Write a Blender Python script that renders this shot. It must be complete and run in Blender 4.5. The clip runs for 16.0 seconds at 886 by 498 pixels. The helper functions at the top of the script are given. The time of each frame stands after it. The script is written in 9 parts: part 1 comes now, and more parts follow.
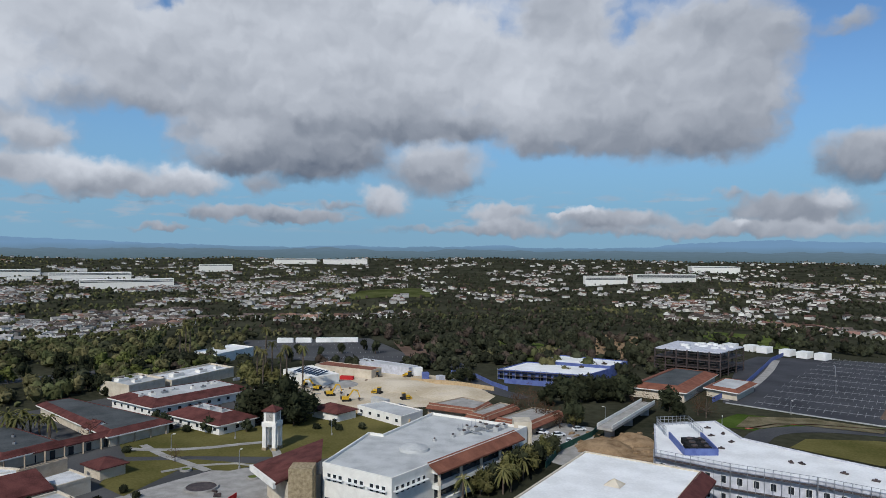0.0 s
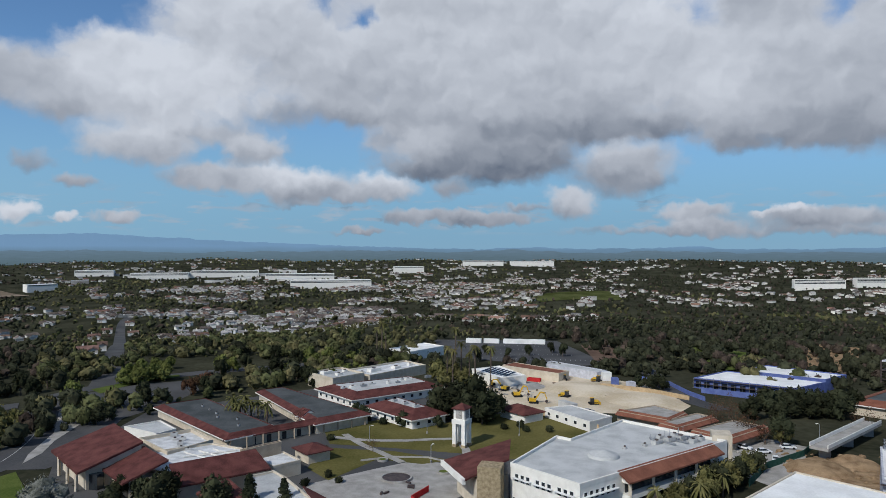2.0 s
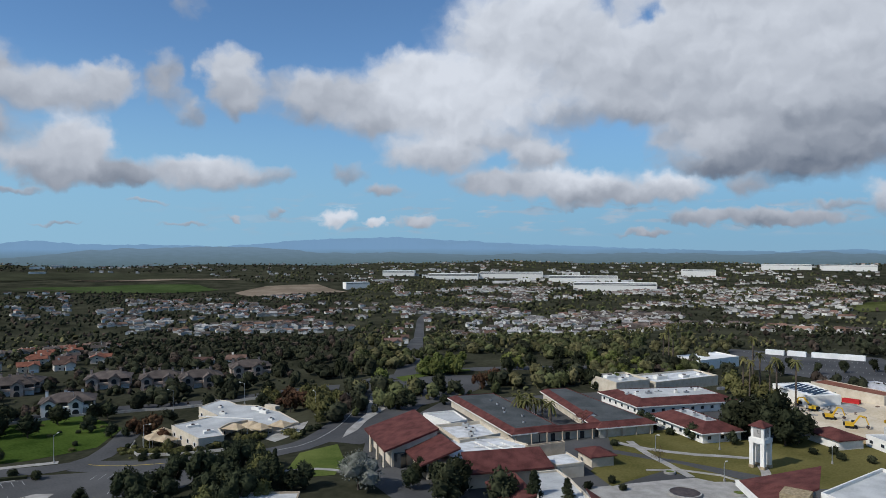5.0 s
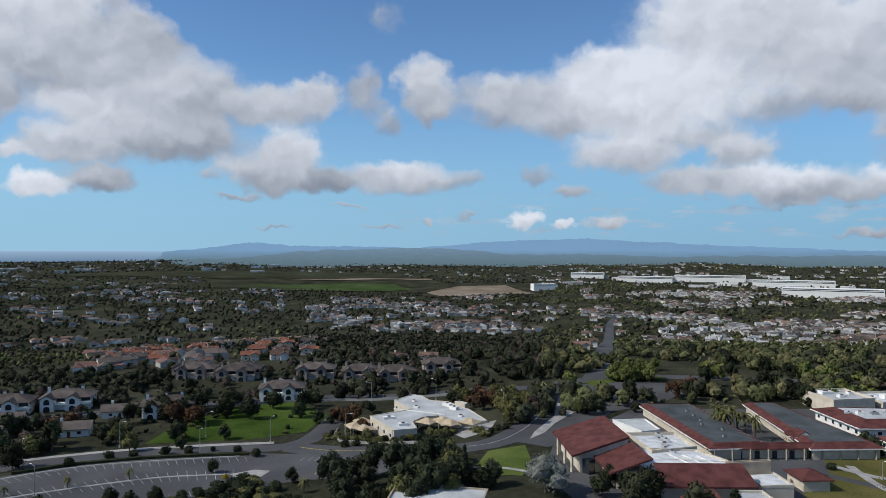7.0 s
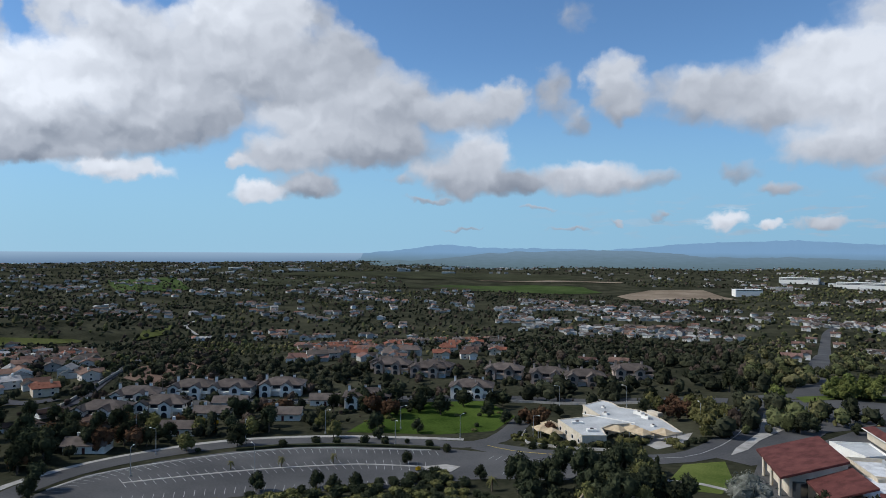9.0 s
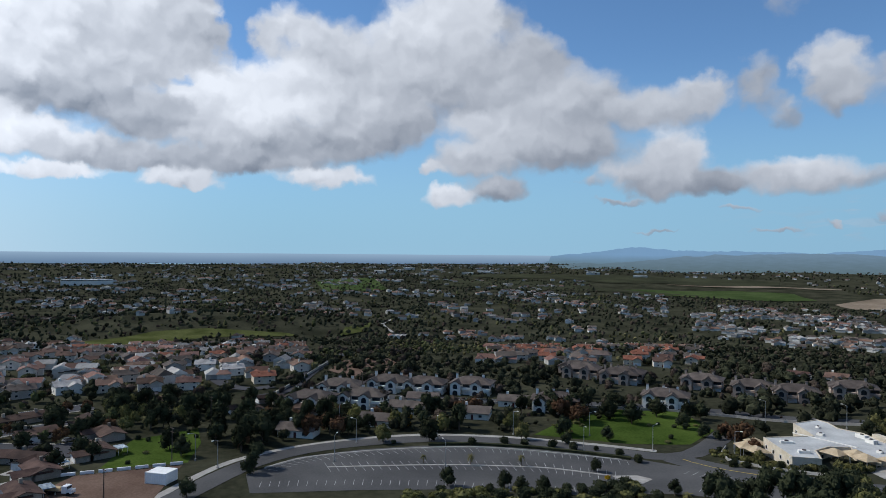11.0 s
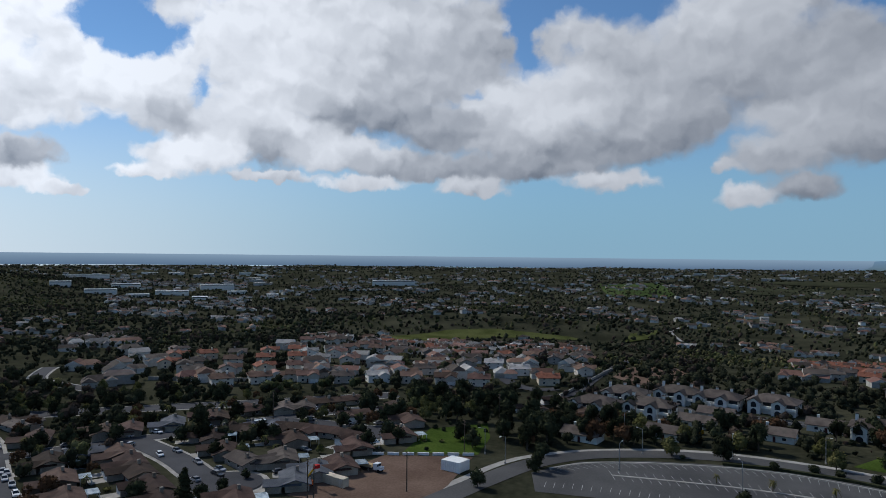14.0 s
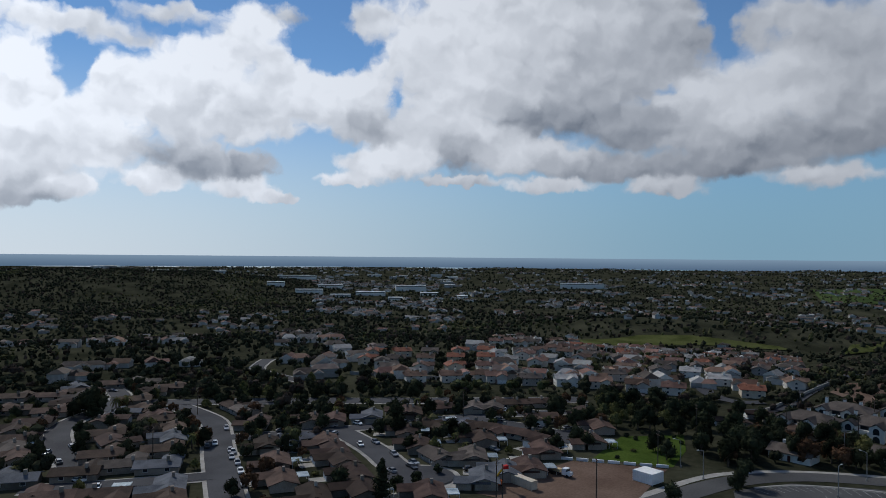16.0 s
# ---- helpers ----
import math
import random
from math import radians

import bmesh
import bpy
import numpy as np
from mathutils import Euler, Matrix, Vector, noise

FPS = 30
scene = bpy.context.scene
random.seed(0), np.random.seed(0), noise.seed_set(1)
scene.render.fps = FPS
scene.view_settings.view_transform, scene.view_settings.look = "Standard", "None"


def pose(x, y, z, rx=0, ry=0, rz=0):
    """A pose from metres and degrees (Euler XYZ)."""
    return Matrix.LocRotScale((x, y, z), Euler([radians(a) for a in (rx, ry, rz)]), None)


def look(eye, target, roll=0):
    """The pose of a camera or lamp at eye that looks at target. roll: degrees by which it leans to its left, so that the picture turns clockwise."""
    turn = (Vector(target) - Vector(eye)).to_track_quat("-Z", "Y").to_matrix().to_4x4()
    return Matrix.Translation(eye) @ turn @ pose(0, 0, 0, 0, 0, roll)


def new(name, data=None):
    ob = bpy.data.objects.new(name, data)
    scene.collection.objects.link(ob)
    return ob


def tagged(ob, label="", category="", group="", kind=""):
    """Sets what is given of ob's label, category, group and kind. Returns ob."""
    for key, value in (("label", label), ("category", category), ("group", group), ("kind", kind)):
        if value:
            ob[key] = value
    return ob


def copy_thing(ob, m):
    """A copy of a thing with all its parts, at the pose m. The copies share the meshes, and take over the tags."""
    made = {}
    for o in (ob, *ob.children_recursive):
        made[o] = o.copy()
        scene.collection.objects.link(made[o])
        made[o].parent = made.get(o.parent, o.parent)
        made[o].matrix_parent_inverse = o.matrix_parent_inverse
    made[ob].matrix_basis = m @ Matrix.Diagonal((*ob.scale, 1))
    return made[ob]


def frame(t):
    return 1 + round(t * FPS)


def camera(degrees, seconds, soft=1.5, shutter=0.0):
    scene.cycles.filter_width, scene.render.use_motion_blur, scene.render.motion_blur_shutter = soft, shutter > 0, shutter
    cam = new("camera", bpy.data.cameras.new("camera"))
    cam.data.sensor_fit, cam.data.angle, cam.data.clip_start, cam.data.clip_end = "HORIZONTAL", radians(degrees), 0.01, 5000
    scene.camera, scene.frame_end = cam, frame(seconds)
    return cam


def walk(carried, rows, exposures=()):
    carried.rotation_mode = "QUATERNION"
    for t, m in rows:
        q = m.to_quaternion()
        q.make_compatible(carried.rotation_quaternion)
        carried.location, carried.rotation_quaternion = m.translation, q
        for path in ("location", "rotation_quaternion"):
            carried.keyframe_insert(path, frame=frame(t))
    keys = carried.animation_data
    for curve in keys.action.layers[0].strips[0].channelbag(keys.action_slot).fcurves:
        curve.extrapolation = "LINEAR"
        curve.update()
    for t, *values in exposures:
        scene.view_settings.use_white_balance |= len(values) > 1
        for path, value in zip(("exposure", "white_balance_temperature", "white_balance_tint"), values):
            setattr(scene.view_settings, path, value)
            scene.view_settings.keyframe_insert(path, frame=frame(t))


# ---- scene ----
cam = camera(64.42, 16.0, soft=0.8)
walk(cam, [
    (0.0, pose(0, 0, 62, 89.739, -0.373, 0.028)),
    (1.0, pose(0, 0, 62, 89.793, -0.169, 7.572)),
    (2.0, pose(0, 0, 62, 89.850, -0.033, 15.131)),
    (3.0, pose(0, 0, 62, 89.910, 0.042, 22.705)),
    (4.0, pose(0, 0, 62, 89.972, 0.066, 30.290)),
    (5.0, pose(0, 0, 62, 90.035, 0.047, 37.885)),
    (6.0, pose(0, 0, 62, 90.099, -0.006, 45.488)),
    (7.0, pose(0, 0, 62, 90.163, -0.084, 53.098)),
    (8.0, pose(0, 0, 62, 90.226, -0.179, 60.712)),
    (9.0, pose(0, 0, 62, 90.288, -0.282, 68.328)),
    (10.0, pose(0, 0, 62, 90.347, -0.383, 75.945)),
    (11.0, pose(0, 0, 62, 90.403, -0.475, 83.560)),
    (12.0, pose(0, 0, 62, 90.456, -0.549, 91.173)),
    (13.0, pose(0, 0, 62, 90.504, -0.595, 98.780)),
    (14.0, pose(0, 0, 62, 90.547, -0.605, 106.380)),
    (15.0, pose(0, 0, 62, 90.584, -0.570, 113.971)),
    (16.0, pose(0, 0, 62, 90.615, -0.482, 121.552)),
], exposures=((0.0, -0.12, 6000, 10), (4.0, -0.06, 6000, 10), (7.0, 0.1, 6000, 10), (9.0, 0.12, 6000, 10), (11.3, 0.02, 6000, 10), (13.5, -0.24, 6000, 10), (15.0, -0.46, 6000, 10), (16.0, -0.53, 6000, 10)))

# ---------------------------------------------------------------- world, sky and sun
SUN_AZ, SUN_EL = 157.0, 41.0          # degrees to the left of north (+y), above the horizon


def plan_dir(az):
    return Vector((-math.sin(radians(az)), math.cos(radians(az)), 0))


world = bpy.data.worlds.new("sky")
scene.world = world
world.use_nodes = True
WT = world.node_tree
WT.nodes.clear()


def wnode(kind, **props):
    n = WT.nodes.new(kind)
    for k, v in props.items():
        if k == "operation":
            n.operation = v
        elif k == "dims":
            n.noise_dimensions = v
    return n


def wput(socket, value):
    if isinstance(value, bpy.types.NodeSocket):
        WT.links.new(value, socket)
    else:
        socket.default_value = value


def wm(op, a, b=None, c=None, clamp=False):
    n = wnode("ShaderNodeMath", operation=op)
    n.use_clamp = clamp
    for i, v in enumerate((a, b, c)):
        if v is not None:
            wput(n.inputs[i], v)
    return n.outputs[0]


def wv(op, a, b=None):
    n = wnode("ShaderNodeVectorMath", operation=op)
    for i, v in enumerate((a, b)):
        if v is not None:
            wput(n.inputs[i], v)
    return n.outputs["Value"] if op in ("DOT_PRODUCT", "LENGTH") else n.outputs[0]


def wstep(v, lo, hi, a=0.0, b=1.0):
    n = wnode("ShaderNodeMapRange")
    n.interpolation_type = "SMOOTHSTEP"
    for i, q in enumerate((v, lo, hi, a, b)):
        wput(n.inputs[i], q)
    return n.outputs[0]


def wnoise(vec, scale, detail, rough=0.55):
    n = wnode("ShaderNodeTexNoise", dims="2D")
    wput(n.inputs["Vector"], vec)
    n.inputs["Scale"].default_value = scale
    n.inputs["Detail"].default_value = detail
    n.inputs["Roughness"].default_value = rough
    return n


def wmix(f, a, b):
    n = wnode("ShaderNodeMix")
    n.data_type = "RGBA"
    wput(n.inputs[0], f)
    wput(n.inputs[6], a)
    wput(n.inputs[7], b)
    return n.outputs[2]


coord = wnode("ShaderNodeTexCoord").outputs["Generated"]
sep = wnode("ShaderNodeSeparateXYZ")
WT.links.new(coord, sep.inputs[0])
azimuth = wm("MULTIPLY", wm("ARCTAN2", wm("MULTIPLY", sep.outputs[0], -1.0), sep.outputs[1]), 57.2958)
elev = wm("MULTIPLY", wm("ARCSINE", sep.outputs[2]), 57.2958)
comb = wnode("ShaderNodeCombineXYZ")
WT.links.new(azimuth, comb.inputs[0])
WT.links.new(elev, comb.inputs[1])
flat = comb.outputs[0]
# the edges of the clouds billow: bend the directions by three scales of noise
bend_big = wv("SUBTRACT", wnoise(flat, 0.22, 2.0).outputs["Color"], (0.5, 0.5, 0.5))
bend_small = wv("SUBTRACT", wnoise(flat, 0.7, 4.0, 0.5).outputs["Color"], (0.5, 0.5, 0.5))
bent = wv("ADD", flat, wv("ADD", wv("MULTIPLY", bend_big, (2.0, 1.2, 0)), wv("MULTIPLY", bend_small, (1.9, 1.2, 0))))
CLOUD = {"sum": 0.0, "tone": 0.0, "gap": 0.0, "at": bent, "count": 0}


def heap_group(name, fields, results):
    """One heap's sums as a node group, so that the many heaps stay quick to build."""
    g = bpy.data.node_groups.new(name, "ShaderNodeTree")
    for f, kind in fields:
        g.interface.new_socket(f, in_out="INPUT", socket_type=kind)
    for f in results:
        g.interface.new_socket(f, in_out="OUTPUT", socket_type="NodeSocketFloat")
    g_in, g_out = g.nodes.new("NodeGroupInput"), g.nodes.new("NodeGroupOutput")

    def op(kind, operation, *values):
        n = g.nodes.new(kind)
        n.operation = operation
        for i, v in enumerate(values):
            if isinstance(v, bpy.types.NodeSocket):
                g.links.new(v, n.inputs[i])
            else:
                n.inputs[i].default_value = v
        return n.outputs["Value"] if operation == "DOT_PRODUCT" else n.outputs[0]
    return g, g_in.outputs, g_out.inputs, op


V_, F_ = "NodeSocketVector", "NodeSocketFloat"
HEAP, gi, go, gop = heap_group("cloud_heap", (("At", V_), ("Centre", V_), ("Scale", V_), ("Lift", V_), ("Bright", F_), ("Thick", F_), ("Sum", F_), ("Tone", F_)), ("Sum", "Tone"))
gd = gop("ShaderNodeVectorMath", "MULTIPLY", gop("ShaderNodeVectorMath", "SUBTRACT", gi["At"], gi["Centre"]), gi["Scale"])
gf = gop("ShaderNodeMath", "POWER", 2.0, gop("ShaderNodeMath", "MULTIPLY_ADD", gop("ShaderNodeVectorMath", "DOT_PRODUCT", gd, gd), -3.0, gi["Thick"]))
gt = gop("ShaderNodeMath", "ADD", gop("ShaderNodeVectorMath", "DOT_PRODUCT", gd, gi["Lift"]), gi["Bright"])
HEAP.links.new(gop("ShaderNodeMath", "ADD", gi["Sum"], gf), go["Sum"])
HEAP.links.new(gop("ShaderNodeMath", "MULTIPLY_ADD", gt, gf, gi["Tone"]), go["Tone"])
GAP, gi, go, gop = heap_group("cloud_gap", (("At", V_), ("Centre", V_), ("Scale", V_), ("Strength", F_), ("Sum", F_)), ("Sum",))
gd = gop("ShaderNodeVectorMath", "MULTIPLY", gop("ShaderNodeVectorMath", "SUBTRACT", gi["At"], gi["Centre"]), gi["Scale"])
gf = gop("ShaderNodeMath", "POWER", 2.0, gop("ShaderNodeMath", "MULTIPLY", gop("ShaderNodeVectorMath", "DOT_PRODUCT", gd, gd), -1.2))
GAP.links.new(gop("ShaderNodeMath", "MULTIPLY_ADD", gf, gi["Strength"], gi["Sum"]), go["Sum"])


def group_of(tree, **values):
    n = WT.nodes.new("ShaderNodeGroup")
    n.node_tree = tree
    for k, v in values.items():
        wput(n.inputs[k], v)
    return n.outputs


def puff(az, el, ra, re, bright, thick=1.0, lift=0.16):
    """One heap of the cloud field, in degrees round the horizon and above it; lift: how much brighter its top is."""
    o = group_of(HEAP, At=CLOUD["at"], Centre=(az, el, 0), Scale=(1 / ra, 1 / re, 0), Lift=(0, lift, 0), Bright=bright, Thick=3.0 * math.log2(thick), Sum=CLOUD["sum"], Tone=CLOUD["tone"])
    CLOUD["sum"], CLOUD["tone"] = o["Sum"], o["Tone"]
    CLOUD["count"] += 1
    if CLOUD["count"] % 16 == 0:       # work the heaps off in turn: the third coordinate is not used by them
        c = wnode("ShaderNodeCombineXYZ")
        wput(c.inputs[2], wm("ADD", o["Sum"], o["Tone"]))
        CLOUD["at"] = wv("ADD", bent, c.outputs[0])


def gap(az, el, ra, re, strength):
    """A blue gap between the heaps."""
    CLOUD["gap"] = group_of(GAP, At=CLOUD["at"], Centre=(az, el, 0), Scale=(1 / ra, 1 / re, 0), Strength=0.95 * strength, Sum=CLOUD["gap"])["Sum"]


def billows(vec, scale):
    """Rounded heaps, 1 in the middle of a heap and lower between."""
    n = wnode("ShaderNodeTexVoronoi")
    n.voronoi_dimensions, n.feature = "2D", "SMOOTH_F1"
    wput(n.inputs["Vector"], vec)
    n.inputs["Scale"].default_value, n.inputs["Detail"].default_value, n.inputs["Roughness"].default_value = scale, 2.0, 0.5
    n.inputs["Smoothness"].default_value = 0.6
    return wm("SUBTRACT", 1.0, n.outputs["Distance"])


puff(10.2, 14.0, 5.4, 3.85, 0.76, 1, 0.16)
puff(6.2, 14.6, 7.7, 5.03, 0.78, 1, 0.16)
puff(-2.1, 14.8, 6.9, 4.83, 0.85, 1, 0.16)
puff(-6.7, 12.2, 3.4, 3.20, 0.92, 1, 0.16)
puff(-7.1, 8.4, 2.0, 1.28, 0.38, 1, 0.16)
puff(-12.0, 13.5, 5.3, 4.95, 0.74, 1, 0.16)
puff(-17.6, 12.9, 5.9, 5.04, 0.7, 1, 0.16)
puff(-22.9, 12.3, 3.3, 4.45, 0.6, 1, 0.16)
puff(-22.1, 16.0, 4.0, 2.56, 0.55, 1, 0.16)
puff(-25.7, 15.2, 1.9, 2.07, 0.5, 0.62, 0.16)
puff(-9.8, 18.2, 3.6, 2.72, 0.6, 1, 0.16)
puff(6.6, 10.0, 7.7, 1.46, 0.42, 1, 0.16)
puff(0.2, 9.6, 4.6, 1.20, 0.36, 1, 0.16)
puff(-14.2, 9.0, 6.1, 1.61, 0.42, 1, 0.16)
puff(-20.7, 8.3, 3.8, 1.29, 0.4, 1, 0.16)
puff(0.4, 6.2, 3.6, 1.93, 0.58, 1, 0.3)
puff(4.8, 3.5, 1.8, 1.01, 0.7, 1, 0.3)
puff(10.2, 7.2, 4.7, 2.04, 0.34, 1, 0.16)
puff(12.0, 2.4, 3.3, 0.54, 0.5, 1, 0.16)
puff(8.4, 3.2, 1.8, 0.32, 0.5, 0.6, 0.16)
puff(-4.4, 2.6, 2.5, 0.69, 0.66, 1, 0.16)
puff(-5.3, 1.7, 2.7, 0.41, 0.62, 1, 0.16)
puff(-11.8, 2.9, 1.1, 0.36, 1, 1, 0.16)
puff(-13.6, 2.1, 4.8, 0.81, 0.52, 1, 0.16)
puff(-9.8, 2.6, 1.3, 0.27, 0.85, 1, 0.16)
puff(-26.3, 2.8, 4.1, 1.11, 0.48, 1, 0.16)
puff(-29.0, 3.4, 1.2, 0.72, 0.85, 1, 0.16)
puff(-25.6, 1.6, 6.7, 0.46, 0.62, 1, 0.16)
puff(-22.9, 1.9, 0.8, 0.38, 0.95, 1, 0.16)
puff(-30.9, 6.5, 2.9, 1.78, 0.45, 1, 0.3)
puff(-29.9, 15.7, 2.1, 0.88, 0.5, 0.6, 0.16)
puff(-22.1, 4.0, 1.2, 0.43, 0.5, 0.62, 0.16)
puff(-20.1, 1.1, 13.4, 0.39, 0.52, 0.7, 0.16)
puff(-4.4, 1.3, 11.0, 0.37, 0.5, 0.6, 0.16)
puff(36.1, 12.0, 7.1, 3.21, 0.97, 1, 0.16)
puff(40.2, 12.4, 3.6, 2.73, 0.92, 1, 0.16)
puff(40.7, 14.3, 2.2, 1.36, 0.85, 1, 0.16)
puff(32.5, 16.8, 4.8, 3.22, 0.84, 1, 0.16)
puff(27.9, 17.8, 3.0, 2.76, 0.84, 1, 0.16)
puff(23.8, 15.0, 6.8, 4.10, 0.76, 1, 0.16)
puff(17.6, 15.1, 6.9, 4.02, 0.78, 1, 0.16)
puff(11.7, 13.6, 6.1, 3.89, 0.86, 1, 0.16)
puff(17.1, 18.9, 4.7, 2.00, 0.75, 1, 0.16)
puff(9.3, 17.7, 7.9, 3.40, 0.72, 1, 0.16)
puff(12.1, 10.7, 6.1, 1.52, 0.6, 1, 0.16)
puff(19.7, 10.9, 6.6, 1.13, 0.55, 1, 0.16)
puff(38.4, 7.7, 3.7, 1.37, 0.74, 1, 0.25)
puff(30.2, 7.6, 2.2, 1.24, 0.66, 1, 0.16)
puff(33.8, 8.7, 4.1, 0.92, 0.6, 0.7, 0.16)
puff(26.5, 10.7, 4.6, 1.28, 0.5, 0.62, 0.16)
puff(26.5, 8.2, 1.8, 1.15, 0.5, 0.5, 0.16)
puff(16.7, 8.6, 4.5, 2.13, 0.66, 1, 0.16)
puff(10.5, 7.4, 4.8, 2.06, 0.34, 1, 0.16)
puff(15.0, 6.6, 4.2, 0.97, 0.32, 1, 0.16)
puff(32.9, 5.4, 3.7, 0.92, 0.6, 1, 0.16)
puff(27.9, 5.1, 5.0, 1.29, 0.8, 1, 0.35)
puff(23.8, 4.4, 4.1, 0.73, 0.55, 1, 0.16)
puff(19.7, 4.8, 2.4, 0.90, 0.8, 1, 0.3)
puff(14.4, 4.6, 1.4, 0.88, 0.5, 0.62, 0.16)
puff(17.1, 2.7, 2.6, 0.53, 0.52, 1, 0.16)
puff(12.1, 2.4, 3.3, 0.52, 0.55, 1, 0.16)
puff(22.0, 1.4, 2.2, 0.27, 0.5, 0.8, 0.16)
puff(43.8, 11.1, 2.2, 2.03, 0.6, 1, 0.16)
puff(42.7, 4.9, 1.3, 0.63, 0.5, 0.62, 0.16)
puff(26.5, 3.5, 1.8, 0.37, 0.5, 0.6, 0.16)
puff(76.9, 15.8, 2.2, 1.73, 0.55, 1, 0.16)
puff(78.2, 12.5, 4.4, 3.43, 0.58, 1, 0.16)
puff(74.9, 10.4, 4.2, 3.07, 0.66, 1, 0.16)
puff(73.6, 8.5, 4.2, 1.54, 0.46, 1, 0.16)
puff(71.9, 12.1, 3.0, 2.22, 0.56, 1, 0.16)
puff(67.1, 11.4, 3.6, 1.36, 0.66, 1, 0.16)
puff(63.5, 12.2, 1.9, 1.28, 0.68, 1, 0.16)
puff(65.3, 7.7, 2.3, 2.00, 0.78, 1, 0.16)
puff(67.1, 6.4, 3.5, 1.36, 0.62, 1, 0.16)
puff(66.0, 5.5, 2.7, 1.00, 0.52, 1, 0.16)
puff(62.4, 5.8, 2.4, 0.92, 0.42, 1, 0.16)
puff(56.6, 6.0, 4.1, 1.15, 0.74, 1, 0.25)
puff(52.3, 5.7, 2.7, 0.64, 0.5, 0.62, 0.16)
puff(59.4, 12.7, 1.5, 1.93, 0.52, 0.75, 0.16)
puff(57.5, 10.5, 1.3, 1.38, 0.5, 0.62, 0.16)
puff(54.8, 13.8, 1.8, 1.56, 0.78, 1, 0.16)
puff(54.1, 11.8, 1.6, 1.47, 0.56, 1, 0.16)
puff(51.3, 12.6, 1.8, 1.15, 0.5, 0.6, 0.16)
puff(58.0, 18.3, 1.7, 1.66, 0.5, 0.45, 0.16)
puff(71.7, 5.6, 0.9, 0.53, 0.5, 0.62, 0.16)
puff(47.5, 11.9, 3.7, 1.91, 0.64, 1, 0.16)
puff(45.3, 6.3, 2.0, 0.77, 0.5, 0.62, 0.16)
puff(42.2, 4.9, 1.3, 0.49, 0.5, 0.6, 0.16)
puff(46.6, 2.6, 1.3, 0.68, 0.95, 1, 0.16)
puff(43.5, 2.2, 0.9, 0.36, 0.95, 1, 0.16)
puff(39.9, 2.3, 1.3, 0.53, 0.62, 1, 0.16)
puff(50.7, 2.9, 0.7, 0.37, 0.5, 0.62, 0.16)
puff(54.3, 2.7, 0.7, 0.23, 0.5, 0.62, 0.16)
puff(67.1, 2.0, 1.8, 0.18, 0.5, 0.62, 0.16)
puff(58.0, 1.9, 1.8, 0.23, 0.5, 0.62, 0.16)
puff(69.5, 4.2, 2.2, 0.27, 0.5, 0.62, 0.16)
puff(60.8, 3.7, 1.8, 0.23, 0.5, 0.62, 0.16)
puff(96.1, 17.0, 2.9, 1.90, 0.76, 1, 0.16)
puff(92.4, 15.9, 2.7, 1.92, 0.62, 1, 0.16)
puff(85.1, 17.2, 4.6, 3.22, 0.86, 1, 0.16)
puff(81.9, 18.7, 2.8, 2.30, 0.86, 1, 0.16)
puff(89.7, 14.2, 5.0, 2.99, 0.7, 1, 0.16)
puff(82.8, 14.2, 4.4, 2.67, 0.6, 1, 0.16)
puff(78.3, 18.5, 2.0, 1.60, 0.5, 0.6, 0.16)
puff(98.7, 12.0, 4.6, 2.47, 1, 1, 0.16)
puff(103.0, 12.4, 2.1, 1.41, 0.97, 1, 0.16)
puff(94.7, 12.8, 3.1, 2.27, 0.94, 1, 0.16)
puff(91.1, 11.8, 3.7, 2.20, 0.74, 1, 0.16)
puff(101.7, 9.7, 3.8, 1.59, 0.66, 1, 0.16)
puff(91.5, 8.9, 3.9, 1.56, 0.42, 1, 0.16)
puff(96.1, 8.8, 4.9, 1.54, 0.5, 1, 0.16)
puff(100.0, 7.2, 6.9, 0.89, 0.42, 1, 0.16)
puff(87.4, 10.7, 3.5, 2.07, 0.52, 1, 0.16)
puff(93.4, 5.9, 3.4, 0.78, 0.86, 1, 0.16)
puff(103.8, 5.8, 2.3, 0.66, 0.74, 1, 0.16)
puff(77.4, 14.5, 3.2, 2.05, 0.56, 1, 0.16)
puff(78.3, 10.4, 4.0, 2.37, 0.9, 1, 0.16)
puff(75.1, 11.0, 3.3, 2.35, 0.68, 1, 0.16)
puff(80.5, 7.8, 3.2, 1.28, 0.7, 1, 0.16)
puff(83.2, 4.8, 1.8, 0.83, 0.92, 1, 0.16)
puff(79.4, 5.3, 2.3, 0.91, 0.46, 1, 0.16)
puff(84.2, 7.1, 1.2, 0.55, 0.82, 1, 0.16)
puff(119.5, 17.0, 7.2, 4.77, 0.97, 1, 0.16)
puff(123.9, 15.5, 3.0, 2.77, 0.97, 1, 0.16)
puff(112.7, 17.6, 6.9, 4.37, 0.8, 1, 0.16)
puff(105.8, 16.7, 4.6, 4.13, 0.64, 1, 0.16)
puff(102.8, 17.2, 2.4, 3.20, 0.54, 1, 0.16)
puff(109.4, 14.4, 6.4, 2.53, 0.62, 1, 0.16)
puff(118.6, 13.2, 6.3, 2.05, 0.92, 1, 0.16)
puff(113.1, 11.2, 4.8, 1.66, 0.33, 1, 0.16)
puff(106.5, 10.1, 3.9, 1.75, 0.42, 1, 0.16)
puff(120.4, 10.7, 2.7, 1.45, 0.95, 1, 0.16)
puff(116.8, 8.7, 3.1, 1.65, 0.9, 1, 0.16)
puff(113.6, 8.1, 3.7, 1.19, 0.78, 1, 0.16)
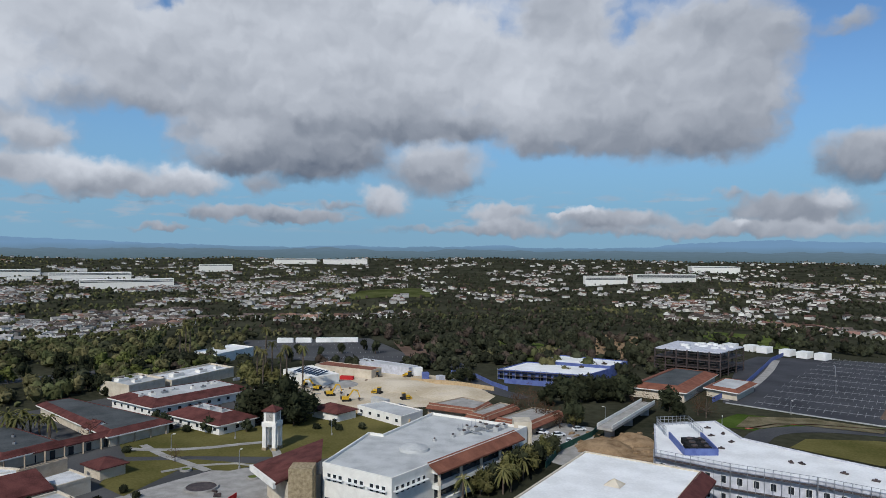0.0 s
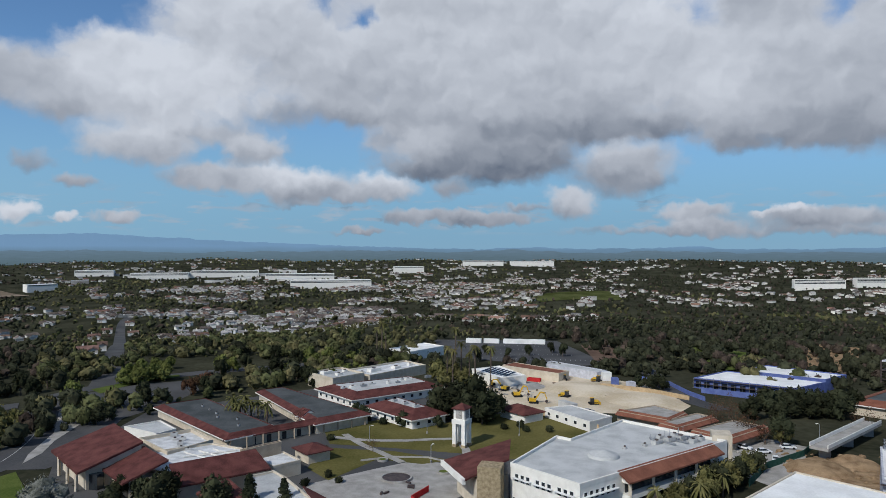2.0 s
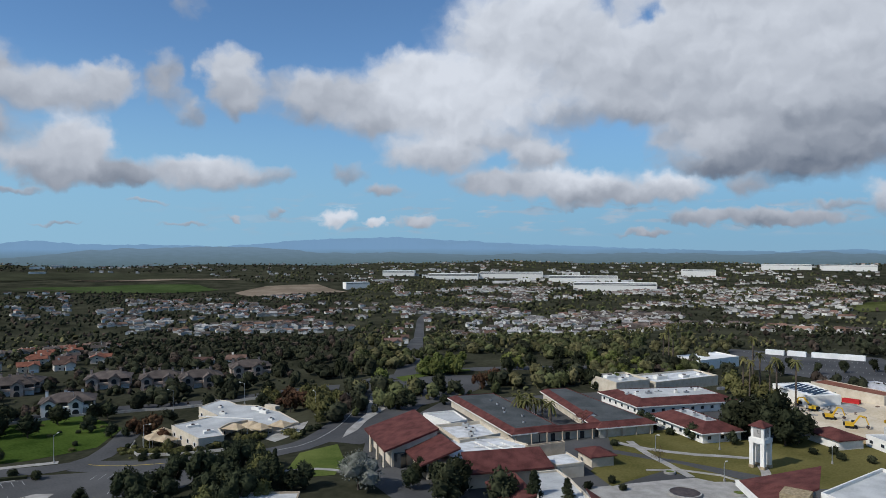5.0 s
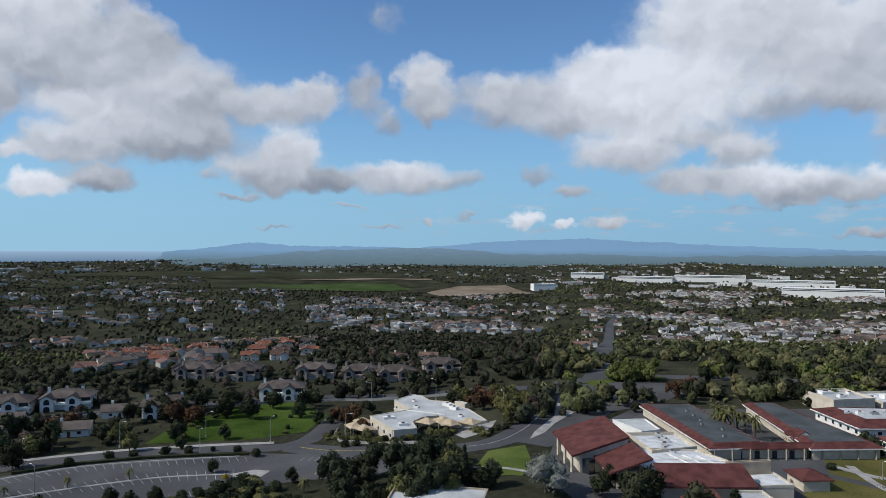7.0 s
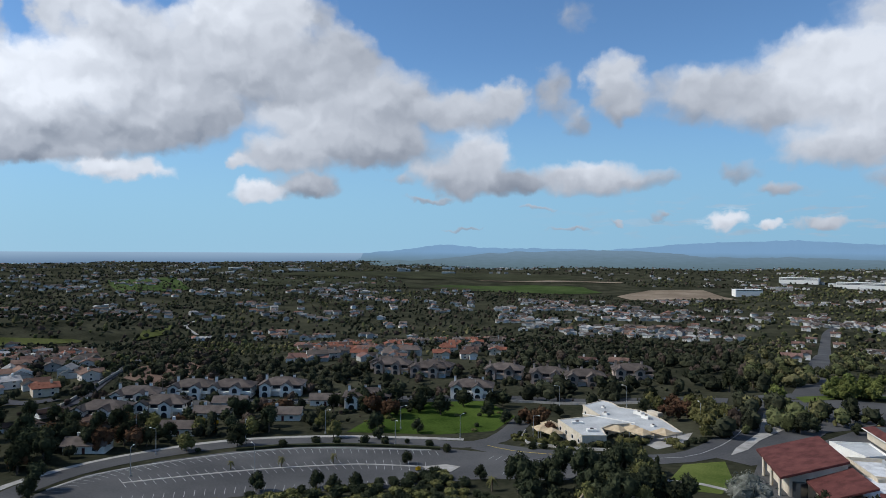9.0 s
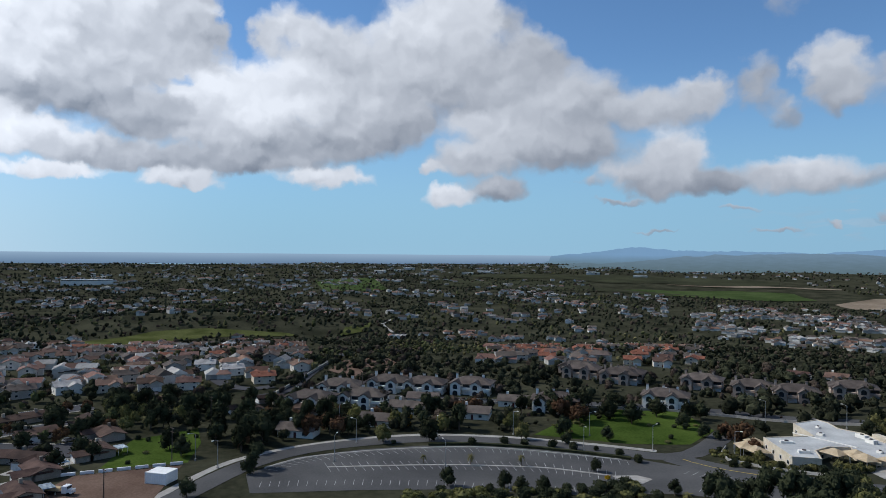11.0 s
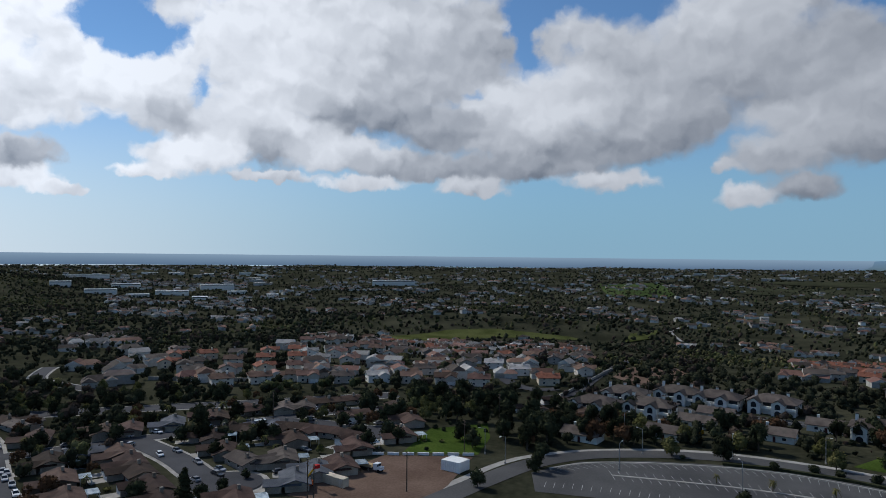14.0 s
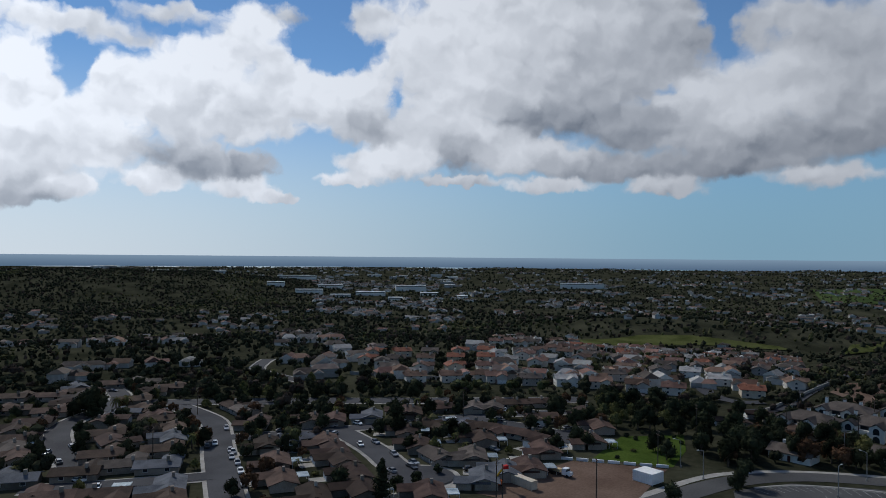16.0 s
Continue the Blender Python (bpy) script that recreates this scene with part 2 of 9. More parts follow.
puff(109.0, 7.4, 6.0, 0.92, 0.5, 1, 0.16)
puff(104.4, 6.8, 6.4, 0.82, 0.42, 1, 0.16)
puff(113.1, 5.8, 3.3, 0.60, 0.9, 1, 0.16)
puff(103.9, 5.5, 2.6, 0.64, 0.74, 1, 0.16)
puff(120.4, 8.6, 2.3, 1.63, 0.3, 1, 0.16)
puff(123.9, 9.5, 2.5, 2.06, 0.9, 1, 0.16)
puff(126.5, 7.5, 4.0, 1.33, 0.92, 1, 0.16)
puff(127.3, 10.5, 3.4, 1.41, 0.55, 1, 0.16)
puff(129.4, 6.1, 2.3, 0.52, 0.85, 1, 0.16)
puff(119.9, 6.3, 3.4, 0.36, 0.75, 1, 0.16)
puff(130.2, 12.5, 3.5, 2.25, 1, 1, 0.16)
puff(132.6, 12.7, 1.8, 1.53, 1, 1, 0.16)
puff(127.3, 13.1, 1.5, 2.11, 0.95, 1, 0.16)
puff(137.0, 17.0, 2.4, 2.22, 1, 1, 0.16)
puff(140.4, 14.2, 3.9, 2.44, 1, 1, 0.16)
puff(144.8, 12.6, 2.9, 2.20, 1, 1, 0.16)
puff(146.7, 12.8, 1.7, 1.50, 1, 1, 0.16)
puff(134.8, 14.6, 1.7, 2.06, 0.92, 1, 0.16)
puff(142.0, 10.7, 4.2, 2.37, 0.82, 1, 0.16)
puff(136.6, 11.2, 3.9, 2.58, 0.82, 1, 0.16)
puff(141.2, 7.2, 3.5, 1.39, 0.3, 1, 0.16)
puff(137.6, 6.9, 2.5, 0.88, 0.33, 1, 0.16)
puff(147.8, 8.2, 3.1, 1.98, 0.86, 1, 0.16)
puff(148.2, 9.8, 2.1, 1.98, 0.95, 1, 0.16)
puff(137.9, 5.4, 2.5, 0.80, 0.9, 1, 0.16)
puff(134.8, 4.8, 1.2, 0.45, 0.85, 1, 0.16)
puff(144.0, 5.6, 2.2, 0.94, 0.85, 1, 0.16)
puff(151.7, 10.6, 2.3, 3.38, 1, 1, 0.16)
puff(152.4, 13.0, 2.0, 2.21, 1, 1, 0.16)
puff(152.8, 8.0, 2.7, 1.89, 0.86, 1, 0.16)
puff(151.7, 6.1, 2.1, 0.88, 0.5, 1, 0.16)
puff(152.4, 4.4, 2.2, 0.87, 0.4, 1, 0.16)
puff(149.6, 5.0, 2.0, 0.89, 0.82, 1, 0.16)
puff(150.3, 16.3, 5.1, 1.29, 0.85, 0.8, 0.16)
puff(142.8, 17.8, 4.4, 0.94, 0.7, 0.7, 0.16)
puff(145.5, 16.1, 2.5, 0.84, 0.66, 0.7, 0.16)
puff(134.4, 18.6, 2.4, 1.17, 0.5, 0.6, 0.16)
puff(127.7, 18.3, 2.1, 1.74, 0.66, 0.8, 0.16)
puff(133.5, 4.6, 0.7, 0.32, 0.8, 0.8, 0.16)
puff(156.3, 9.5, 3.4, 6.05, 1, 1, 0.16)
puff(155.7, 4.7, 3.5, 1.52, 0.5, 1, 0.16)
gap(25.5, 8.5, 2.1, 1.50, 0.7)
gap(-14.4, 16.7, 1.1, 1.96, 0.9)
gap(-4.8, 17.3, 1.2, 1.10, 0.7)
gap(21.7, 17.7, 1.2, 0.60, 0.8)
gap(18.8, 7.6, 1.0, 0.87, 0.25)
gap(24.9, 18.9, 1.0, 1.28, 0.9)
gap(21.4, 17.7, 1.0, 0.82, 0.7)
gap(25.1, 8.7, 1.6, 1.92, 0.55)
gap(33.8, 7.6, 1.2, 0.83, 0.35)
gap(18.4, 7.4, 0.9, 0.72, 0.3)
gap(96.5, 16.5, 0.8, 0.59, 0.7)
gap(104.2, 13.2, 0.8, 0.39, 0.45)
gap(93.8, 13.5, 0.6, 0.46, 0.4)
gap(100.4, 17.7, 1.3, 2.23, 0.5)
gap(90.2, 18.9, 1.8, 1.29, 0.5)
gap(125.1, 12.9, 0.6, 1.78, 0.75)
gap(104.0, 13.0, 1.1, 0.55, 0.5)
gap(100.3, 17.8, 1.0, 2.00, 0.7)
gap(131.4, 16.5, 2.4, 1.72, 0.5)
gap(95.5, 16.4, 0.9, 0.89, 0.3)
gap(130.0, 16.2, 2.7, 1.09, 0.9)
gap(149.1, 13.0, 1.6, 1.14, 0.8)
gap(150.7, 14.2, 1.1, 0.72, 0.4)
gap(142.8, 16.9, 2.4, 0.77, 0.4)

# depth of cloud: 1 in the middle of a heap, 0 at its edge
body = wm("SUBTRACT", wm("MULTIPLY_ADD", wm("LOGARITHM", wm("MAXIMUM", CLOUD["sum"], 1e-9), 2.0), 0.3333, 1.0), CLOUD["gap"])
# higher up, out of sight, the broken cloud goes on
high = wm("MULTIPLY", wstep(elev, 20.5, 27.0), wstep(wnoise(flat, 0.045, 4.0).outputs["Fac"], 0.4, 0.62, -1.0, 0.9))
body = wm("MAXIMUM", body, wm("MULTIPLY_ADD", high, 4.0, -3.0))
# and small broken clouds drift in rows just over the northern horizon
rows = wm("MULTIPLY", wstep(wnoise(wv("MULTIPLY", flat, (0.35, 1.6, 0)), 0.9, 4.0).outputs["Fac"], 0.5, 0.72, 0.0, 0.5), wm("MULTIPLY", wstep(elev, 0.8, 1.8), wstep(elev, 3.2, 5.0, 1.0, 0.0)))
rows = wm("MULTIPLY", rows, wstep(azimuth, 40.0, 66.0, 1.0, 0.0))
fluff = wm("SUBTRACT", wnoise(wv("MULTIPLY", bent, (1.0, 1.4, 0)), 0.5, 5.0, 0.5).outputs["Fac"], 0.5)
lumps = wm("SUBTRACT", billows(wv("MULTIPLY", bent, (1.0, 1.3, 0)), 0.42), 0.55)
crisp = wstep(azimuth, 60.0, 140.0, 0.0, 1.0)
dens = wm("ADD", body, wm("ADD", wm("MULTIPLY", fluff, 0.75), wm("MULTIPLY", lumps, wm("MULTIPLY_ADD", crisp, 0.35, 0.25))))
alpha = wm("MAXIMUM", wstep(dens, wm("MULTIPLY_ADD", crisp, 0.4, -0.95), wm("MULTIPLY_ADD", crisp, -0.25, 0.55)), rows)


def heaps(vec):
    """The soft relief inside the clouds."""
    return wm("ADD", wm("MULTIPLY", billows(wv("MULTIPLY", vec, (1.0, 1.3, 0)), 0.24), 0.5), wm("MULTIPLY", wnoise(vec, 0.3, 2.5, 0.45).outputs["Fac"], 0.9))


relief = wm("SUBTRACT", heaps(bent), heaps(wv("ADD", bent, (0.35, 0.8, 0))))
tone = wm("DIVIDE", CLOUD["tone"], wm("ADD", CLOUD["sum"], 1e-6))
tone = wm("ADD", wm("MULTIPLY", tone, wstep(CLOUD["sum"], 0.0, 0.02)), wstep(CLOUD["sum"], 0.0, 0.02, 0.6, 0.0))
light = wm("ADD", wm("MULTIPLY_ADD", tone, 1.12, -0.16), wm("ADD", wm("MULTIPLY", relief, wm("MULTIPLY_ADD", crisp, 0.3, 0.36)), wm("MULTIPLY", fluff, 0.12)))
# sunward clouds are lit from behind and shine
sunward = wstep(azimuth, 70.0, 185.0)
white = wmix(sunward, (0.7, 0.71, 0.73, 1), (1.45, 1.46, 1.48, 1))
grey = wmix(sunward, (0.14, 0.165, 0.21, 1), (0.46, 0.5, 0.56, 1))
cloud_col = wmix(wm("ADD", light, 0.0, clamp=True), grey, white)
sky = wnode("ShaderNodeTexSky")
sky.sky_type = "NISHITA"
sky.sun_disc = False
sky.sun_elevation = radians(SUN_EL)
sky.sun_rotation = radians(-SUN_AZ)
sky.altitude = 100
sky.air_density, sky.dust_density, sky.ozone_density = 0.9, 0.0, 1.6
bg_sky = wnode("ShaderNodeBackground")
clear = wnode("ShaderNodeMix")          # clean sea air: less red in the blue
clear.data_type, clear.blend_type = "RGBA", "MULTIPLY"
clear.inputs[0].default_value = 1.0
WT.links.new(sky.outputs[0], clear.inputs[6])
clear.inputs[7].default_value = (0.74, 0.9, 1.0, 1)
WT.links.new(clear.outputs[2], bg_sky.inputs[0])
bg_sky.inputs[1].default_value = 0.11
bg_cloud = wnode("ShaderNodeBackground")
WT.links.new(cloud_col, bg_cloud.inputs[0])
bg_cloud.inputs[1].default_value = 1.0
# thin sea haze towards the horizon
haze_col = wmix(wstep(azimuth, 95.0, 165.0), wmix(wstep(azimuth, 0.0, 90.0), (0.17, 0.34, 0.5, 1), (0.27, 0.47, 0.62, 1)), (0.95, 1.0, 1.05, 1))
bg_haze = wnode("ShaderNodeBackground")
WT.links.new(haze_col, bg_haze.inputs[0])
hazy = wnode("ShaderNodeMixShader")
WT.links.new(wstep(elev, 0.0, 16.0, 0.9, 0.0), hazy.inputs[0])
WT.links.new(bg_sky.outputs[0], hazy.inputs[1])
WT.links.new(bg_haze.outputs[0], hazy.inputs[2])
mix = wnode("ShaderNodeMixShader")
WT.links.new(alpha, mix.inputs[0])
WT.links.new(hazy.outputs[0], mix.inputs[1])
WT.links.new(bg_cloud.outputs[0], mix.inputs[2])
WT.links.new(mix.outputs[0], wnode("ShaderNodeOutputWorld").inputs[0])

sun = new("sun", bpy.data.lights.new("sun", "SUN"))
sun.data.energy, sun.data.angle, sun.data.color = 3.5, radians(0.6), (1.0, 0.94, 0.83)
sun.matrix_world = look(plan_dir(SUN_AZ) * 100 * math.cos(radians(SUN_EL)) + Vector((0, 0, 100 * math.sin(radians(SUN_EL)))), (0, 0, 0))
# ---------------------------------------------------------------- materials
def surface(name, dark, pale, scale=1.0, rough=0.85, metal=0.0, bump=0.15, fine=14.0, vary=0.0, island=0.0, contrast=(0.35, 0.65), spec=0.08):
    """Two colours mixed by noise at two scales in metres; vary: by object; island: by piece of a joined mesh."""
    m = bpy.data.materials.new(name)
    m.use_nodes = True
    t = m.node_tree
    b = t.nodes["Principled BSDF"]
    b.inputs["Roughness"].default_value, b.inputs["Metallic"].default_value = rough, metal
    b.inputs["Specular IOR Level"].default_value = spec
    tc = t.nodes.new("ShaderNodeNewGeometry").outputs["Position"]
    n1, n2 = t.nodes.new("ShaderNodeTexNoise"), t.nodes.new("ShaderNodeTexNoise")
    for n, s in ((n1, scale), (n2, scale * fine)):
        t.links.new(tc, n.inputs["Vector"])
        n.inputs["Scale"].default_value, n.inputs["Detail"].default_value = s, 4.0
    add = t.nodes.new("ShaderNodeMath")
    add.operation = "MULTIPLY_ADD"
    t.links.new(n2.outputs["Fac"], add.inputs[0])
    add.inputs[1].default_value = 0.45
    t.links.new(n1.outputs["Fac"], add.inputs[2])
    r = t.nodes.new("ShaderNodeMapRange")
    t.links.new(add.outputs[0], r.inputs[0])
    r.inputs[1].default_value, r.inputs[2].default_value = contrast[0] + 0.2, contrast[1] + 0.25
    mixn = t.nodes.new("ShaderNodeMix")
    mixn.data_type = "RGBA"
    t.links.new(r.outputs[0], mixn.inputs[0])
    mixn.inputs[6].default_value, mixn.inputs[7].default_value = (*dark, 1), (*pale, 1)
    col = mixn.outputs[2]
    if vary or island:
        h = t.nodes.new("ShaderNodeHueSaturation")
        rnd = t.nodes.new("ShaderNodeObjectInfo").outputs["Random"] if vary else t.nodes.new("ShaderNodeNewGeometry").outputs["Random Per Island"]
        k = vary or island
        mr = t.nodes.new("ShaderNodeMapRange")
        t.links.new(rnd, mr.inputs[0])
        mr.inputs[3].default_value, mr.inputs[4].default_value = 1 - k, 1 + k
        t.links.new(mr.outputs[0], h.inputs["Value"])
        hue = t.nodes.new("ShaderNodeMath")
        hue.operation = "MULTIPLY_ADD"
        w = t.nodes.new("ShaderNodeTexWhiteNoise")
        w.noise_dimensions = "1D"
        t.links.new(rnd, w.inputs["W"])
        t.links.new(w.outputs["Value"], hue.inputs[0])
        hue.inputs[1].default_value, hue.inputs[2].default_value = 0.05 * k, 0.5 - 0.025 * k
        t.links.new(hue.outputs[0], h.inputs["Hue"])
        t.links.new(col, h.inputs["Color"])
        col = h.outputs[0]
    t.links.new(col, b.inputs["Base Color"])
    if bump:
        bp = t.nodes.new("ShaderNodeBump")
        bp.inputs["Strength"].default_value, bp.inputs["Distance"].default_value = bump, 0.2
        t.links.new(add.outputs[0], bp.inputs["Height"])
        t.links.new(bp.outputs[0], b.inputs["Normal"])
    return m


STUCCO = surface("white_stucco", (0.68, 0.65, 0.59), (0.79, 0.765, 0.7), 0.5)
CREAM = surface("cream_stucco", (0.48, 0.41, 0.31), (0.6, 0.53, 0.42), 0.5)
TAN = surface("tan_stucco", (0.3, 0.24, 0.17), (0.42, 0.34, 0.25), 0.4)
STONE = surface("rough_tan_stone", (0.22, 0.17, 0.1), (0.4, 0.32, 0.2), 1.2, bump=0.5)
HOUSE_WALL = surface("house_stucco", (0.3, 0.275, 0.24), (0.46, 0.43, 0.39), 0.2, vary=0.35)
TILE = surface("red_clay_tile", (0.07, 0.026, 0.023), (0.132, 0.05, 0.043), 0.35, bump=0.3, fine=10)
TILE_ORANGE = surface("orange_clay_tile", (0.155, 0.062, 0.04), (0.245, 0.103, 0.065), 0.35, bump=0.3, fine=10)
ROOF_SHINGLE = surface("brown_shingle", (0.04, 0.026, 0.021), (0.085, 0.055, 0.042), 0.25, vary=0.5, bump=0.3)
ROOF_TERRA = surface("terracotta_house_roof", (0.085, 0.052, 0.04), (0.16, 0.1, 0.077), 0.25, vary=0.45, bump=0.3)
ROOF_GREY = surface("grey_brown_roof", (0.065, 0.053, 0.046), (0.12, 0.098, 0.084), 0.3, vary=0.25, bump=0.3)
GREEN_ROOF = surface("grey_green_mineral_roof", (0.05, 0.055, 0.055), (0.095, 0.1, 0.1), 0.12, bump=0.1)
WORN_ROOF = surface("weathered_white_roof", (0.36, 0.36, 0.36), (0.66, 0.66, 0.65), 0.35, rough=0.7, bump=0.1, contrast=(0.25, 0.6))
WORN_GREY = surface("streaked_grey_roof", (0.34, 0.34, 0.33), (0.52, 0.52, 0.5), 0.22, rough=0.65, bump=0.06, contrast=(0.25, 0.6))
WHITE_ROOF = surface("white_membrane_roof", (0.68, 0.67, 0.64), (0.84, 0.83, 0.8), 0.15, rough=0.6, bump=0.05)
PALE_ROOF = surface("pale_grey_roof", (0.36, 0.36, 0.35), (0.52, 0.52, 0.5), 0.12, rough=0.7, bump=0.08)
BLUE_WRAP = surface("blue_sheathing", (0.085, 0.11, 0.28), (0.13, 0.17, 0.37), 0.5, rough=0.6)
GREY_WALL = surface("grey_sheathing", (0.4, 0.4, 0.43), (0.58, 0.58, 0.62), 0.6)
STEEL = surface("dark_steel", (0.05, 0.04, 0.04), (0.12, 0.09, 0.08), 0.8, rough=0.5, metal=0.3)
GALV = surface("galvanised_steel", (0.28, 0.29, 0.3), (0.42, 0.43, 0.44), 1.5, rough=0.45, metal=0.6)
GLASS = surface("dark_window_glass", (0.015, 0.018, 0.022), (0.03, 0.035, 0.04), 0.5, rough=0.1, bump=0, spec=0.5)
FRAME = surface("white_painted_frame", (0.6, 0.6, 0.58), (0.75, 0.75, 0.73), 1.0)
ASPHALT = surface("worn_asphalt", (0.051, 0.051, 0.0536), (0.0892, 0.0884, 0.0875), 0.05, fine=30, bump=0.08)
ASPHALT_DARK = surface("new_asphalt", (0.04, 0.04, 0.045), (0.07, 0.07, 0.075), 0.06, fine=30, bump=0.06)
ASPHALT_PALE = surface("sun_bleached_asphalt", (0.058, 0.0575, 0.058), (0.095, 0.093, 0.091), 0.05, fine=30, bump=0.08)
CONCRETE = surface("pale_concrete", (0.26, 0.245, 0.22), (0.38, 0.36, 0.33), 0.3)
PAINT = surface("white_road_paint", (0.26, 0.26, 0.25), (0.46, 0.46, 0.44), 0.35, bump=0)
YELLOW_PAINT = surface("yellow_road_paint", (0.45, 0.33, 0.05), (0.55, 0.42, 0.08), 0.8, bump=0)
RED_KERB = surface("red_kerb_paint", (0.3, 0.07, 0.05), (0.42, 0.12, 0.09), 0.8, bump=0)
DIRT = surface("graded_sandy_soil", (0.47, 0.381, 0.258), (0.65, 0.56, 0.426), 0.06, fine=20, bump=0.3, spec=0.0)
DIRT_BROWN = surface("brown_packed_dirt", (0.1, 0.066, 0.05), (0.17, 0.118, 0.09), 0.06, fine=20, bump=0.2, spec=0.0)
DIRT_CUT = surface("orange_cut_bank", (0.17, 0.11, 0.062), (0.33, 0.23, 0.135), 0.3, bump=0.9, spec=0.0)
LAWN = surface("mown_lawn", (0.06, 0.085, 0.02), (0.12, 0.14, 0.04), 0.07, fine=25, bump=0.2, spec=0.0)
LAWN_DRY = surface("half_dry_lawn", (0.08, 0.076, 0.024), (0.152, 0.132, 0.048), 0.05, fine=25, bump=0.2, spec=0.0)
MEADOW = surface("spring_meadow_grass", (0.03, 0.052, 0.01), (0.072, 0.105, 0.022), 0.05, fine=22, bump=0.3, spec=0.0)
HILL_GRASS = surface("olive_green_hill_grass", (0.042, 0.05, 0.015), (0.1, 0.108, 0.04), 0.03, fine=20, bump=0.3, spec=0.0)
FARM_GREEN = surface("far_green_crop", (0.035, 0.055, 0.018), (0.07, 0.095, 0.035), 0.012, fine=12, bump=0.2, spec=0.0)
FARM_DARK = surface("far_dark_farmland", (0.03, 0.032, 0.02), (0.055, 0.058, 0.034), 0.008, fine=12, bump=0.2, spec=0.0)
FARM_TAN = surface("far_graded_tan_earth", (0.16, 0.125, 0.09), (0.28, 0.225, 0.165), 0.012, fine=12, bump=0.2, spec=0.0)
DRY_BANK = surface("dry_grass_bank", (0.09, 0.078, 0.042), (0.21, 0.175, 0.11), 0.15, fine=18, bump=0.5, spec=0.0)
SCRUB = surface("coastal_scrub_ground", (0.022, 0.0235, 0.015), (0.06, 0.059, 0.038), 0.02, fine=18, bump=0.5, spec=0.0)
LEAF = surface("dark_green_leaves", (0.018, 0.021, 0.0125), (0.045, 0.049, 0.026), 0.3, vary=0.4, bump=0, spec=0.0)
LEAF_LIGHT = surface("fresh_green_leaves", (0.062, 0.074, 0.02), (0.14, 0.152, 0.048), 0.3, vary=0.3, bump=0, spec=0.0)
LEAF_OLIVE = surface("olive_leaves", (0.0675, 0.0675, 0.0243), (0.149, 0.135, 0.054), 0.3, vary=0.3, bump=0, spec=0.0)
LEAF_BROWN = surface("russet_leaves", (0.05, 0.03, 0.018), (0.11, 0.06, 0.035), 0.3, vary=0.3, bump=0, spec=0.0)
LEAF_SILVER = surface("silver_blossom_leaves", (0.085, 0.09, 0.07), (0.22, 0.22, 0.19), 0.6, vary=0.1, bump=0, spec=0.0)
LEAF_YELLOW = surface("yellow_flower_bush", (0.25, 0.16, 0.01), (0.42, 0.28, 0.03), 0.6, bump=0, spec=0.0)
FOLIAGE = surface("far_foliage", (0.021, 0.023, 0.015), (0.052, 0.054, 0.031), 0.08, island=0.45, bump=0.4, fine=20, spec=0.0)
FOLIAGE_MID = surface("far_foliage_green", (0.044, 0.049, 0.021), (0.098, 0.102, 0.045), 0.08, island=0.4, bump=0.4, fine=20, spec=0.0)
FOLIAGE_OLIVE = surface("far_foliage_olive", (0.062, 0.058, 0.027), (0.138, 0.125, 0.058), 0.08, island=0.4, bump=0.4, fine=20, spec=0.0)
FOLIAGE_BROWN = surface("far_foliage_brown", (0.036, 0.028, 0.022), (0.085, 0.065, 0.05), 0.08, island=0.4, bump=0.4, fine=20, spec=0.0)
BARK = surface("grey_brown_bark", (0.06, 0.045, 0.035), (0.14, 0.11, 0.085), 1.5, bump=0.5)
ROOF_PALE = surface("pale_grey_house_roof", (0.2, 0.19, 0.18), (0.36, 0.34, 0.32), 0.25, vary=0.35, bump=0.2)
FAR_WALL = surface("far_house_walls", (0.4, 0.38, 0.34), (0.64, 0.615, 0.565), 0.05, island=0.4, bump=0)
FAR_TERRA = surface("far_terracotta_roofs", (0.11, 0.062, 0.046), (0.22, 0.135, 0.1), 0.03, island=0.5, bump=0)
FAR_PALE = surface("far_pale_roofs", (0.17, 0.16, 0.15), (0.34, 0.325, 0.3), 0.03, island=0.5, bump=0)
FAR_ROOF = surface("far_house_roofs", (0.055, 0.044, 0.038), (0.15, 0.12, 0.1), 0.03, island=0.6, bump=0)
MACHINE = surface("yellow_machine_paint", (0.5, 0.3, 0.02), (0.62, 0.4, 0.04), 0.8, rough=0.5)
ORANGE = surface("orange_machine_paint", (0.5, 0.1, 0.02), (0.6, 0.15, 0.04), 0.8, rough=0.5)
BLACK = surface("black_rubber", (0.012, 0.012, 0.012), (0.03, 0.03, 0.03), 2.0)
TARP = surface("green_fence_cloth", (0.02, 0.06, 0.045), (0.04, 0.1, 0.075), 0.8)
CANVAS = surface("beige_shade_canvas", (0.38, 0.29, 0.18), (0.5, 0.4, 0.27), 0.8)
RED = surface("red_plastic", (0.4, 0.02, 0.02), (0.5, 0.04, 0.04), 0.8)
WOOD = surface("raw_wood_fence", (0.36, 0.26, 0.14), (0.48, 0.36, 0.22), 1.0)
CAR_PAINT = surface("car_paint", (0.2, 0.2, 0.21), (0.22, 0.22, 0.23), 1.0, rough=0.3, vary=0.9, bump=0, spec=0.5)
CAR_WHITE = surface("white_car_paint", (0.7, 0.7, 0.7), (0.76, 0.76, 0.76), 1.0, rough=0.3, bump=0, spec=0.5)


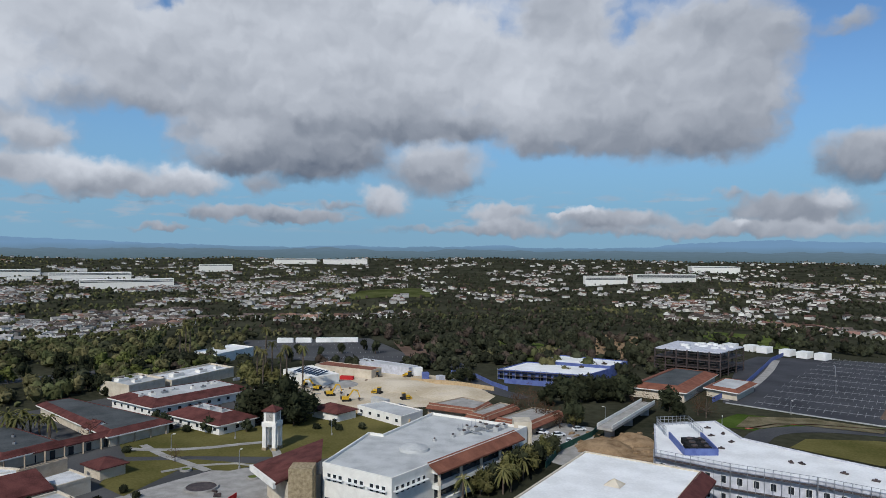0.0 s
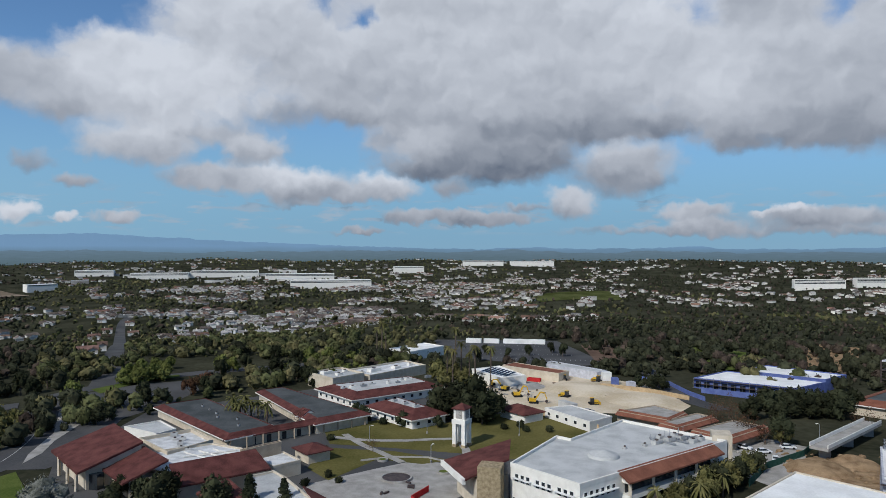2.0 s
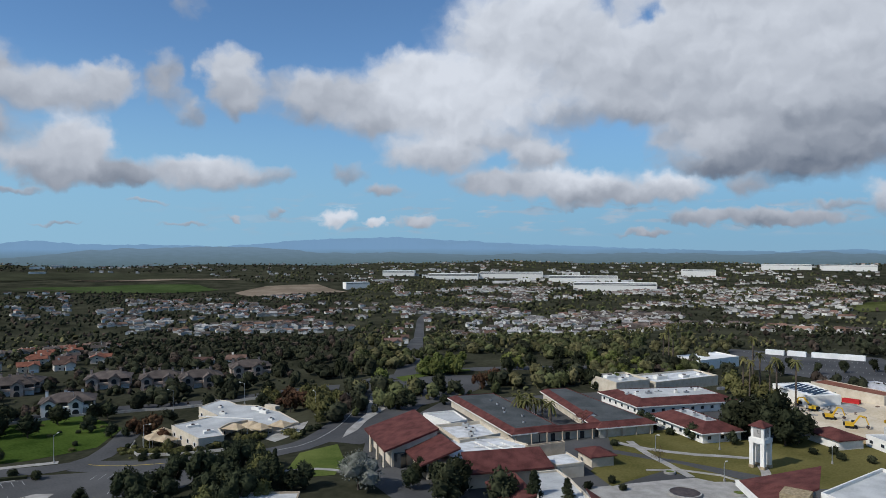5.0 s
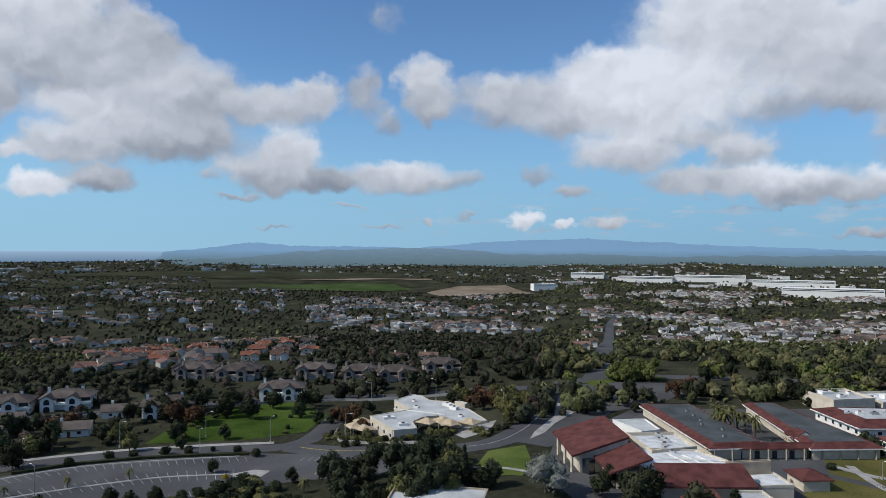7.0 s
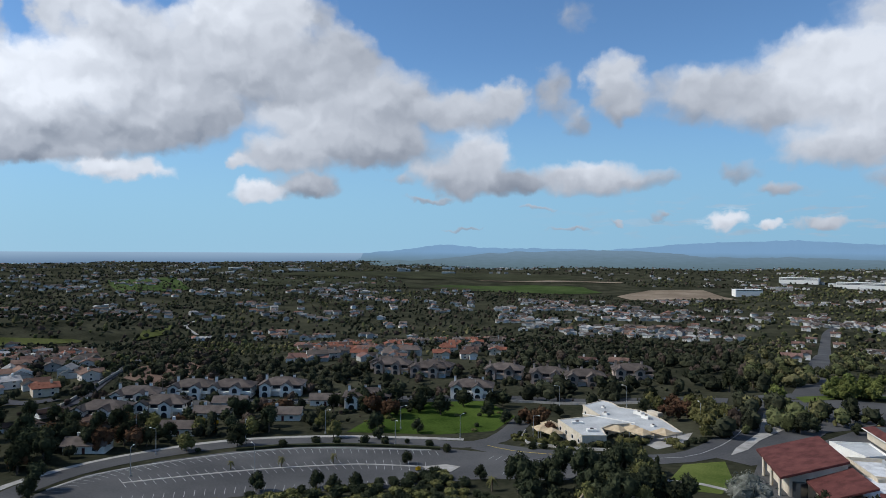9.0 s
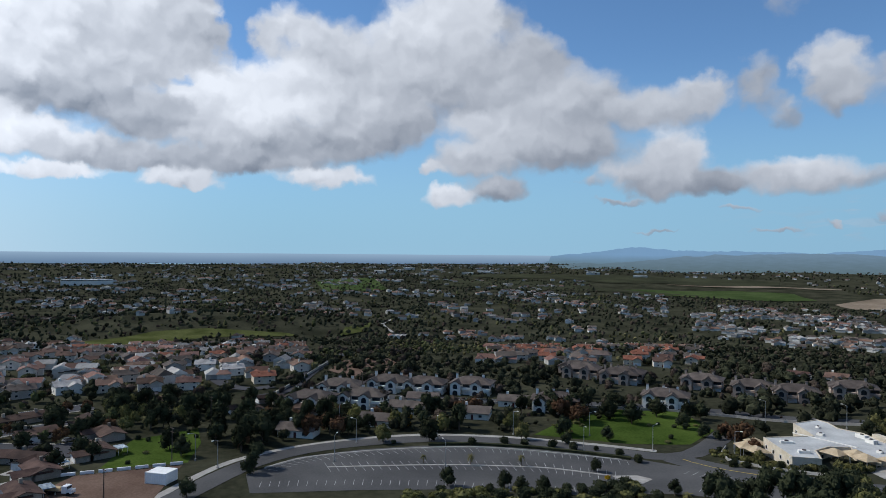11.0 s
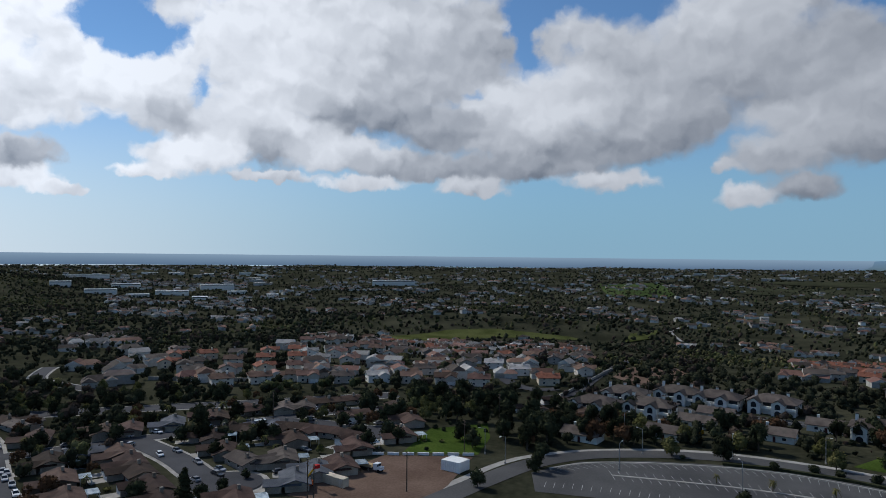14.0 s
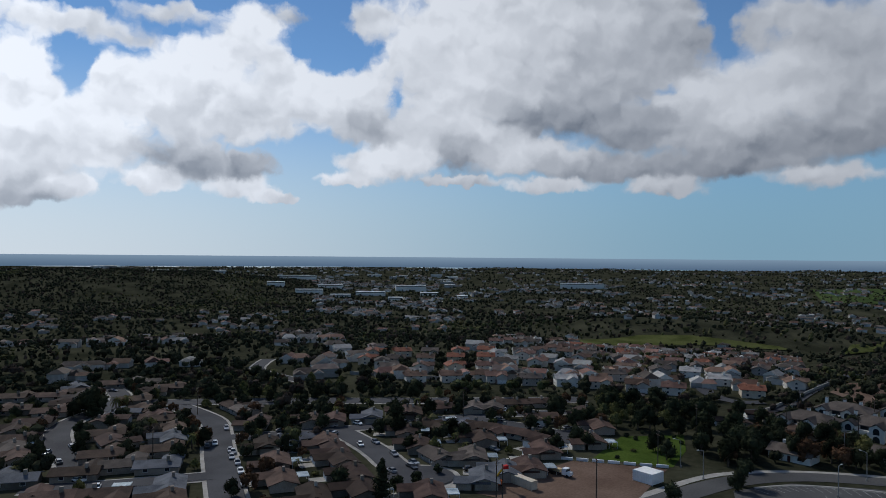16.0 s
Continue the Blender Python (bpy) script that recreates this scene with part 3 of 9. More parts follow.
def glowing_haze(name, low, high, z0, z1, noise_scale):
    """A far backdrop: its own glowing colour, by height and noise, paints in the haze of lit air."""
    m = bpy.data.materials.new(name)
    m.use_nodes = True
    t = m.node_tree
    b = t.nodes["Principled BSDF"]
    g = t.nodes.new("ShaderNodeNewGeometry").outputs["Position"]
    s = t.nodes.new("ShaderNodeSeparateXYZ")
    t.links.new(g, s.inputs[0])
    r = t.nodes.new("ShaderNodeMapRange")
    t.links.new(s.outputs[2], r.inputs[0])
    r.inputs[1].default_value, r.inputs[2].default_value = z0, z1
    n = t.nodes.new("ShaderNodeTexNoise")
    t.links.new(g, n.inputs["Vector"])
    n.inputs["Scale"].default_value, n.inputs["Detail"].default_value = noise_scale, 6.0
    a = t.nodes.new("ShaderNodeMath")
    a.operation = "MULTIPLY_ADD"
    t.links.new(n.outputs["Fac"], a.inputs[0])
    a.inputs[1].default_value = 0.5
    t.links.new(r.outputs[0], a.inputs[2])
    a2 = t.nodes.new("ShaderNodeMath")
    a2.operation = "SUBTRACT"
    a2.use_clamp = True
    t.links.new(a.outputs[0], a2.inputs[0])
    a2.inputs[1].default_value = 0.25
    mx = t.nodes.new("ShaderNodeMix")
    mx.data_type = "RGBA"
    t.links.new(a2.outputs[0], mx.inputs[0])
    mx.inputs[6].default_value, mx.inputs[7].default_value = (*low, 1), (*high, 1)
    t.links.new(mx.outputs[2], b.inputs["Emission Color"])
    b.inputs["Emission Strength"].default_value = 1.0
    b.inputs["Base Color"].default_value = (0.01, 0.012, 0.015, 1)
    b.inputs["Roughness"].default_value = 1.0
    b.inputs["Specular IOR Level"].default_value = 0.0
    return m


# emitted colours paint the haze over mountains, foothills and sea
MOUNTAIN = glowing_haze("blue_mountains_painted_haze", (0.12, 0.185, 0.22), (0.18, 0.3, 0.44), 5, 70, 0.004)
FOOTHILL = glowing_haze("green_foothills_painted_haze", (0.085, 0.125, 0.13), (0.15, 0.22, 0.28), -25, 70, 0.02)
SEA = glowing_haze("sea_painted_haze", (0.13, 0.2, 0.29), (0.27, 0.37, 0.47), 0, 55, 0.001)


# ---------------------------------------------------------------- building helpers
def mesh_of(bm, name, *mats):
    me = bpy.data.meshes.new(name)
    bm.to_mesh(me)
    bm.free()
    for m in mats:
        me.materials.append(m)
    return me


def part(name, bm, material, parent=None, label=""):
    ob = new(name, mesh_of(bm, name, *(material if isinstance(material, tuple) else (material,))))
    if parent is not None:
        ob.parent = parent
    if label:
        ob["label"] = label
    return ob


def thing(name, label, category, x=0, y=0, z=0, rz=0, group=""):
    e = new(name)
    e.matrix_basis = pose(x, y, z, 0, 0, rz)
    return tagged(e, label, category, group)


def box(bm, x0, y0, z0, x1, y1, z1, m=None, mat=0):
    v = [bm.verts.new(p) for p in ((x0, y0, z0), (x1, y0, z0), (x1, y1, z0), (x0, y1, z0), (x0, y0, z1), (x1, y0, z1), (x1, y1, z1), (x0, y1, z1))]
    if m is not None:
        for q in v:
            q.co = m @ q.co
    for f in ((3, 2, 1, 0), (4, 5, 6, 7), (0, 1, 5, 4), (1, 2, 6, 5), (2, 3, 7, 6), (3, 0, 4, 7)):
        bm.faces.new([v[i] for i in f]).material_index = mat
    return v


def boxed(*args, **kw):
    bm = bmesh.new()
    box(bm, *args, **kw)
    return bm


def prism(bm, pts, z0, z1, mat=0):
    """A solid on a plan outline (counter-clockwise)."""
    area = sum(a[0] * b[1] - b[0] * a[1] for a, b in zip(pts, pts[1:] + pts[:1]))
    if area < 0:
        pts = pts[::-1]
    lo = [bm.verts.new((p[0], p[1], z0)) for p in pts]
    hi = [bm.verts.new((p[0], p[1], z1)) for p in pts]
    bm.faces.new(lo[::-1]).material_index = mat
    bm.faces.new(hi).material_index = mat
    n = len(pts)
    for i in range(n):
        bm.faces.new((lo[i], lo[(i + 1) % n], hi[(i + 1) % n], hi[i])).material_index = mat


def inset(pts, d):
    """The plan outline moved inwards by d metres (outwards where d is negative)."""
    area = sum(a[0] * b[1] - b[0] * a[1] for a, b in zip(pts, pts[1:] + pts[:1]))
    if area < 0:
        pts = pts[::-1]
    out = []
    n = len(pts)
    for i in range(n):
        a, b, c = Vector(pts[i - 1]), Vector(pts[i]), Vector(pts[(i + 1) % n])
        u, w = (b - a).normalized(), (c - b).normalized()
        nu, nw = Vector((-u.y, u.x)), Vector((-w.y, w.x))
        k = (nu + nw) / max(0.3, 1 + nu.dot(nw))
        out.append(tuple(b + k * d))
    return out


def ring_wall(bm, pts, d, z0, z1):
    """A wall of thickness d along a closed outline, inside it."""
    area = sum(a[0] * b[1] - b[0] * a[1] for a, b in zip(pts, pts[1:] + pts[:1]))
    if area < 0:
        pts = pts[::-1]
    ins = inset(pts, d)
    n = len(pts)
    V = [[bm.verts.new((*p, z)) for p in q] for q, z in ((pts, z0), (pts, z1), (ins, z1), (ins, z0))]
    for i in range(n):
        j = (i + 1) % n
        for k in range(4):
            a, b = V[k], V[(k + 1) % 4]
            bm.faces.new((a[i], a[j], b[j], b[i]))


def smooth01(v):
    v = min(1.0, max(0.0, v))
    return v * v * (3 - 2 * v)


CACHE = {}


def shared(key, make, material):
    if key not in CACHE:
        CACHE[key] = mesh_of(make(), key[0], *(material if isinstance(material, tuple) else (material,)))
    return CACHE[key]


def window_at(parent, p0, p1, s, z, w, h, glass=True):
    """A window with frame and pane on the wall from p0 to p1 (outside on its right), s metres along."""
    d = Vector((p1[0] - p0[0], p1[1] - p0[1], 0)).normalized()
    pos = Vector((p0[0], p0[1], z)) + d * s
    turn = math.degrees(math.atan2(d.y, d.x))

    def frame_bm():
        bm = bmesh.new()
        t = 0.09
        box(bm, -w / 2, -0.1, 0, w / 2, 0.02, t)
        box(bm, -w / 2, -0.1, h - t, w / 2, 0.02, h)
        box(bm, -w / 2, -0.1, t, -w / 2 + t, 0.02, h - t)
        box(bm, w / 2 - t, -0.1, t, w / 2, 0.02, h - t)
        return bm
    if glass:
        fr = new("window", shared(("window", w, h), frame_bm, FRAME))
        fr.parent = parent
        fr.matrix_basis = pose(*pos, 0, 0, turn)
        pane = new("pane", shared(("pane", w, h), lambda: boxed(-w / 2 + 0.09, -0.06, 0.09, w / 2 - 0.09, 0.01, h - 0.09), GLASS))
        pane.parent = fr
        return fr

    def whole_bm():
        bm = frame_bm()
        box(bm, -w / 2 + 0.09, -0.06, 0.09, w / 2 - 0.09, 0.01, h - 0.09, mat=1)
        return bm
    fr = new("window", shared(("window", w, h, 1), whole_bm, (FRAME, GLASS)))
    fr.parent = parent
    fr.matrix_basis = pose(*pos, 0, 0, turn)
    return fr


def window_row(parent, p0, p1, z, n, w, h, start=0.0, end=None, glass=True):
    L = math.dist(p0, p1)
    end = L if end is None else end
    for i in range(n):
        window_at(parent, p0, p1, start + (end - start) * (i + 0.5) / n, z, w, h, glass)


def flat_building(name, label, pts, z0, h, wall, roof, parapet=0.6, category="building"):
    """A flat-roofed building on a plan outline: wall, roof slab, parapet."""
    area = sum(a[0] * b[1] - b[0] * a[1] for a, b in zip(pts, pts[1:] + pts[:1]))
    if area < 0:
        pts = pts[::-1]
    t = thing(name, label, category)
    bm = bmesh.new()
    prism(bm, pts, z0 - 2, z0 + h - parapet - 0.3)
    part("wall", bm, wall, t)
    bm = bmesh.new()
    prism(bm, inset(pts, 0.02), z0 + h - parapet - 0.3, z0 + h - parapet)
    part("roof", bm, roof, t)
    bm = bmesh.new()
    ring_wall(bm, inset(pts, -0.06), 0.4, z0 + h - parapet - 0.3, z0 + h)
    part("parapet", bm, wall, t)
    return t, pts


def sloped(name, parent, lo, hi, thick, material, label=""):
    """A roof slope: the quad lo0 lo1 hi1 hi0, given thickness downwards."""
    bm = bmesh.new()
    q = [lo[0], lo[1], hi[1], hi[0]]
    up = [bm.verts.new(p) for p in q]
    dn = [bm.verts.new((p[0], p[1], p[2] - thick)) for p in q]
    bm.faces.new(up)
    bm.faces.new(dn[::-1])
    for i in range(4):
        j = (i + 1) % 4
        bm.faces.new((up[i], dn[i], dn[j], up[j]))
    bmesh.ops.recalc_face_normals(bm, faces=bm.faces)
    return part(name, bm, material, parent, label)
# ---------------------------------------------------------------- ground
def drop(az, r):
    """The valley round the plateau: how far the land lies below it, rising again towards the horizon."""
    edge = 500 - 110 * smooth01((az - 18) / 14) * smooth01((118 - az) / 14)
    return 40 * smooth01((r - edge) / 600) * (1 - smooth01((r - 1700) / 1700))


def far_r(az, r):
    """Where the line of sight to a place at the plateau's level meets the valley."""
    d = plan_dir(az) * r
    eye = 62 + 7.5 * smooth01((-d.x - 0.9 * d.y - 20) / 130)
    lo, hi = r, r * 1.75
    for _ in range(40):
        q = (lo + hi) / 2
        if (eye + drop(az, q)) / q > eye / r:
            lo = q
        else:
            hi = q
    return lo


def far(x, y):
    r = math.hypot(x, y)
    if r < 380 or r > 3400:
        return x, y
    k = far_r(math.degrees(math.atan2(-x, y)), r) / r
    return x * k, y * k


def lie(x, y):
    """The height of the ground: the campus is a plateau, the land falls to the west and south-west."""
    r = math.hypot(x, y)
    z = -7.5 * smooth01((-x - 0.9 * y - 20) / 130)
    if r > 330:
        k = smooth01((r - 330) / 500)
        z -= drop(math.degrees(math.atan2(-x, y)), r)
        z += k * (-3 + 9 * noise.noise((x / 420, y / 420, 3.1)) + 4 * noise.noise((x / 150, y / 150, 7.7)))
        for az, d, h, wa, wd in HILLS:
            a = math.degrees(math.atan2(-x, y))
            da, dd = (a - az) / wa, (r - d) / wd
            q = da * da + dd * dd
            if q < 9:
                z += h * math.exp(-q)
    return z


def raised(az, d, h, wa, wd):
    q = far_r(az, d)
    return az, q, 62 - (62 - h) * q / d + drop(az, q), wa, wd * q / d


HILLS = tuple(raised(*h) for h in ((148, 1500, 40, 14, 320), (4, 860, 14, 7, 110), (103, 690, 12, 12, 90), (88, 1500, 14, 16, 350), (-15, 1330, 16, 8, 200), (66, 4100, 16, 30, 600)))


def ground_sheet():
    rings = [0, 20, 40]
    while rings[-1] < 4300:
        rings.append(rings[-1] + max(9, rings[-1] * 0.026))
    n = 300
    verts = [(0, 0, lie(0, 0))]
    faces = []
    for r in rings[1:]:
        for k in range(n):
            a = 2 * math.pi * k / n
            x, y = r * math.cos(a), r * math.sin(a)
            verts.append((x, y, lie(x, y)))
    for k in range(n):
        faces.append((0, 1 + k, 1 + (k + 1) % n))
    for i in range(len(rings) - 2):
        for k in range(n):
            a, b = 1 + i * n + k, 1 + i * n + (k + 1) % n
            faces.append((a, a + n, b + n, b))
    me = bpy.data.meshes.new("ground")
    me.from_pydata(verts, [], faces)
    for p in me.polygons:
        p.use_smooth = True
    me.materials.append(SCRUB)
    return tagged(new("ground", me), "olive and brown scrub-covered rolling ground", "ground", kind="structure")


ground_sheet()


def far_ring(name, label, category, az0, az1, r, foot, top, material):
    """A far backdrop round part of the horizon; top: its upper edge by bearing."""
    bm = bmesh.new()
    n = int((az1 - az0) * 4)
    lo, hi = [], []
    for i in range(n + 1):
        az = az0 + (az1 - az0) * i / n
        d = plan_dir(az)
        lo.append(bm.verts.new(d * (r - 620) + Vector((0, 0, foot))))
        hi.append(bm.verts.new(d * r + Vector((0, 0, top(az)))))
    for i in range(n):
        bm.faces.new((lo[i + 1], lo[i], hi[i], hi[i + 1]))
    return tagged(part(name, bm, material), label, category, kind="structure")


RIDGE = ((-110, 70), (-60, 85), (-32, 97), (-24.4, 109), (-20.5, 93), (-16.4, 62), (-12, 50), (-6.7, 50), (-4.4, 70), (-2.1, 57), (1.1, 53), (3.9, 48), (8.4, 63), (12, 48), (19.8, 61), (27.6, 87), (32.6, 106), (37.6, 128), (41.5, 148),
         (45.5, 143), (50.1, 120), (55.1, 82), (57.4, 91), (60.6, 95), (65.1, 97), (68.5, 120), (70.5, 92), (73, 70), (75, 52), (78, 30))


def ridge(az):
    for (a0, h0), (a1, h1) in zip(RIDGE, RIDGE[1:]):
        if a0 <= az <= a1:
            k = (az - a0) / (a1 - a0)
            return h0 + (h1 - h0) * k + (7 * noise.noise((az * 0.8, 0.3, 2)) + 6 * noise.noise((az * 2.2, 0.3, 2)) + 2.5 * noise.noise((az * 6, 0.3, 2))) * smooth01((77 - az) / 6)
    return 60


far_ring("mountains", "far blue mountain ranges in painted haze", "mountains", -110, 78, 4940, -6, ridge, MOUNTAIN)
far_ring("foothills", "low grey-green foothills in painted haze below the mountains", "hills", -110, 76, 3900, -14, lambda az: 8 + 30 * smooth01((74 - az) / 14) + 42 * math.exp(-((az - 57) / 9) ** 2) + 14 * noise.noise((az * 0.16, 4.1, 1)) + 9 * noise.noise((az * 0.7, 1.3, 2)) + 4 * noise.noise((az * 2.6, 1.3, 2)), FOOTHILL)
far_ring("sea", "pale blue ocean in painted haze at the horizon", "sea", 62, 250, 4960, -6, lambda az: 56.0, SEA)


def ribbon(name, label, category, pts, width, material, lift=0.12, kind="structure", step=6.0, parent=None):
    """A road or path along a line, lying on the ground."""
    line = [Vector((*far(*p[:2]), 0)) for p in pts]
    fine = []
    n = len(line)
    for i in range(n - 1):
        p0, p1, p2, p3 = line[max(i - 1, 0)], line[i], line[i + 1], line[min(i + 2, n - 1)]
        k = max(2, int((p2 - p1).length / step))
        for j in range(k):
            t = j / k
            fine.append(0.5 * (2 * p1 + (p2 - p0) * t + (2 * p0 - 5 * p1 + 4 * p2 - p3) * t * t + (3 * p1 - p0 - 3 * p2 + p3) * t ** 3))
    fine.append(line[-1])
    bm = bmesh.new()
    rows = []
    for i, p in enumerate(fine):
        d = (fine[min(i + 1, len(fine) - 1)] - fine[max(i - 1, 0)]).normalized()
        side = Vector((-d.y, d.x, 0))
        row = []
        for s in (-0.5, -0.17, 0.17, 0.5):
            q = p + side * s * width
            row.append(bm.verts.new((q.x, q.y, lie(q.x, q.y) + lift)))
        rows.append(row)
    for a, b in zip(rows, rows[1:]):
        for k in range(3):
            bm.faces.new((a[k], b[k], b[k + 1], a[k + 1]))
    bmesh.ops.recalc_face_normals(bm, faces=bm.faces)
    ob = part(name, bm, material, parent)
    return tagged(ob, label, category, kind=kind) if parent is None else ob


def sheet(name, label, category, pts, material, lift=0.08, kind="structure", cell=6.0):
    """A patch of ground cover on a plan outline, following the ground."""
    bm = bmesh.new()
    pts = [far(*p) for p in pts]
    f = bm.faces.new([bm.verts.new((*p, 0)) for p in pts])
    xs, ys = [p[0] for p in pts], [p[1] for p in pts]
    for axis, lo, hi in ((0, min(xs), max(xs)), (1, min(ys), max(ys))):
        c = lo + cell
        while c < hi:
            co = (c, 0, 0) if axis == 0 else (0, c, 0)
            no = (1, 0, 0) if axis == 0 else (0, 1, 0)
            bmesh.ops.bisect_plane(bm, geom=bm.verts[:] + bm.edges[:] + bm.faces[:], plane_co=co, plane_no=no)
            c += cell
    for v in bm.verts:
        v.co.z = lie(v.co.x, v.co.y) + lift
    bmesh.ops.recalc_face_normals(bm, faces=bm.faces)
    if sum(q.normal.z for q in bm.faces) < 0:
        bmesh.ops.reverse_faces(bm, faces=bm.faces)
    return tagged(part(name, bm, material), label, category, kind=kind)
# ---------------------------------------------------------------- roads, lots and lawns
ribbon("road", "two-lane asphalt campus loop road", "road", [(-160, 345), (-190, 318), (-212, 295), (-226, 266), (-230, 242), (-222, 225), (-203, 205), (-186, 182), (-176, 163), (-173, 148), (-181, 134), (-200, 121), (-216, 112), (-230, 106)], 11, ASPHALT, 0.14)
ribbon("road", "long asphalt avenue behind a low wall", "road", [(-345, -20), (-340, 20), (-328, 60), (-318, 105), (-308, 138), (-294, 164), (-272, 184), (-250, 205), (-232, 222)], 11, ASPHALT, 0.16)
ribbon("road", "straight suburban street running away uphill", "road", [(-228, 262), (-250, 292), (-272, 320), (-334, 400), (-394, 474), (-440, 540)], 11, ASPHALT_PALE, lift=0.2)
ribbon("pavement", "pale concrete kerb strip along the ring road", "pavement", [(-196, -61), (-214, -55), (-240, -43), (-257, -22), (-267, 5), (-269, 28), (-263, 56), (-251, 84), (-240, 104)], 3.0, CONCRETE, 0.1)
ribbon("road", "curving asphalt ring road round the car park", "road", [(-172, -64), (-190, -58), (-212, -49), (-236, -37), (-252, -20), (-261, 5), (-263, 28), (-257, 55), (-245, 82), (-232, 106), (-240, 122), (-262, 142)], 9, ASPHALT_PALE, 0.15)
sheet("car_park", "empty curved asphalt car park with white stall lines", "car park", [(-226, -36), (-243, -22), (-251, 0), (-254, 22), (-252, 46), (-243, 70), (-230, 95), (-218, 106), (-192, 118), (-180, 122), (-174, 108), (-190, 92), (-194, 85), (-198, 62), (-206, 30), (-208, 0), (-208, -32)], ASPHALT_PALE, 0.1)
sheet("forecourt", "pale paved turning area beside the loop road", "pavement", [(-222, 232), (-190, 194), (-174, 168), (-170, 156), (-158, 160), (-158, 172), (-170, 198), (-178, 215), (-176, 240), (-181, 266), (-197, 285), (-214, 272), (-224, 246)], ASPHALT_PALE, 0.11)
sheet("traffic_island", "mown grass strip between the road and the lot", "grass", [(-227, 254.5), (-222.3, 280), (-212.6, 295.6), (-208.6, 291.2), (-217.9, 271.4), (-216.7, 248.3)], LAWN, 0.24)
sheet("pavement", "pale concrete pavement at the road junction", "pavement", [(-208, 217), (-214, 233), (-203, 222), (-187, 206), (-178, 184), (-171, 172), (-168, 162), (-174, 170), (-186, 192)], CONCRETE, 0.22)
sheet("lawn", "green roadside lawn with a curved edge", "lawn", [(-167, 143), (-164, 156), (-148, 144), (-142, 134), (-146, 130), (-158, 131)], LAWN, 0.12)
ribbon("path", "pale concrete path across the lawn", "path", [(-157, 129), (-150, 135), (-142, 138)], 1.8, CONCRETE, 0.2)
sheet("campus_paving", "grey paved ground between campus buildings", "pavement", [(-176, 225), (-150, 262), (-128, 290), (-92, 306), (-58, 268), (-30, 268), (0, 236), (-20, 160), (-55, 130), (-112, 128), (-140, 140), (-160, 165)], ASPHALT_PALE, 0.05)
sheet("campus_lawn", "half-dry green campus lawn", "lawn", [(-101, 219), (-86, 240), (-69, 233), (-45, 262), (-21, 262), (-5, 238), (-15, 220), (-38, 200), (-49, 205), (-70, 205), (-92, 204)], LAWN_DRY, 0.09)
sheet("campus_lawn", "dark green lower campus lawn", "lawn", [(-92, 200), (-70, 202), (-51, 198), (-58, 192), (-72, 193), (-78, 172), (-88, 180)], LAWN_DRY, 0.09)
sheet("plaza", "pale concrete campus plaza", "pavement", [(-60, 196), (-42, 192), (-40, 172), (-52, 150), (-80, 150), (-82, 168), (-70, 184)], CONCRETE, 0.07)
ribbon("path", "curving pale concrete path", "path", [(-95, 212), (-84, 211), (-70, 214), (-56, 220), (-51, 213), (-48, 205), (-47, 195)], 2.6, CONCRETE, 0.14)
ribbon("path", "pale concrete cross path", "path", [(-92, 216), (-82, 206), (-74, 200), (-64, 192)], 2.4, CONCRETE, 0.15)
sheet("building_site", "bare graded sandy building site", "ground", [(-80, 318), (-62, 336), (-23, 346), (5, 330), (22, 290), (15, 272), (-9, 269), (-36, 262), (-60, 288)], DIRT, 0.12)
sheet("far_car_park", "empty dark asphalt car park behind the site", "car park", [(-137, 470), (-50, 476), (-12, 380), (-40, 366), (-96, 385)], ASPHALT, 0.25)
sheet("east_car_park", "large dark new asphalt car park with many stall rows", "car park", [(112, 281), (152, 246), (200, 224), (330, 330), (240, 382), (180, 402), (160, 380)], ASPHALT_DARK, 0.12)
ribbon("road", "curving asphalt service road with red kerb", "road", [(80, 212), (97, 222), (110, 236), (128, 240), (150, 233), (175, 220)], 8, ASPHALT)
ribbon("road", "asphalt access road with blue fence", "road", [(8, 372), (10, 345), (18, 315), (24, 298), (34, 286)], 9, ASPHALT, 0.16)
sheet("meadow", "bright green grass slope above the road", "grass", [(110, 262), (150, 243), (175, 228), (150, 228), (128, 238), (108, 236), (92, 246)], MEADOW, 0.1)
sheet("meadow", "dry grass mound inside the road bend", "grass", [(108, 218), (118, 228), (140, 226), (165, 212), (150, 196), (125, 200)], LAWN_DRY, 0.1)
sheet("meadow", "bright green spring meadow beside the avenue", "grass", [(-266, 66), (-288, 84), (-306, 112), (-300, 141), (-266, 139), (-247, 120), (-250, 98)], MEADOW, 0.1)
sheet("meadow", "small bright green field behind the yard", "grass", [(-235, -83), (-270, -84), (-286, -64), (-264, -58), (-240, -57)], MEADOW, 0.12)
sheet("yard", "brown packed-dirt contractor yard", "ground", [(-182, -100), (-196, -97), (-229, -88), (-237, -58), (-205, -58), (-180, -62)], DIRT_BROWN, 0.12)
sheet("cut_bank", "bare orange excavated bank", "ground", [(40, 200), (52, 226), (74, 224), (62, 200), (52, 184)], DIRT_CUT, 0.14)
sheet("work_yard", "pale dusty contractor yard with machines", "ground", [(20, 216), (34, 252), (52, 240), (46, 214), (36, 196)], CONCRETE, 0.1)
sheet("meadow", "dark green grass slope behind the wrapped halls", "grass", [(36, 470), (73, 440), (69, 380), (45, 378), (29, 419)], LAWN, 0.5)
sheet("bare_field", "brown bare ground behind the site", "ground", [(-32, 453), (-5, 460), (-1, 392), (-20, 391)], DIRT_BROWN, 0.5)
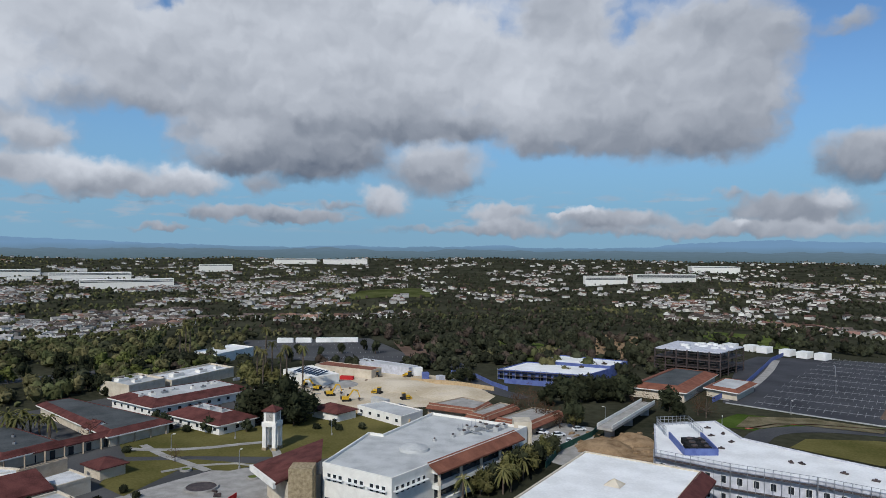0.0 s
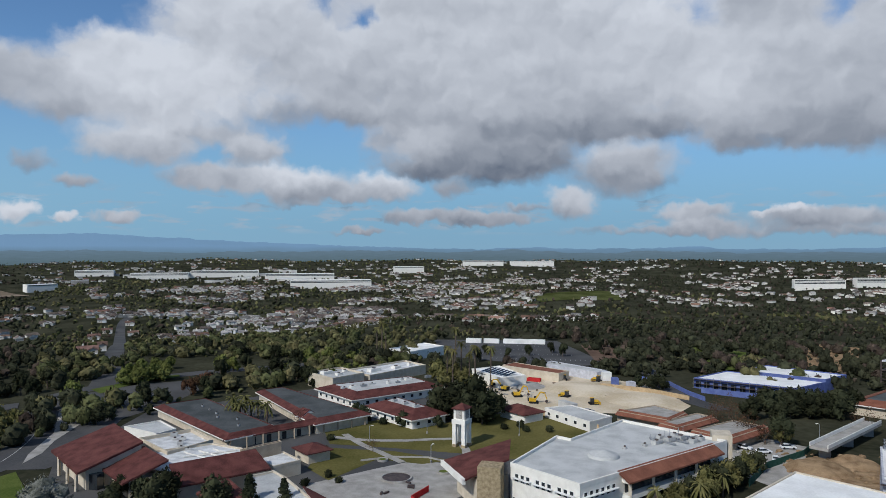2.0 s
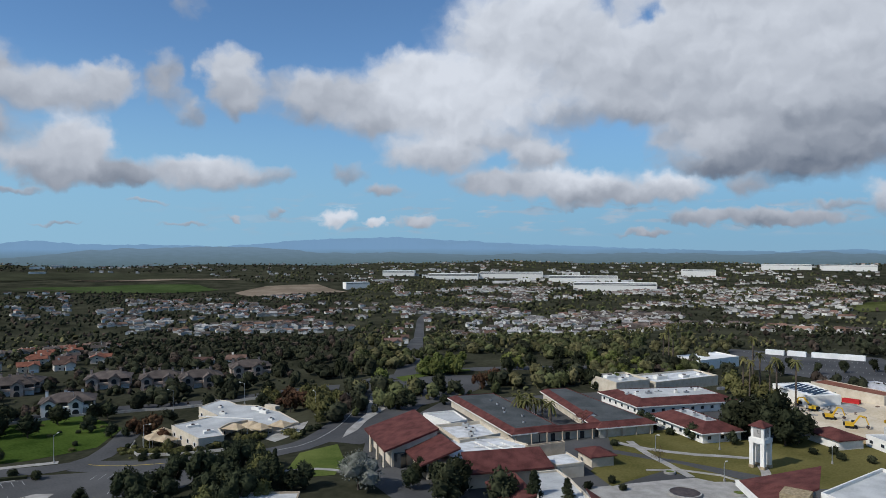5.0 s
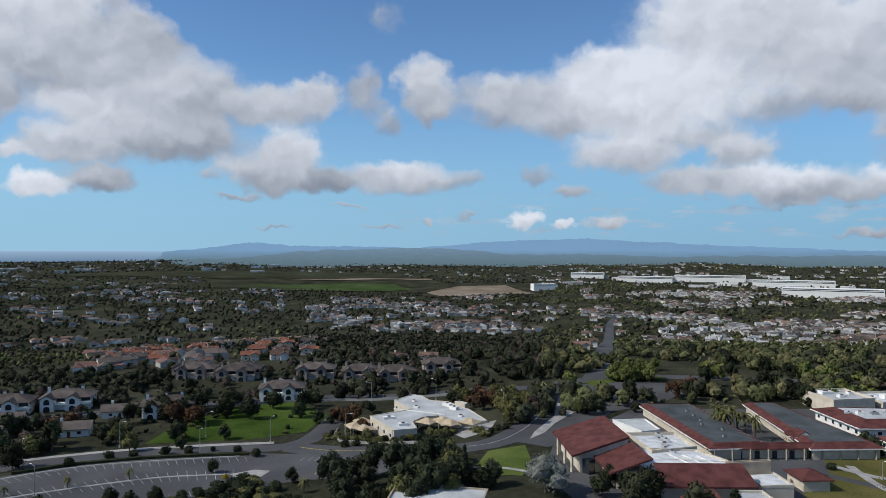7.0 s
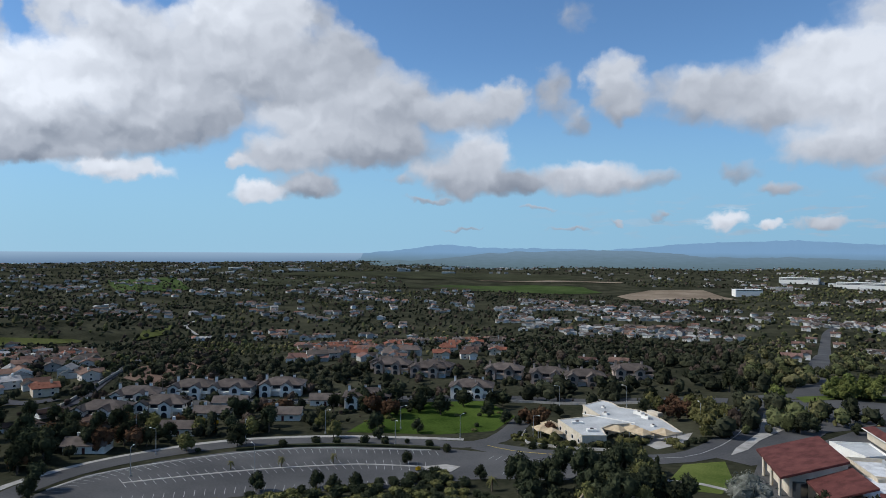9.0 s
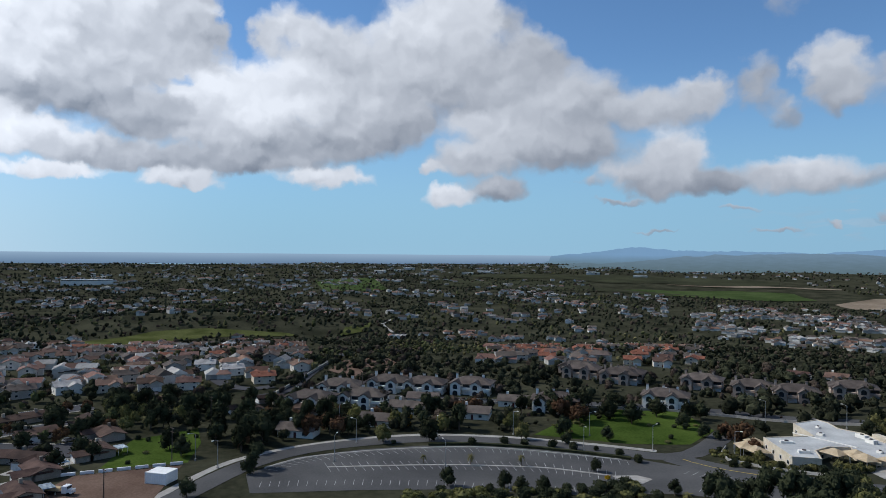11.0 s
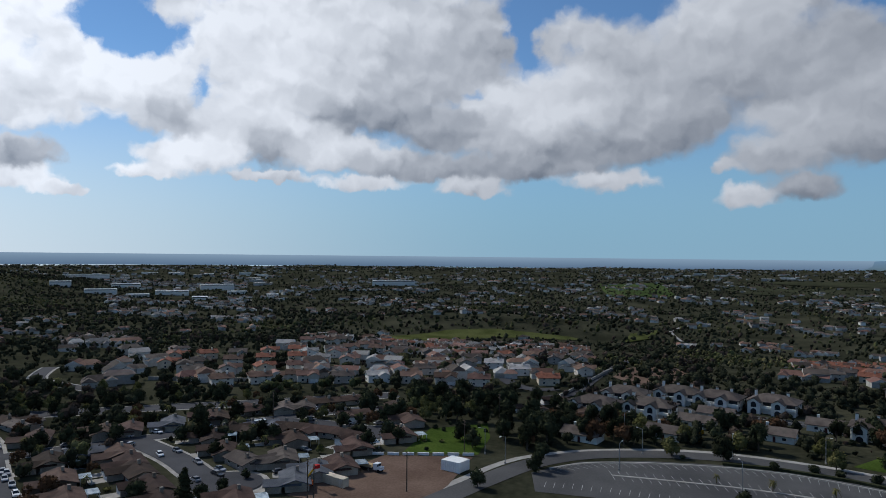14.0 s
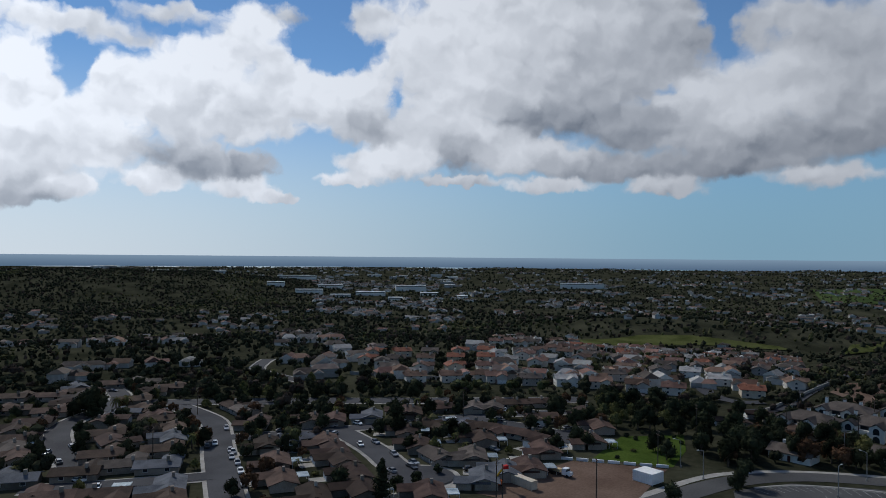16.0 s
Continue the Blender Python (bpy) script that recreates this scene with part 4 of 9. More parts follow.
sheet("bare_field", "pale tan bare ground behind the wrapped halls", "ground", [(104, 504), (136, 487), (111, 405), (93, 380), (84, 417)], DIRT_CUT, 0.5)
sheet("meadow", "long green grass strip beyond the large car park", "grass", [(184, 525), (246, 480), (209, 422), (175, 477)], LAWN, 0.6)
sheet("field", "flat bright green farm field far away", "field", [tuple(plan_dir(a) * d)[:2] for a, d in ((55.5, 1300), (60, 1265), (66, 1270), (71, 1320), (69, 1390), (65, 1480), (61, 1560), (57, 1470))], FARM_GREEN, 1.6, cell=40)
sheet("field", "bare tan graded field far away", "field", [tuple(plan_dir(a) * d)[:2] for a, d in ((45.6, 1190), (48, 1135), (53, 1125), (54.4, 1240), (52, 1380), (48, 1420))], FARM_TAN, 1.6, cell=40)
sheet("field", "green grass hillside below ridge houses", "field", [tuple(plan_dir(a) * d)[:2] for a, d in ((95, 602), (102, 593), (111, 588), (110.6, 606), (106, 618), (102, 622), (96, 612))], HILL_GRASS, 0.9, cell=20)
sheet("field", "green hillside clearing among dark trees", "field", [tuple(plan_dir(a) * d)[:2] for a, d in ((0.3, 800), (1.5, 772), (4.5, 765), (7.2, 752), (8, 790), (6.6, 830), (4, 850), (2, 880))], HILL_GRASS, 0.8, cell=25)
sheet("field", "long dark green farm land far away", "field", [tuple(plan_dir(a) * d)[:2] for a, d in ((58, 1800), (66, 1850), (80, 1750), (84, 2200), (70, 2500), (58, 2300))], FARM_DARK, 1.6, cell=40)
sheet("field", "green clearing on the far hillside", "field", [tuple(plan_dir(a) * d)[:2] for a, d in ((88, 1180), (93, 1150), (94, 1500), (89, 1520))], FARM_GREEN, 1.6, cell=40)
sheet("field", "dark plain of farm land far away", "field", [tuple(plan_dir(a) * d)[:2] for a, d in ((62, 1330), (71.5, 1300), (84, 1330), (86, 1500), (74, 1600), (71.6, 1650), (71.2, 1400))], FARM_DARK, 2.0, cell=40)
sheet("field", "brown ploughed strip of farm land far away", "field", [tuple(plan_dir(a) * d)[:2] for a, d in ((54, 1700), (64, 1690), (66, 1760), (58, 1790), (54, 1780))], FARM_TAN, 2.0, cell=40)

sheet("bank", "dry tan grass bank below the large car park", "grass", [(101, 242), (112, 257), (133, 255), (152, 240), (147, 234), (123, 246), (109, 240)], DRY_BANK, 0.3)

# ---------------------------------------------------------------- campus buildings
def ring_roof(parent, pts, rim, z0, z1, material):
    """A tiled skirt roof round a flat-roofed building: rises from z0 at the outline to z1 inside."""
    area = sum(a[0] * b[1] - b[0] * a[1] for a, b in zip(pts, pts[1:] + pts[:1]))
    if area < 0:
        pts = pts[::-1]
    ins = inset(pts, rim)
    n = len(pts)
    for i in range(n):
        j = (i + 1) % n
        sloped("roof_slope", parent, ((*pts[i], z0), (*pts[j], z0)), ((*ins[i], z1), (*ins[j], z1)), 0.35, material)
    return ins


def skirt_building(name, label, pts, h, rim, rise, wall, flat_roof, overhang=1.2, tile=TILE):
    t = thing(name, label, "building")
    area = sum(a[0] * b[1] - b[0] * a[1] for a, b in zip(pts, pts[1:] + pts[:1]))
    if area < 0:
        pts = pts[::-1]
    bm = bmesh.new()
    prism(bm, inset(pts, overhang), -1, h)
    part("wall", bm, wall, t)
    ins = ring_roof(t, pts, rim, h - 0.1, h + rise, tile)
    bm = bmesh.new()
    prism(bm, inset(ins, -0.05), h - 0.2, h + rise - 0.25)
    part("flat_roof", bm, flat_roof, t, "flat mineral-felt roof")
    bm = bmesh.new()
    ring_wall(bm, inset(pts, -0.05), 0.25, h - 0.5, h - 0.12)
    part("fascia", bm, STUCCO, t)
    return t, pts


def hip_building(name, label, x, y, rz, w, d, h, rise, wall, tile, over=0.8, category="building", group=""):
    """A hipped-roof building, centred, with its long side along its own x."""
    t = thing(name, label, category, x, y, lie(x, y), rz, group)
    part("wall", boxed(-w / 2, -d / 2, -2, w / 2, d / 2, h), wall, t)
    bm = bmesh.new()
    hip_roof(bm, w + 2 * over, d + 2 * over, h, rise)
    part("roof", bm, tile, t)
    return t


def hip_roof(bm, w, d, z, rise, ridge_k=None, thick=0.3):
    r = max(0.2, (w - d) / 2) if ridge_k is None else w / 2 * ridge_k
    e = [bm.verts.new(p) for p in ((-w / 2, -d / 2, z), (w / 2, -d / 2, z), (w / 2, d / 2, z), (-w / 2, d / 2, z))]
    lo = [bm.verts.new((v.co.x, v.co.y, z - thick)) for v in e]
    a, b = bm.verts.new((-r, 0, z + rise)), bm.verts.new((r, 0, z + rise))
    for f in ((e[0], e[1], b, a), (e[2], e[3], a, b), (e[1], e[2], b), (e[3], e[0], a)):
        bm.faces.new(f)
    for i in range(4):
        j = (i + 1) % 4
        bm.faces.new((lo[i], lo[j], e[j], e[i]))
    bm.faces.new(lo[::-1])


def rooftop_unit(x, y, z, w, d, h, rz=0.0, material=None):
    t = thing("rooftop_unit", "grey rooftop air-handling unit on a flat roof", "air conditioner", x, y, z, rz, "rooftop units")
    part("casing", boxed(-w / 2, -d / 2, 0, w / 2, d / 2, h), material or GALV, t)
    bm = bmesh.new()
    bmesh.ops.create_cone(bm, cap_ends=True, segments=10, radius1=min(w, d) * 0.32, radius2=min(w, d) * 0.3, depth=0.3, matrix=Matrix.Translation((0, 0, h + 0.15)))
    part("fan", bm, STEEL, t)
    return t


# library: white three-storey block with flat grey roof
LIB = [(-28, 165), (-11, 154), (24, 199), (-3, 215), (-16, 190), (-20, 192)]
lib, lp = flat_building("library", "white three-storey campus library with flat grey roof", LIB, 0, 11, STUCCO, WORN_GREY, 0.7)
LA, LB, LE = (-28, 165), (-11, 154), (24, 199)
for k in range(3):
    window_row(lib, LA, LB, 6.9, 3, 1.15, 1.9, 1.2 + 6.3 * k, 6.3 + 6.3 * k)
window_row(lib, LB, LE, 6.9, 6, 1.15, 1.9, 0.8, 12)


def front_bar(name, p, q, k0, k1, o, z0, z1, material, label=""):
    """A bar along a wall from k0 to k1 metres, standing out by o."""
    p, q = Vector(p), Vector(q)
    u = (q - p).normalized()
    n = Vector((u.y, -u.x))
    a, b = p + u * k0, p + u * k1
    bm = bmesh.new()
    prism(bm, [tuple(a - n * 0.05), tuple(a + n * o), tuple(b + n * o), tuple(b - n * 0.05)], z0, z1)
    return part(name, bm, material, lib, label)


for k in range(3):
    front_bar("sunshade", LA, LB, 1.0 + 6.3 * k, 6.5 + 6.3 * k, 0.9, 7.75, 7.87, FRAME, "white horizontal window sunshade")
front_bar("sunshade", LB, LE, 0.6, 12.2, 0.9, 7.75, 7.87, FRAME, "white horizontal window sunshade")
# thin dark bands on the wall stand in for shade in the ground-floor recess
front_bar("window_band", LA, LB, 0.8, 19.4, 0.06, 0.4, 3.0, GLASS, "dark flat band in place of the shaded ground-floor recess")
front_bar("window_band", LB, LE, 0.8, 12.4, 0.06, 0.4, 3.0, GLASS, "dark flat band in place of the shaded ground-floor recess")
d = Vector((LE[0] - LB[0], LE[1] - LB[1])).normalized()
out = Vector((d.y, -d.x))
for z, m in ((9.2, STUCCO), (5.6, STUCCO), (2.0, STUCCO)):
    q = [Vector(LB) + d * 14, Vector(LB) + d * 50]
    bm = bmesh.new()
    prism(bm, [tuple(q[0]), tuple(q[0] + out * 2.2), tuple(q[1] + out * 2.2), tuple(q[1])], z - 0.7, z + 0.3)
    part("balcony_band", bm, m, lib, "white projecting balcony band")
for z in (6.0, 2.4):
    bm = bmesh.new()
    q = [Vector(LB) + d * 15, Vector(LB) + d * 49]
    prism(bm, [tuple(q[0]), tuple(q[0] + out * 0.25), tuple(q[1] + out * 0.25), tuple(q[1])], z, z + 2.4)
    part("window_band", bm, GLASS, lib, "dark recessed ribbon window")
for k in range(5):
    c = Vector(LB) + d * (14.5 + 8.6 * k) + out * 1.9
    part("column", boxed(c.x - 0.35, c.y - 0.35, -1, c.x + 0.35, c.y + 0.35, 9), CREAM, lib)
e0, e1 = Vector(LB) + d * 13, Vector(LB) + d * 51
sloped("tile_eave", lib, ((*(e0 + out * 3), 9.3), (*(e1 + out * 3), 9.3)), ((*(e0 - out * 0.5), 11.2), (*(e1 - out * 0.5), 11.2)), 0.4, TILE_ORANGE, "orange clay-tile eave roof")
bm = bmesh.new()
bmesh.ops.create_cone(bm, cap_ends=True, segments=28, radius1=3.9, radius2=3.7, depth=0.8, matrix=Matrix.Translation((-7, 178, 10.6)))
bmesh.ops.create_cone(bm, cap_ends=True, segments=28, radius1=3.6, radius2=0.4, depth=0.9, matrix=Matrix.Translation((-7, 178, 11.4)))
part("skylight", bm, PALE_ROOF, lib, "low round conical rooftop skylight")
part("stair_tower", boxed(20.5, 200, -1, 25.5, 206, 11.9), CREAM, lib, "cream stair tower")
part("stone_tower", boxed(-35, 160, -1, -29.5, 165, 10.9), STONE, lib, "rough tan stone corner tower")
sloped("entrance_roof", lib, ((-47, 173, 7.6), (-38, 160, 7.6)), ((-31, 183, 11.6), (-28.5, 166, 11.6)), 0.5, TILE, "dark red tiled entrance roof")
bm = bmesh.new()
prism(bm, [(-47.4, 173), (-38.4, 159.6), (-37.8, 160.2), (-46.6, 173.6)], 6.4, 7.7)
part("entrance_fascia", bm, STUCCO, lib)
bm = bmesh.new()
prism(bm, [(-43, 173), (-35, 161), (-29, 168), (-32, 181)], -1, 7.2)
part("entrance_hall", bm, CREAM, lib)
for i, (x, y, w, dd, h) in enumerate(((6, 193, 2.4, 1.6, 1.0), (9.4, 196, 3, 1.8, 1.2), (12.4, 199.4, 2.4, 2, 1.1), (7, 198.6, 1.6, 1.4, 0.9), (3, 190, 1.0, 1.0, 0.7), (15.4, 196.6, 1.8, 1.6, 1.1), (-2, 186, 0.9, 0.9, 0.6), (11, 202, 1.6, 1.4, 0.9), (17.6, 199.6, 1.6, 1.4, 1.0))):
    rooftop_unit(x, y, 10.3, w, dd, h, 50, PALE_ROOF)
for k in range(6):
    pipe = part("duct", boxed(-4.2, -0.16, 0.25, 4.2, 0.16, 0.6), GALV, lib, "bright metal roof duct")
    pipe.matrix_basis = pose(7.5 + 1.6 * k, 194.5 + 1.3 * k, 10.3, 0, 0, 52 if k % 2 else -38)
for k in range(8):
    p = Vector((4.5, 196.5)).lerp(Vector((13.5, 207)), k / 7)
    part("screen_post", boxed(p.x - 0.06, p.y - 0.06, 10.3, p.x + 0.06, p.y + 0.06, 12.0), GALV, lib)

# second white roof in front
LIB2 = [(35, 172), (58, 157), (37, 124), (14, 139)]
hall2, hp = flat_building("lecture_hall", "lecture hall with white membrane roof and red tile edge", LIB2, 0, 12, CREAM, WHITE_ROOF, 0.3)
sloped("tile_eave", hall2, ((61, 156, 10.2), (40, 122, 10.2)), ((58, 157.3, 12.1), (37, 124, 12.1)), 0.4, TILE, "red clay-tile eave roof")
bm = bmesh.new()
bmesh.ops.create_cone(bm, cap_ends=True, segments=4, radius1=2.6, radius2=0.1, depth=1.3, matrix=Matrix.Translation((36.5, 148.5, 12.4)) @ Matrix.Rotation(0.2, 4, "Z"))
part("roof_vent", bm, CREAM, hall2, "low cream pyramid roof vent")

# long building under construction
CON = [(52, 171), (66, 160), (81, 151), (112, 126), (124, 143), (100, 160), (91, 170), (79, 185), (79, 203), (60, 199)]
con, cp = flat_building("unfinished_hall", "unfinished long hall with white roof and grey sheathing", CON, 0, 12, GREY_WALL, WHITE_ROOF, 0.4)
for a, b in (((52, 171), (66, 160)), ((66, 160), (81, 151)), ((81, 151), (112, 126))):
    n = int(math.dist(a, b) / 3.3)
    for z in (8.0, 4.0, 0.4):
        window_row(con, a, b, z, n, 1.3, 1.8)
    for k in range(n * 2 + 1):
        s = k / (n * 2)
        p = Vector(a).lerp(Vector(b), s)
        o = Vector((b[1] - a[1], a[0] - b[0])).normalized() * 1.3
        part("scaffold_pole", boxed(p.x + o.x - 0.05, p.y + o.y - 0.05, -1, p.x + o.x + 0.05, p.y + o.y + 0.05, 13.2), GALV, con)
    o = Vector((b[1] - a[1], a[0] - b[0])).normalized()
    for z in (3.2, 7.2, 11.0):
        bm = bmesh.new()
        prism(bm, [tuple(Vector(a) + o * 0.3), tuple(Vector(a) + o * 1.3), tuple(Vector(b) + o * 1.3), tuple(Vector(b) + o * 0.3)], z, z + 0.12)
        part("scaffold_deck", bm, STEEL, con)
    for z in (12.2, 13.1):
        bm = bmesh.new()
        prism(bm, [tuple(Vector(a) + o * 1.25), tuple(Vector(a) + o * 1.33), tuple(Vector(b) + o * 1.33), tuple(Vector(b) + o * 1.25)], z, z + 0.08)
        part("guard_rail", bm, GALV, con)
SCREEN = [(58.8, 170.2), (66.9, 170.4), (68.4, 185.6), (60.1, 185.8)]
for name, p, q in (("screen_front", 0, 1), ("screen_side", 3, 0), ("screen_side", 1, 2)):
    u = (Vector(SCREEN[q]) - Vector(SCREEN[p])).normalized()
    o = Vector((u.y, -u.x)) * 0.2
    bm = bmesh.new()
    prism(bm, [tuple(Vector(SCREEN[p]) - o), tuple(Vector(SCREEN[p]) + o), tuple(Vector(SCREEN[q]) + o), tuple(Vector(SCREEN[q]) - o)], 11.6, 13.2)
    part(name, bm, BLUE_WRAP, con, "blue sheathed low rooftop screen wall")
for k in range(3):
    rooftop_unit(62.2 + 0.6 * k, 173 + 3.4 * k, 11.6, 3.6, 2.6, 1.5, 4, BLACK)
    rooftop_unit(65.4 + 0.4 * k, 173.6 + 3.4 * k, 11.6, 1.8, 2.2, 1.3, 4, BLACK)
for a, b in (((69, 186), (70, 200)), ((70, 200), (60.5, 198.5)), ((59.6, 187), (60.5, 198.5))):
    for k in range(9):
        p = Vector(a).lerp(Vector(b), k / 8)
        part("rail_post", boxed(p.x - 0.05, p.y - 0.05, 11.6, p.x + 0.05, p.y + 0.05, 14.2), GALV, con)
    for z in (12.4, 13.2, 14.0):
        bm = bmesh.new()
        o = Vector((b[1] - a[1], a[0] - b[0])).normalized() * 0.05
        prism(bm, [tuple(Vector(a) - o), tuple(Vector(a) + o), tuple(Vector(b) + o), tuple(Vector(b) - o)], z, z + 0.08)
        part("guard_rail", bm, GALV, con)
for k in range(9):
    rooftop_unit(*((74, 196), (72, 188), (75, 182), (76, 190), (82, 165), (84, 164), (90, 157), (94, 152), (70, 176))[k], 11.62, 1.6, 0.9, 0.25, 20 * k, STEEL)

# buildings beyond the bridge
rg, rp = skirt_building("classroom_block", "classroom block with orange-red tile skirt roof", [(76, 292), (97, 279), (126, 321), (108, 335)], 4.2, 5, 1.6, CREAM, GREEN_ROOF, tile=TILE_ORANGE)
rg2, _ = skirt_building("classroom_block", "small low block with red tile skirt roof", [(109, 294), (119, 282), (136, 303), (125, 314)], 3.6, 2.5, 0.9, CREAM, PALE_ROOF, tile=TILE_ORANGE)
ba, bp_ = flat_building("wrapped_hall", "unfinished low hall in blue sheathing with white roof", [(26, 328), (64, 314), (80, 333), (42, 350)], 0, 4.6, BLUE_WRAP, WHITE_ROOF, 0.4)
w0, w1 = Vector((26, 328)), Vector((64, 314))
# flat dark panels stand in for the shade inside unglazed openings
for k in range(11):
    p = w0.lerp(w1, (k + 0.5) / 11)
    o = part("opening", boxed(-1.1, -0.1, 0.6, 1.1, 0.05, 3.2), GLASS, ba, "dark flat panel in place of a shaded unglazed opening")
    o.matrix_basis = pose(p.x, p.y, 0, 0, 0, math.degrees(math.atan2(w1.y - w0.y, w1.x - w0.x)))
u = (w1 - w0).normalized()
out = Vector((u.y, -u.x))
for k in range(15):
    p = w0.lerp(w1, k / 14) + out * 1.4
    part("scaffold_pole", boxed(p.x - 0.06, p.y - 0.06, -1, p.x + 0.06, p.y + 0.06, 5.4), GALV, ba)
for z in (2.2, 4.2):
    bm = bmesh.new()
    prism(bm, [tuple(w0 + out * 0.4), tuple(w0 + out * 1.5), tuple(w1 + out * 1.5), tuple(w1 + out * 0.4)], z, z + 0.1)
    part("scaffold_deck", bm, STEEL, ba)
bb, _ = flat_building("wrapped_hall", "unfinished blue-sheathed wing with white roof", [(48, 350), (80, 335), (92, 350), (62, 368)], 0, 5.2, BLUE_WRAP, WHITE_ROOF, 0.4)
st = thing("steel_frame_building", "unfinished dark steel-frame building with grey decks", "building")
SF = [Vector(p) for p in ((106, 351), (132, 334), (152, 355), (126, 377))]
for i in range(7):
    for j in range(4):
        p = SF[0].lerp(SF[1], i / 6).lerp(SF[3].lerp(SF[2], i / 6), j / 3)
        part("column", boxed(p.x - 0.25, p.y - 0.25, -1, p.x + 0.25, p.y + 0.25, 12), STEEL, st)
for z in (4.0, 8.0, 12.0):
    bm = bmesh.new()
    prism(bm, [tuple(p) for p in SF], z - 0.5, z)
    part("deck", bm, GREY_WALL if z > 10 else STEEL, st)
for z in (1.2, 2.5, 5.2, 6.5, 9.2, 10.5):
    bm = bmesh.new()
    ring_wall(bm, [tuple(p) for p in inset([tuple(q) for q in SF], -0.2)], 0.15, z, z + 0.18)
    part("girt", bm, STEEL, st)
for k in range(16):
    p = SF[0].lerp(SF[1], random.uniform(0.05, 0.95)).lerp(SF[3].lerp(SF[2], random.uniform(0.1, 0.9)), random.uniform(0.05, 0.95))
    b = part("insulation_stack", boxed(-1.5, -1, 0, 1.5, 1, 0.9), WHITE_ROOF)
    b.matrix_basis = pose(p.x, p.y, 12, 0, 0, random.uniform(0, 90))
    tagged(b, "wrapped white stack of roof boards", "building material", "roof board stacks")

# footbridge
br = thing("footbridge", "concrete footbridge with pale parapets", "bridge")
D0, D1 = Vector((52, 225)), Vector((77, 263))
u = (D1 - D0).normalized()
s = Vector((-u.y, u.x))
bm = bmesh.new()
prism(bm, [tuple(D0 - s * 2.6), tuple(D0 + s * 2.6), tuple(D1 + s * 2.6), tuple(D1 - s * 2.6)], 3.2, 4.0)
part("deck", bm, CONCRETE, br)
for k in (-2.6, 2.35):
    bm = bmesh.new()
    prism(bm, [tuple(D0 + s * k), tuple(D0 + s * (k + 0.25)), tuple(D1 + s * (k + 0.25)), tuple(D1 + s * k)], 4.0, 5.1)
    part("parapet", bm, STUCCO, br)
for k in (0.1, 0.5, 0.9):
    p = D0.lerp(D1, k)
    part("pier", boxed(p.x - 1.5, p.y - 0.6, -2, p.x + 1.5, p.y + 0.6, 3.2), CONCRETE, br)

# long grey-roofed classroom wings with red tile skirts
G1 = [(-169, 220), (-157, 237), (-109, 205), (-119, 188)]
G2 = [(-147, 254), (-139, 264), (-88, 231), (-101, 212)]
g1, gp = skirt_building("classroom_wing", "long classroom wing with grey roof and dark red tile skirt", G1, 3.6, 2.6, 1.2, CREAM, GREEN_ROOF)
g2, gq = skirt_building("classroom_wing", "long grey-roofed classroom wing with gabled porch", G2, 3.6, 2.6, 1.2, CREAM, GREEN_ROOF)
sloped("arcade_roof", g2, ((-120, 188, 3.4), (-89, 231, 3.4)), ((-118, 192.5, 4.9), (-92.5, 230, 4.9)), 0.35, TILE, "dark red tile arcade roof")
for k in range(10):
    p = Vector((-118.3, 189.5)).lerp(Vector((-90, 229)), k / 9)
    part("post", boxed(p.x - 0.2, p.y - 0.2, -1, p.x + 0.2, p.y + 0.2, 3.3), TAN, g2)
for bld, a, b in ((g1, (-168, 219.5), (-119.8, 187.5)),):
    i = inset(G1, 1.2)
    w0, w1 = Vector((-167, 220.6)), Vector((-118.8, 189.8))
    for k in range(12):
        p = w0.lerp(w1, (k + 0.5) / 12)
        dr = part("door", boxed(-0.7, -0.12, 0, 0.7, 0.04, 2.4), GLASS, g1)
        dr.matrix_basis = pose(p.x, p.y, 0, 0, 0, math.degrees(math.atan2(w1.y - w0.y, w1.x - w0.x)))
w0, w1 = Vector((-119.6, 191.0)), Vector((-92.0, 229.6))
u = (w1 - w0).normalized()
inward = Vector((-u.y, u.x))
bm = bmesh.new()
prism(bm, [tuple(w0), tuple(w1), tuple(w1 + inward * 0.4), tuple(w0 + inward * 0.4)], -1, 3.5)
part("arcade_wall", bm, CREAM, g2, "cream wall behind the covered walk")
for k in range(9):
    p = w0.lerp(w1, (k + 0.5) / 9)
    dr = part("door", boxed(-0.75, -0.1, 0, 0.75, 0.04, 2.4), GLASS, g2)
    dr.matrix_basis = pose(p.x, p.y, 0, 0, 0, math.degrees(math.atan2(u.y, u.x)))
bm = bmesh.new()
v = [bm.verts.new(p) for p in ((-110, 220, 3.4), (-106, 225.5, 3.4), (-108, 222.8, 5.6), (-110.4, 220.4, 3.4), (-106.4, 225.9, 3.4), (-108.4, 223.2, 5.6))]
for f in ((0, 1, 2), (5, 4, 3), (0, 2, 5, 3), (1, 4, 5, 2), (0, 3, 4, 1)):
    bm.faces.new([v[i] for i in f])
part("porch_gable", bm, STUCCO, g2, "white gabled porch front")
for p, q in (((-110.3, 219.7, 3.3), (-114.3, 222.2, 4.3)), ((-105.7, 225.8, 3.3), (-109.7, 228.3, 4.3))):
    sloped("porch_roof", g2, (p, q), ((-107.9, 222.7, 5.8), (-111.9, 225.2, 5.8)), 0.25, TILE)
for i in range(6):
    p = Vector((-150, 222)).lerp(Vector((-122, 203)), i / 5) + Vector((random.uniform(-3, 3), random.uniform(-3, 3)))
    rooftop_unit(p.x, p.y, 4.55, 0.7, 0.7, 0.6)

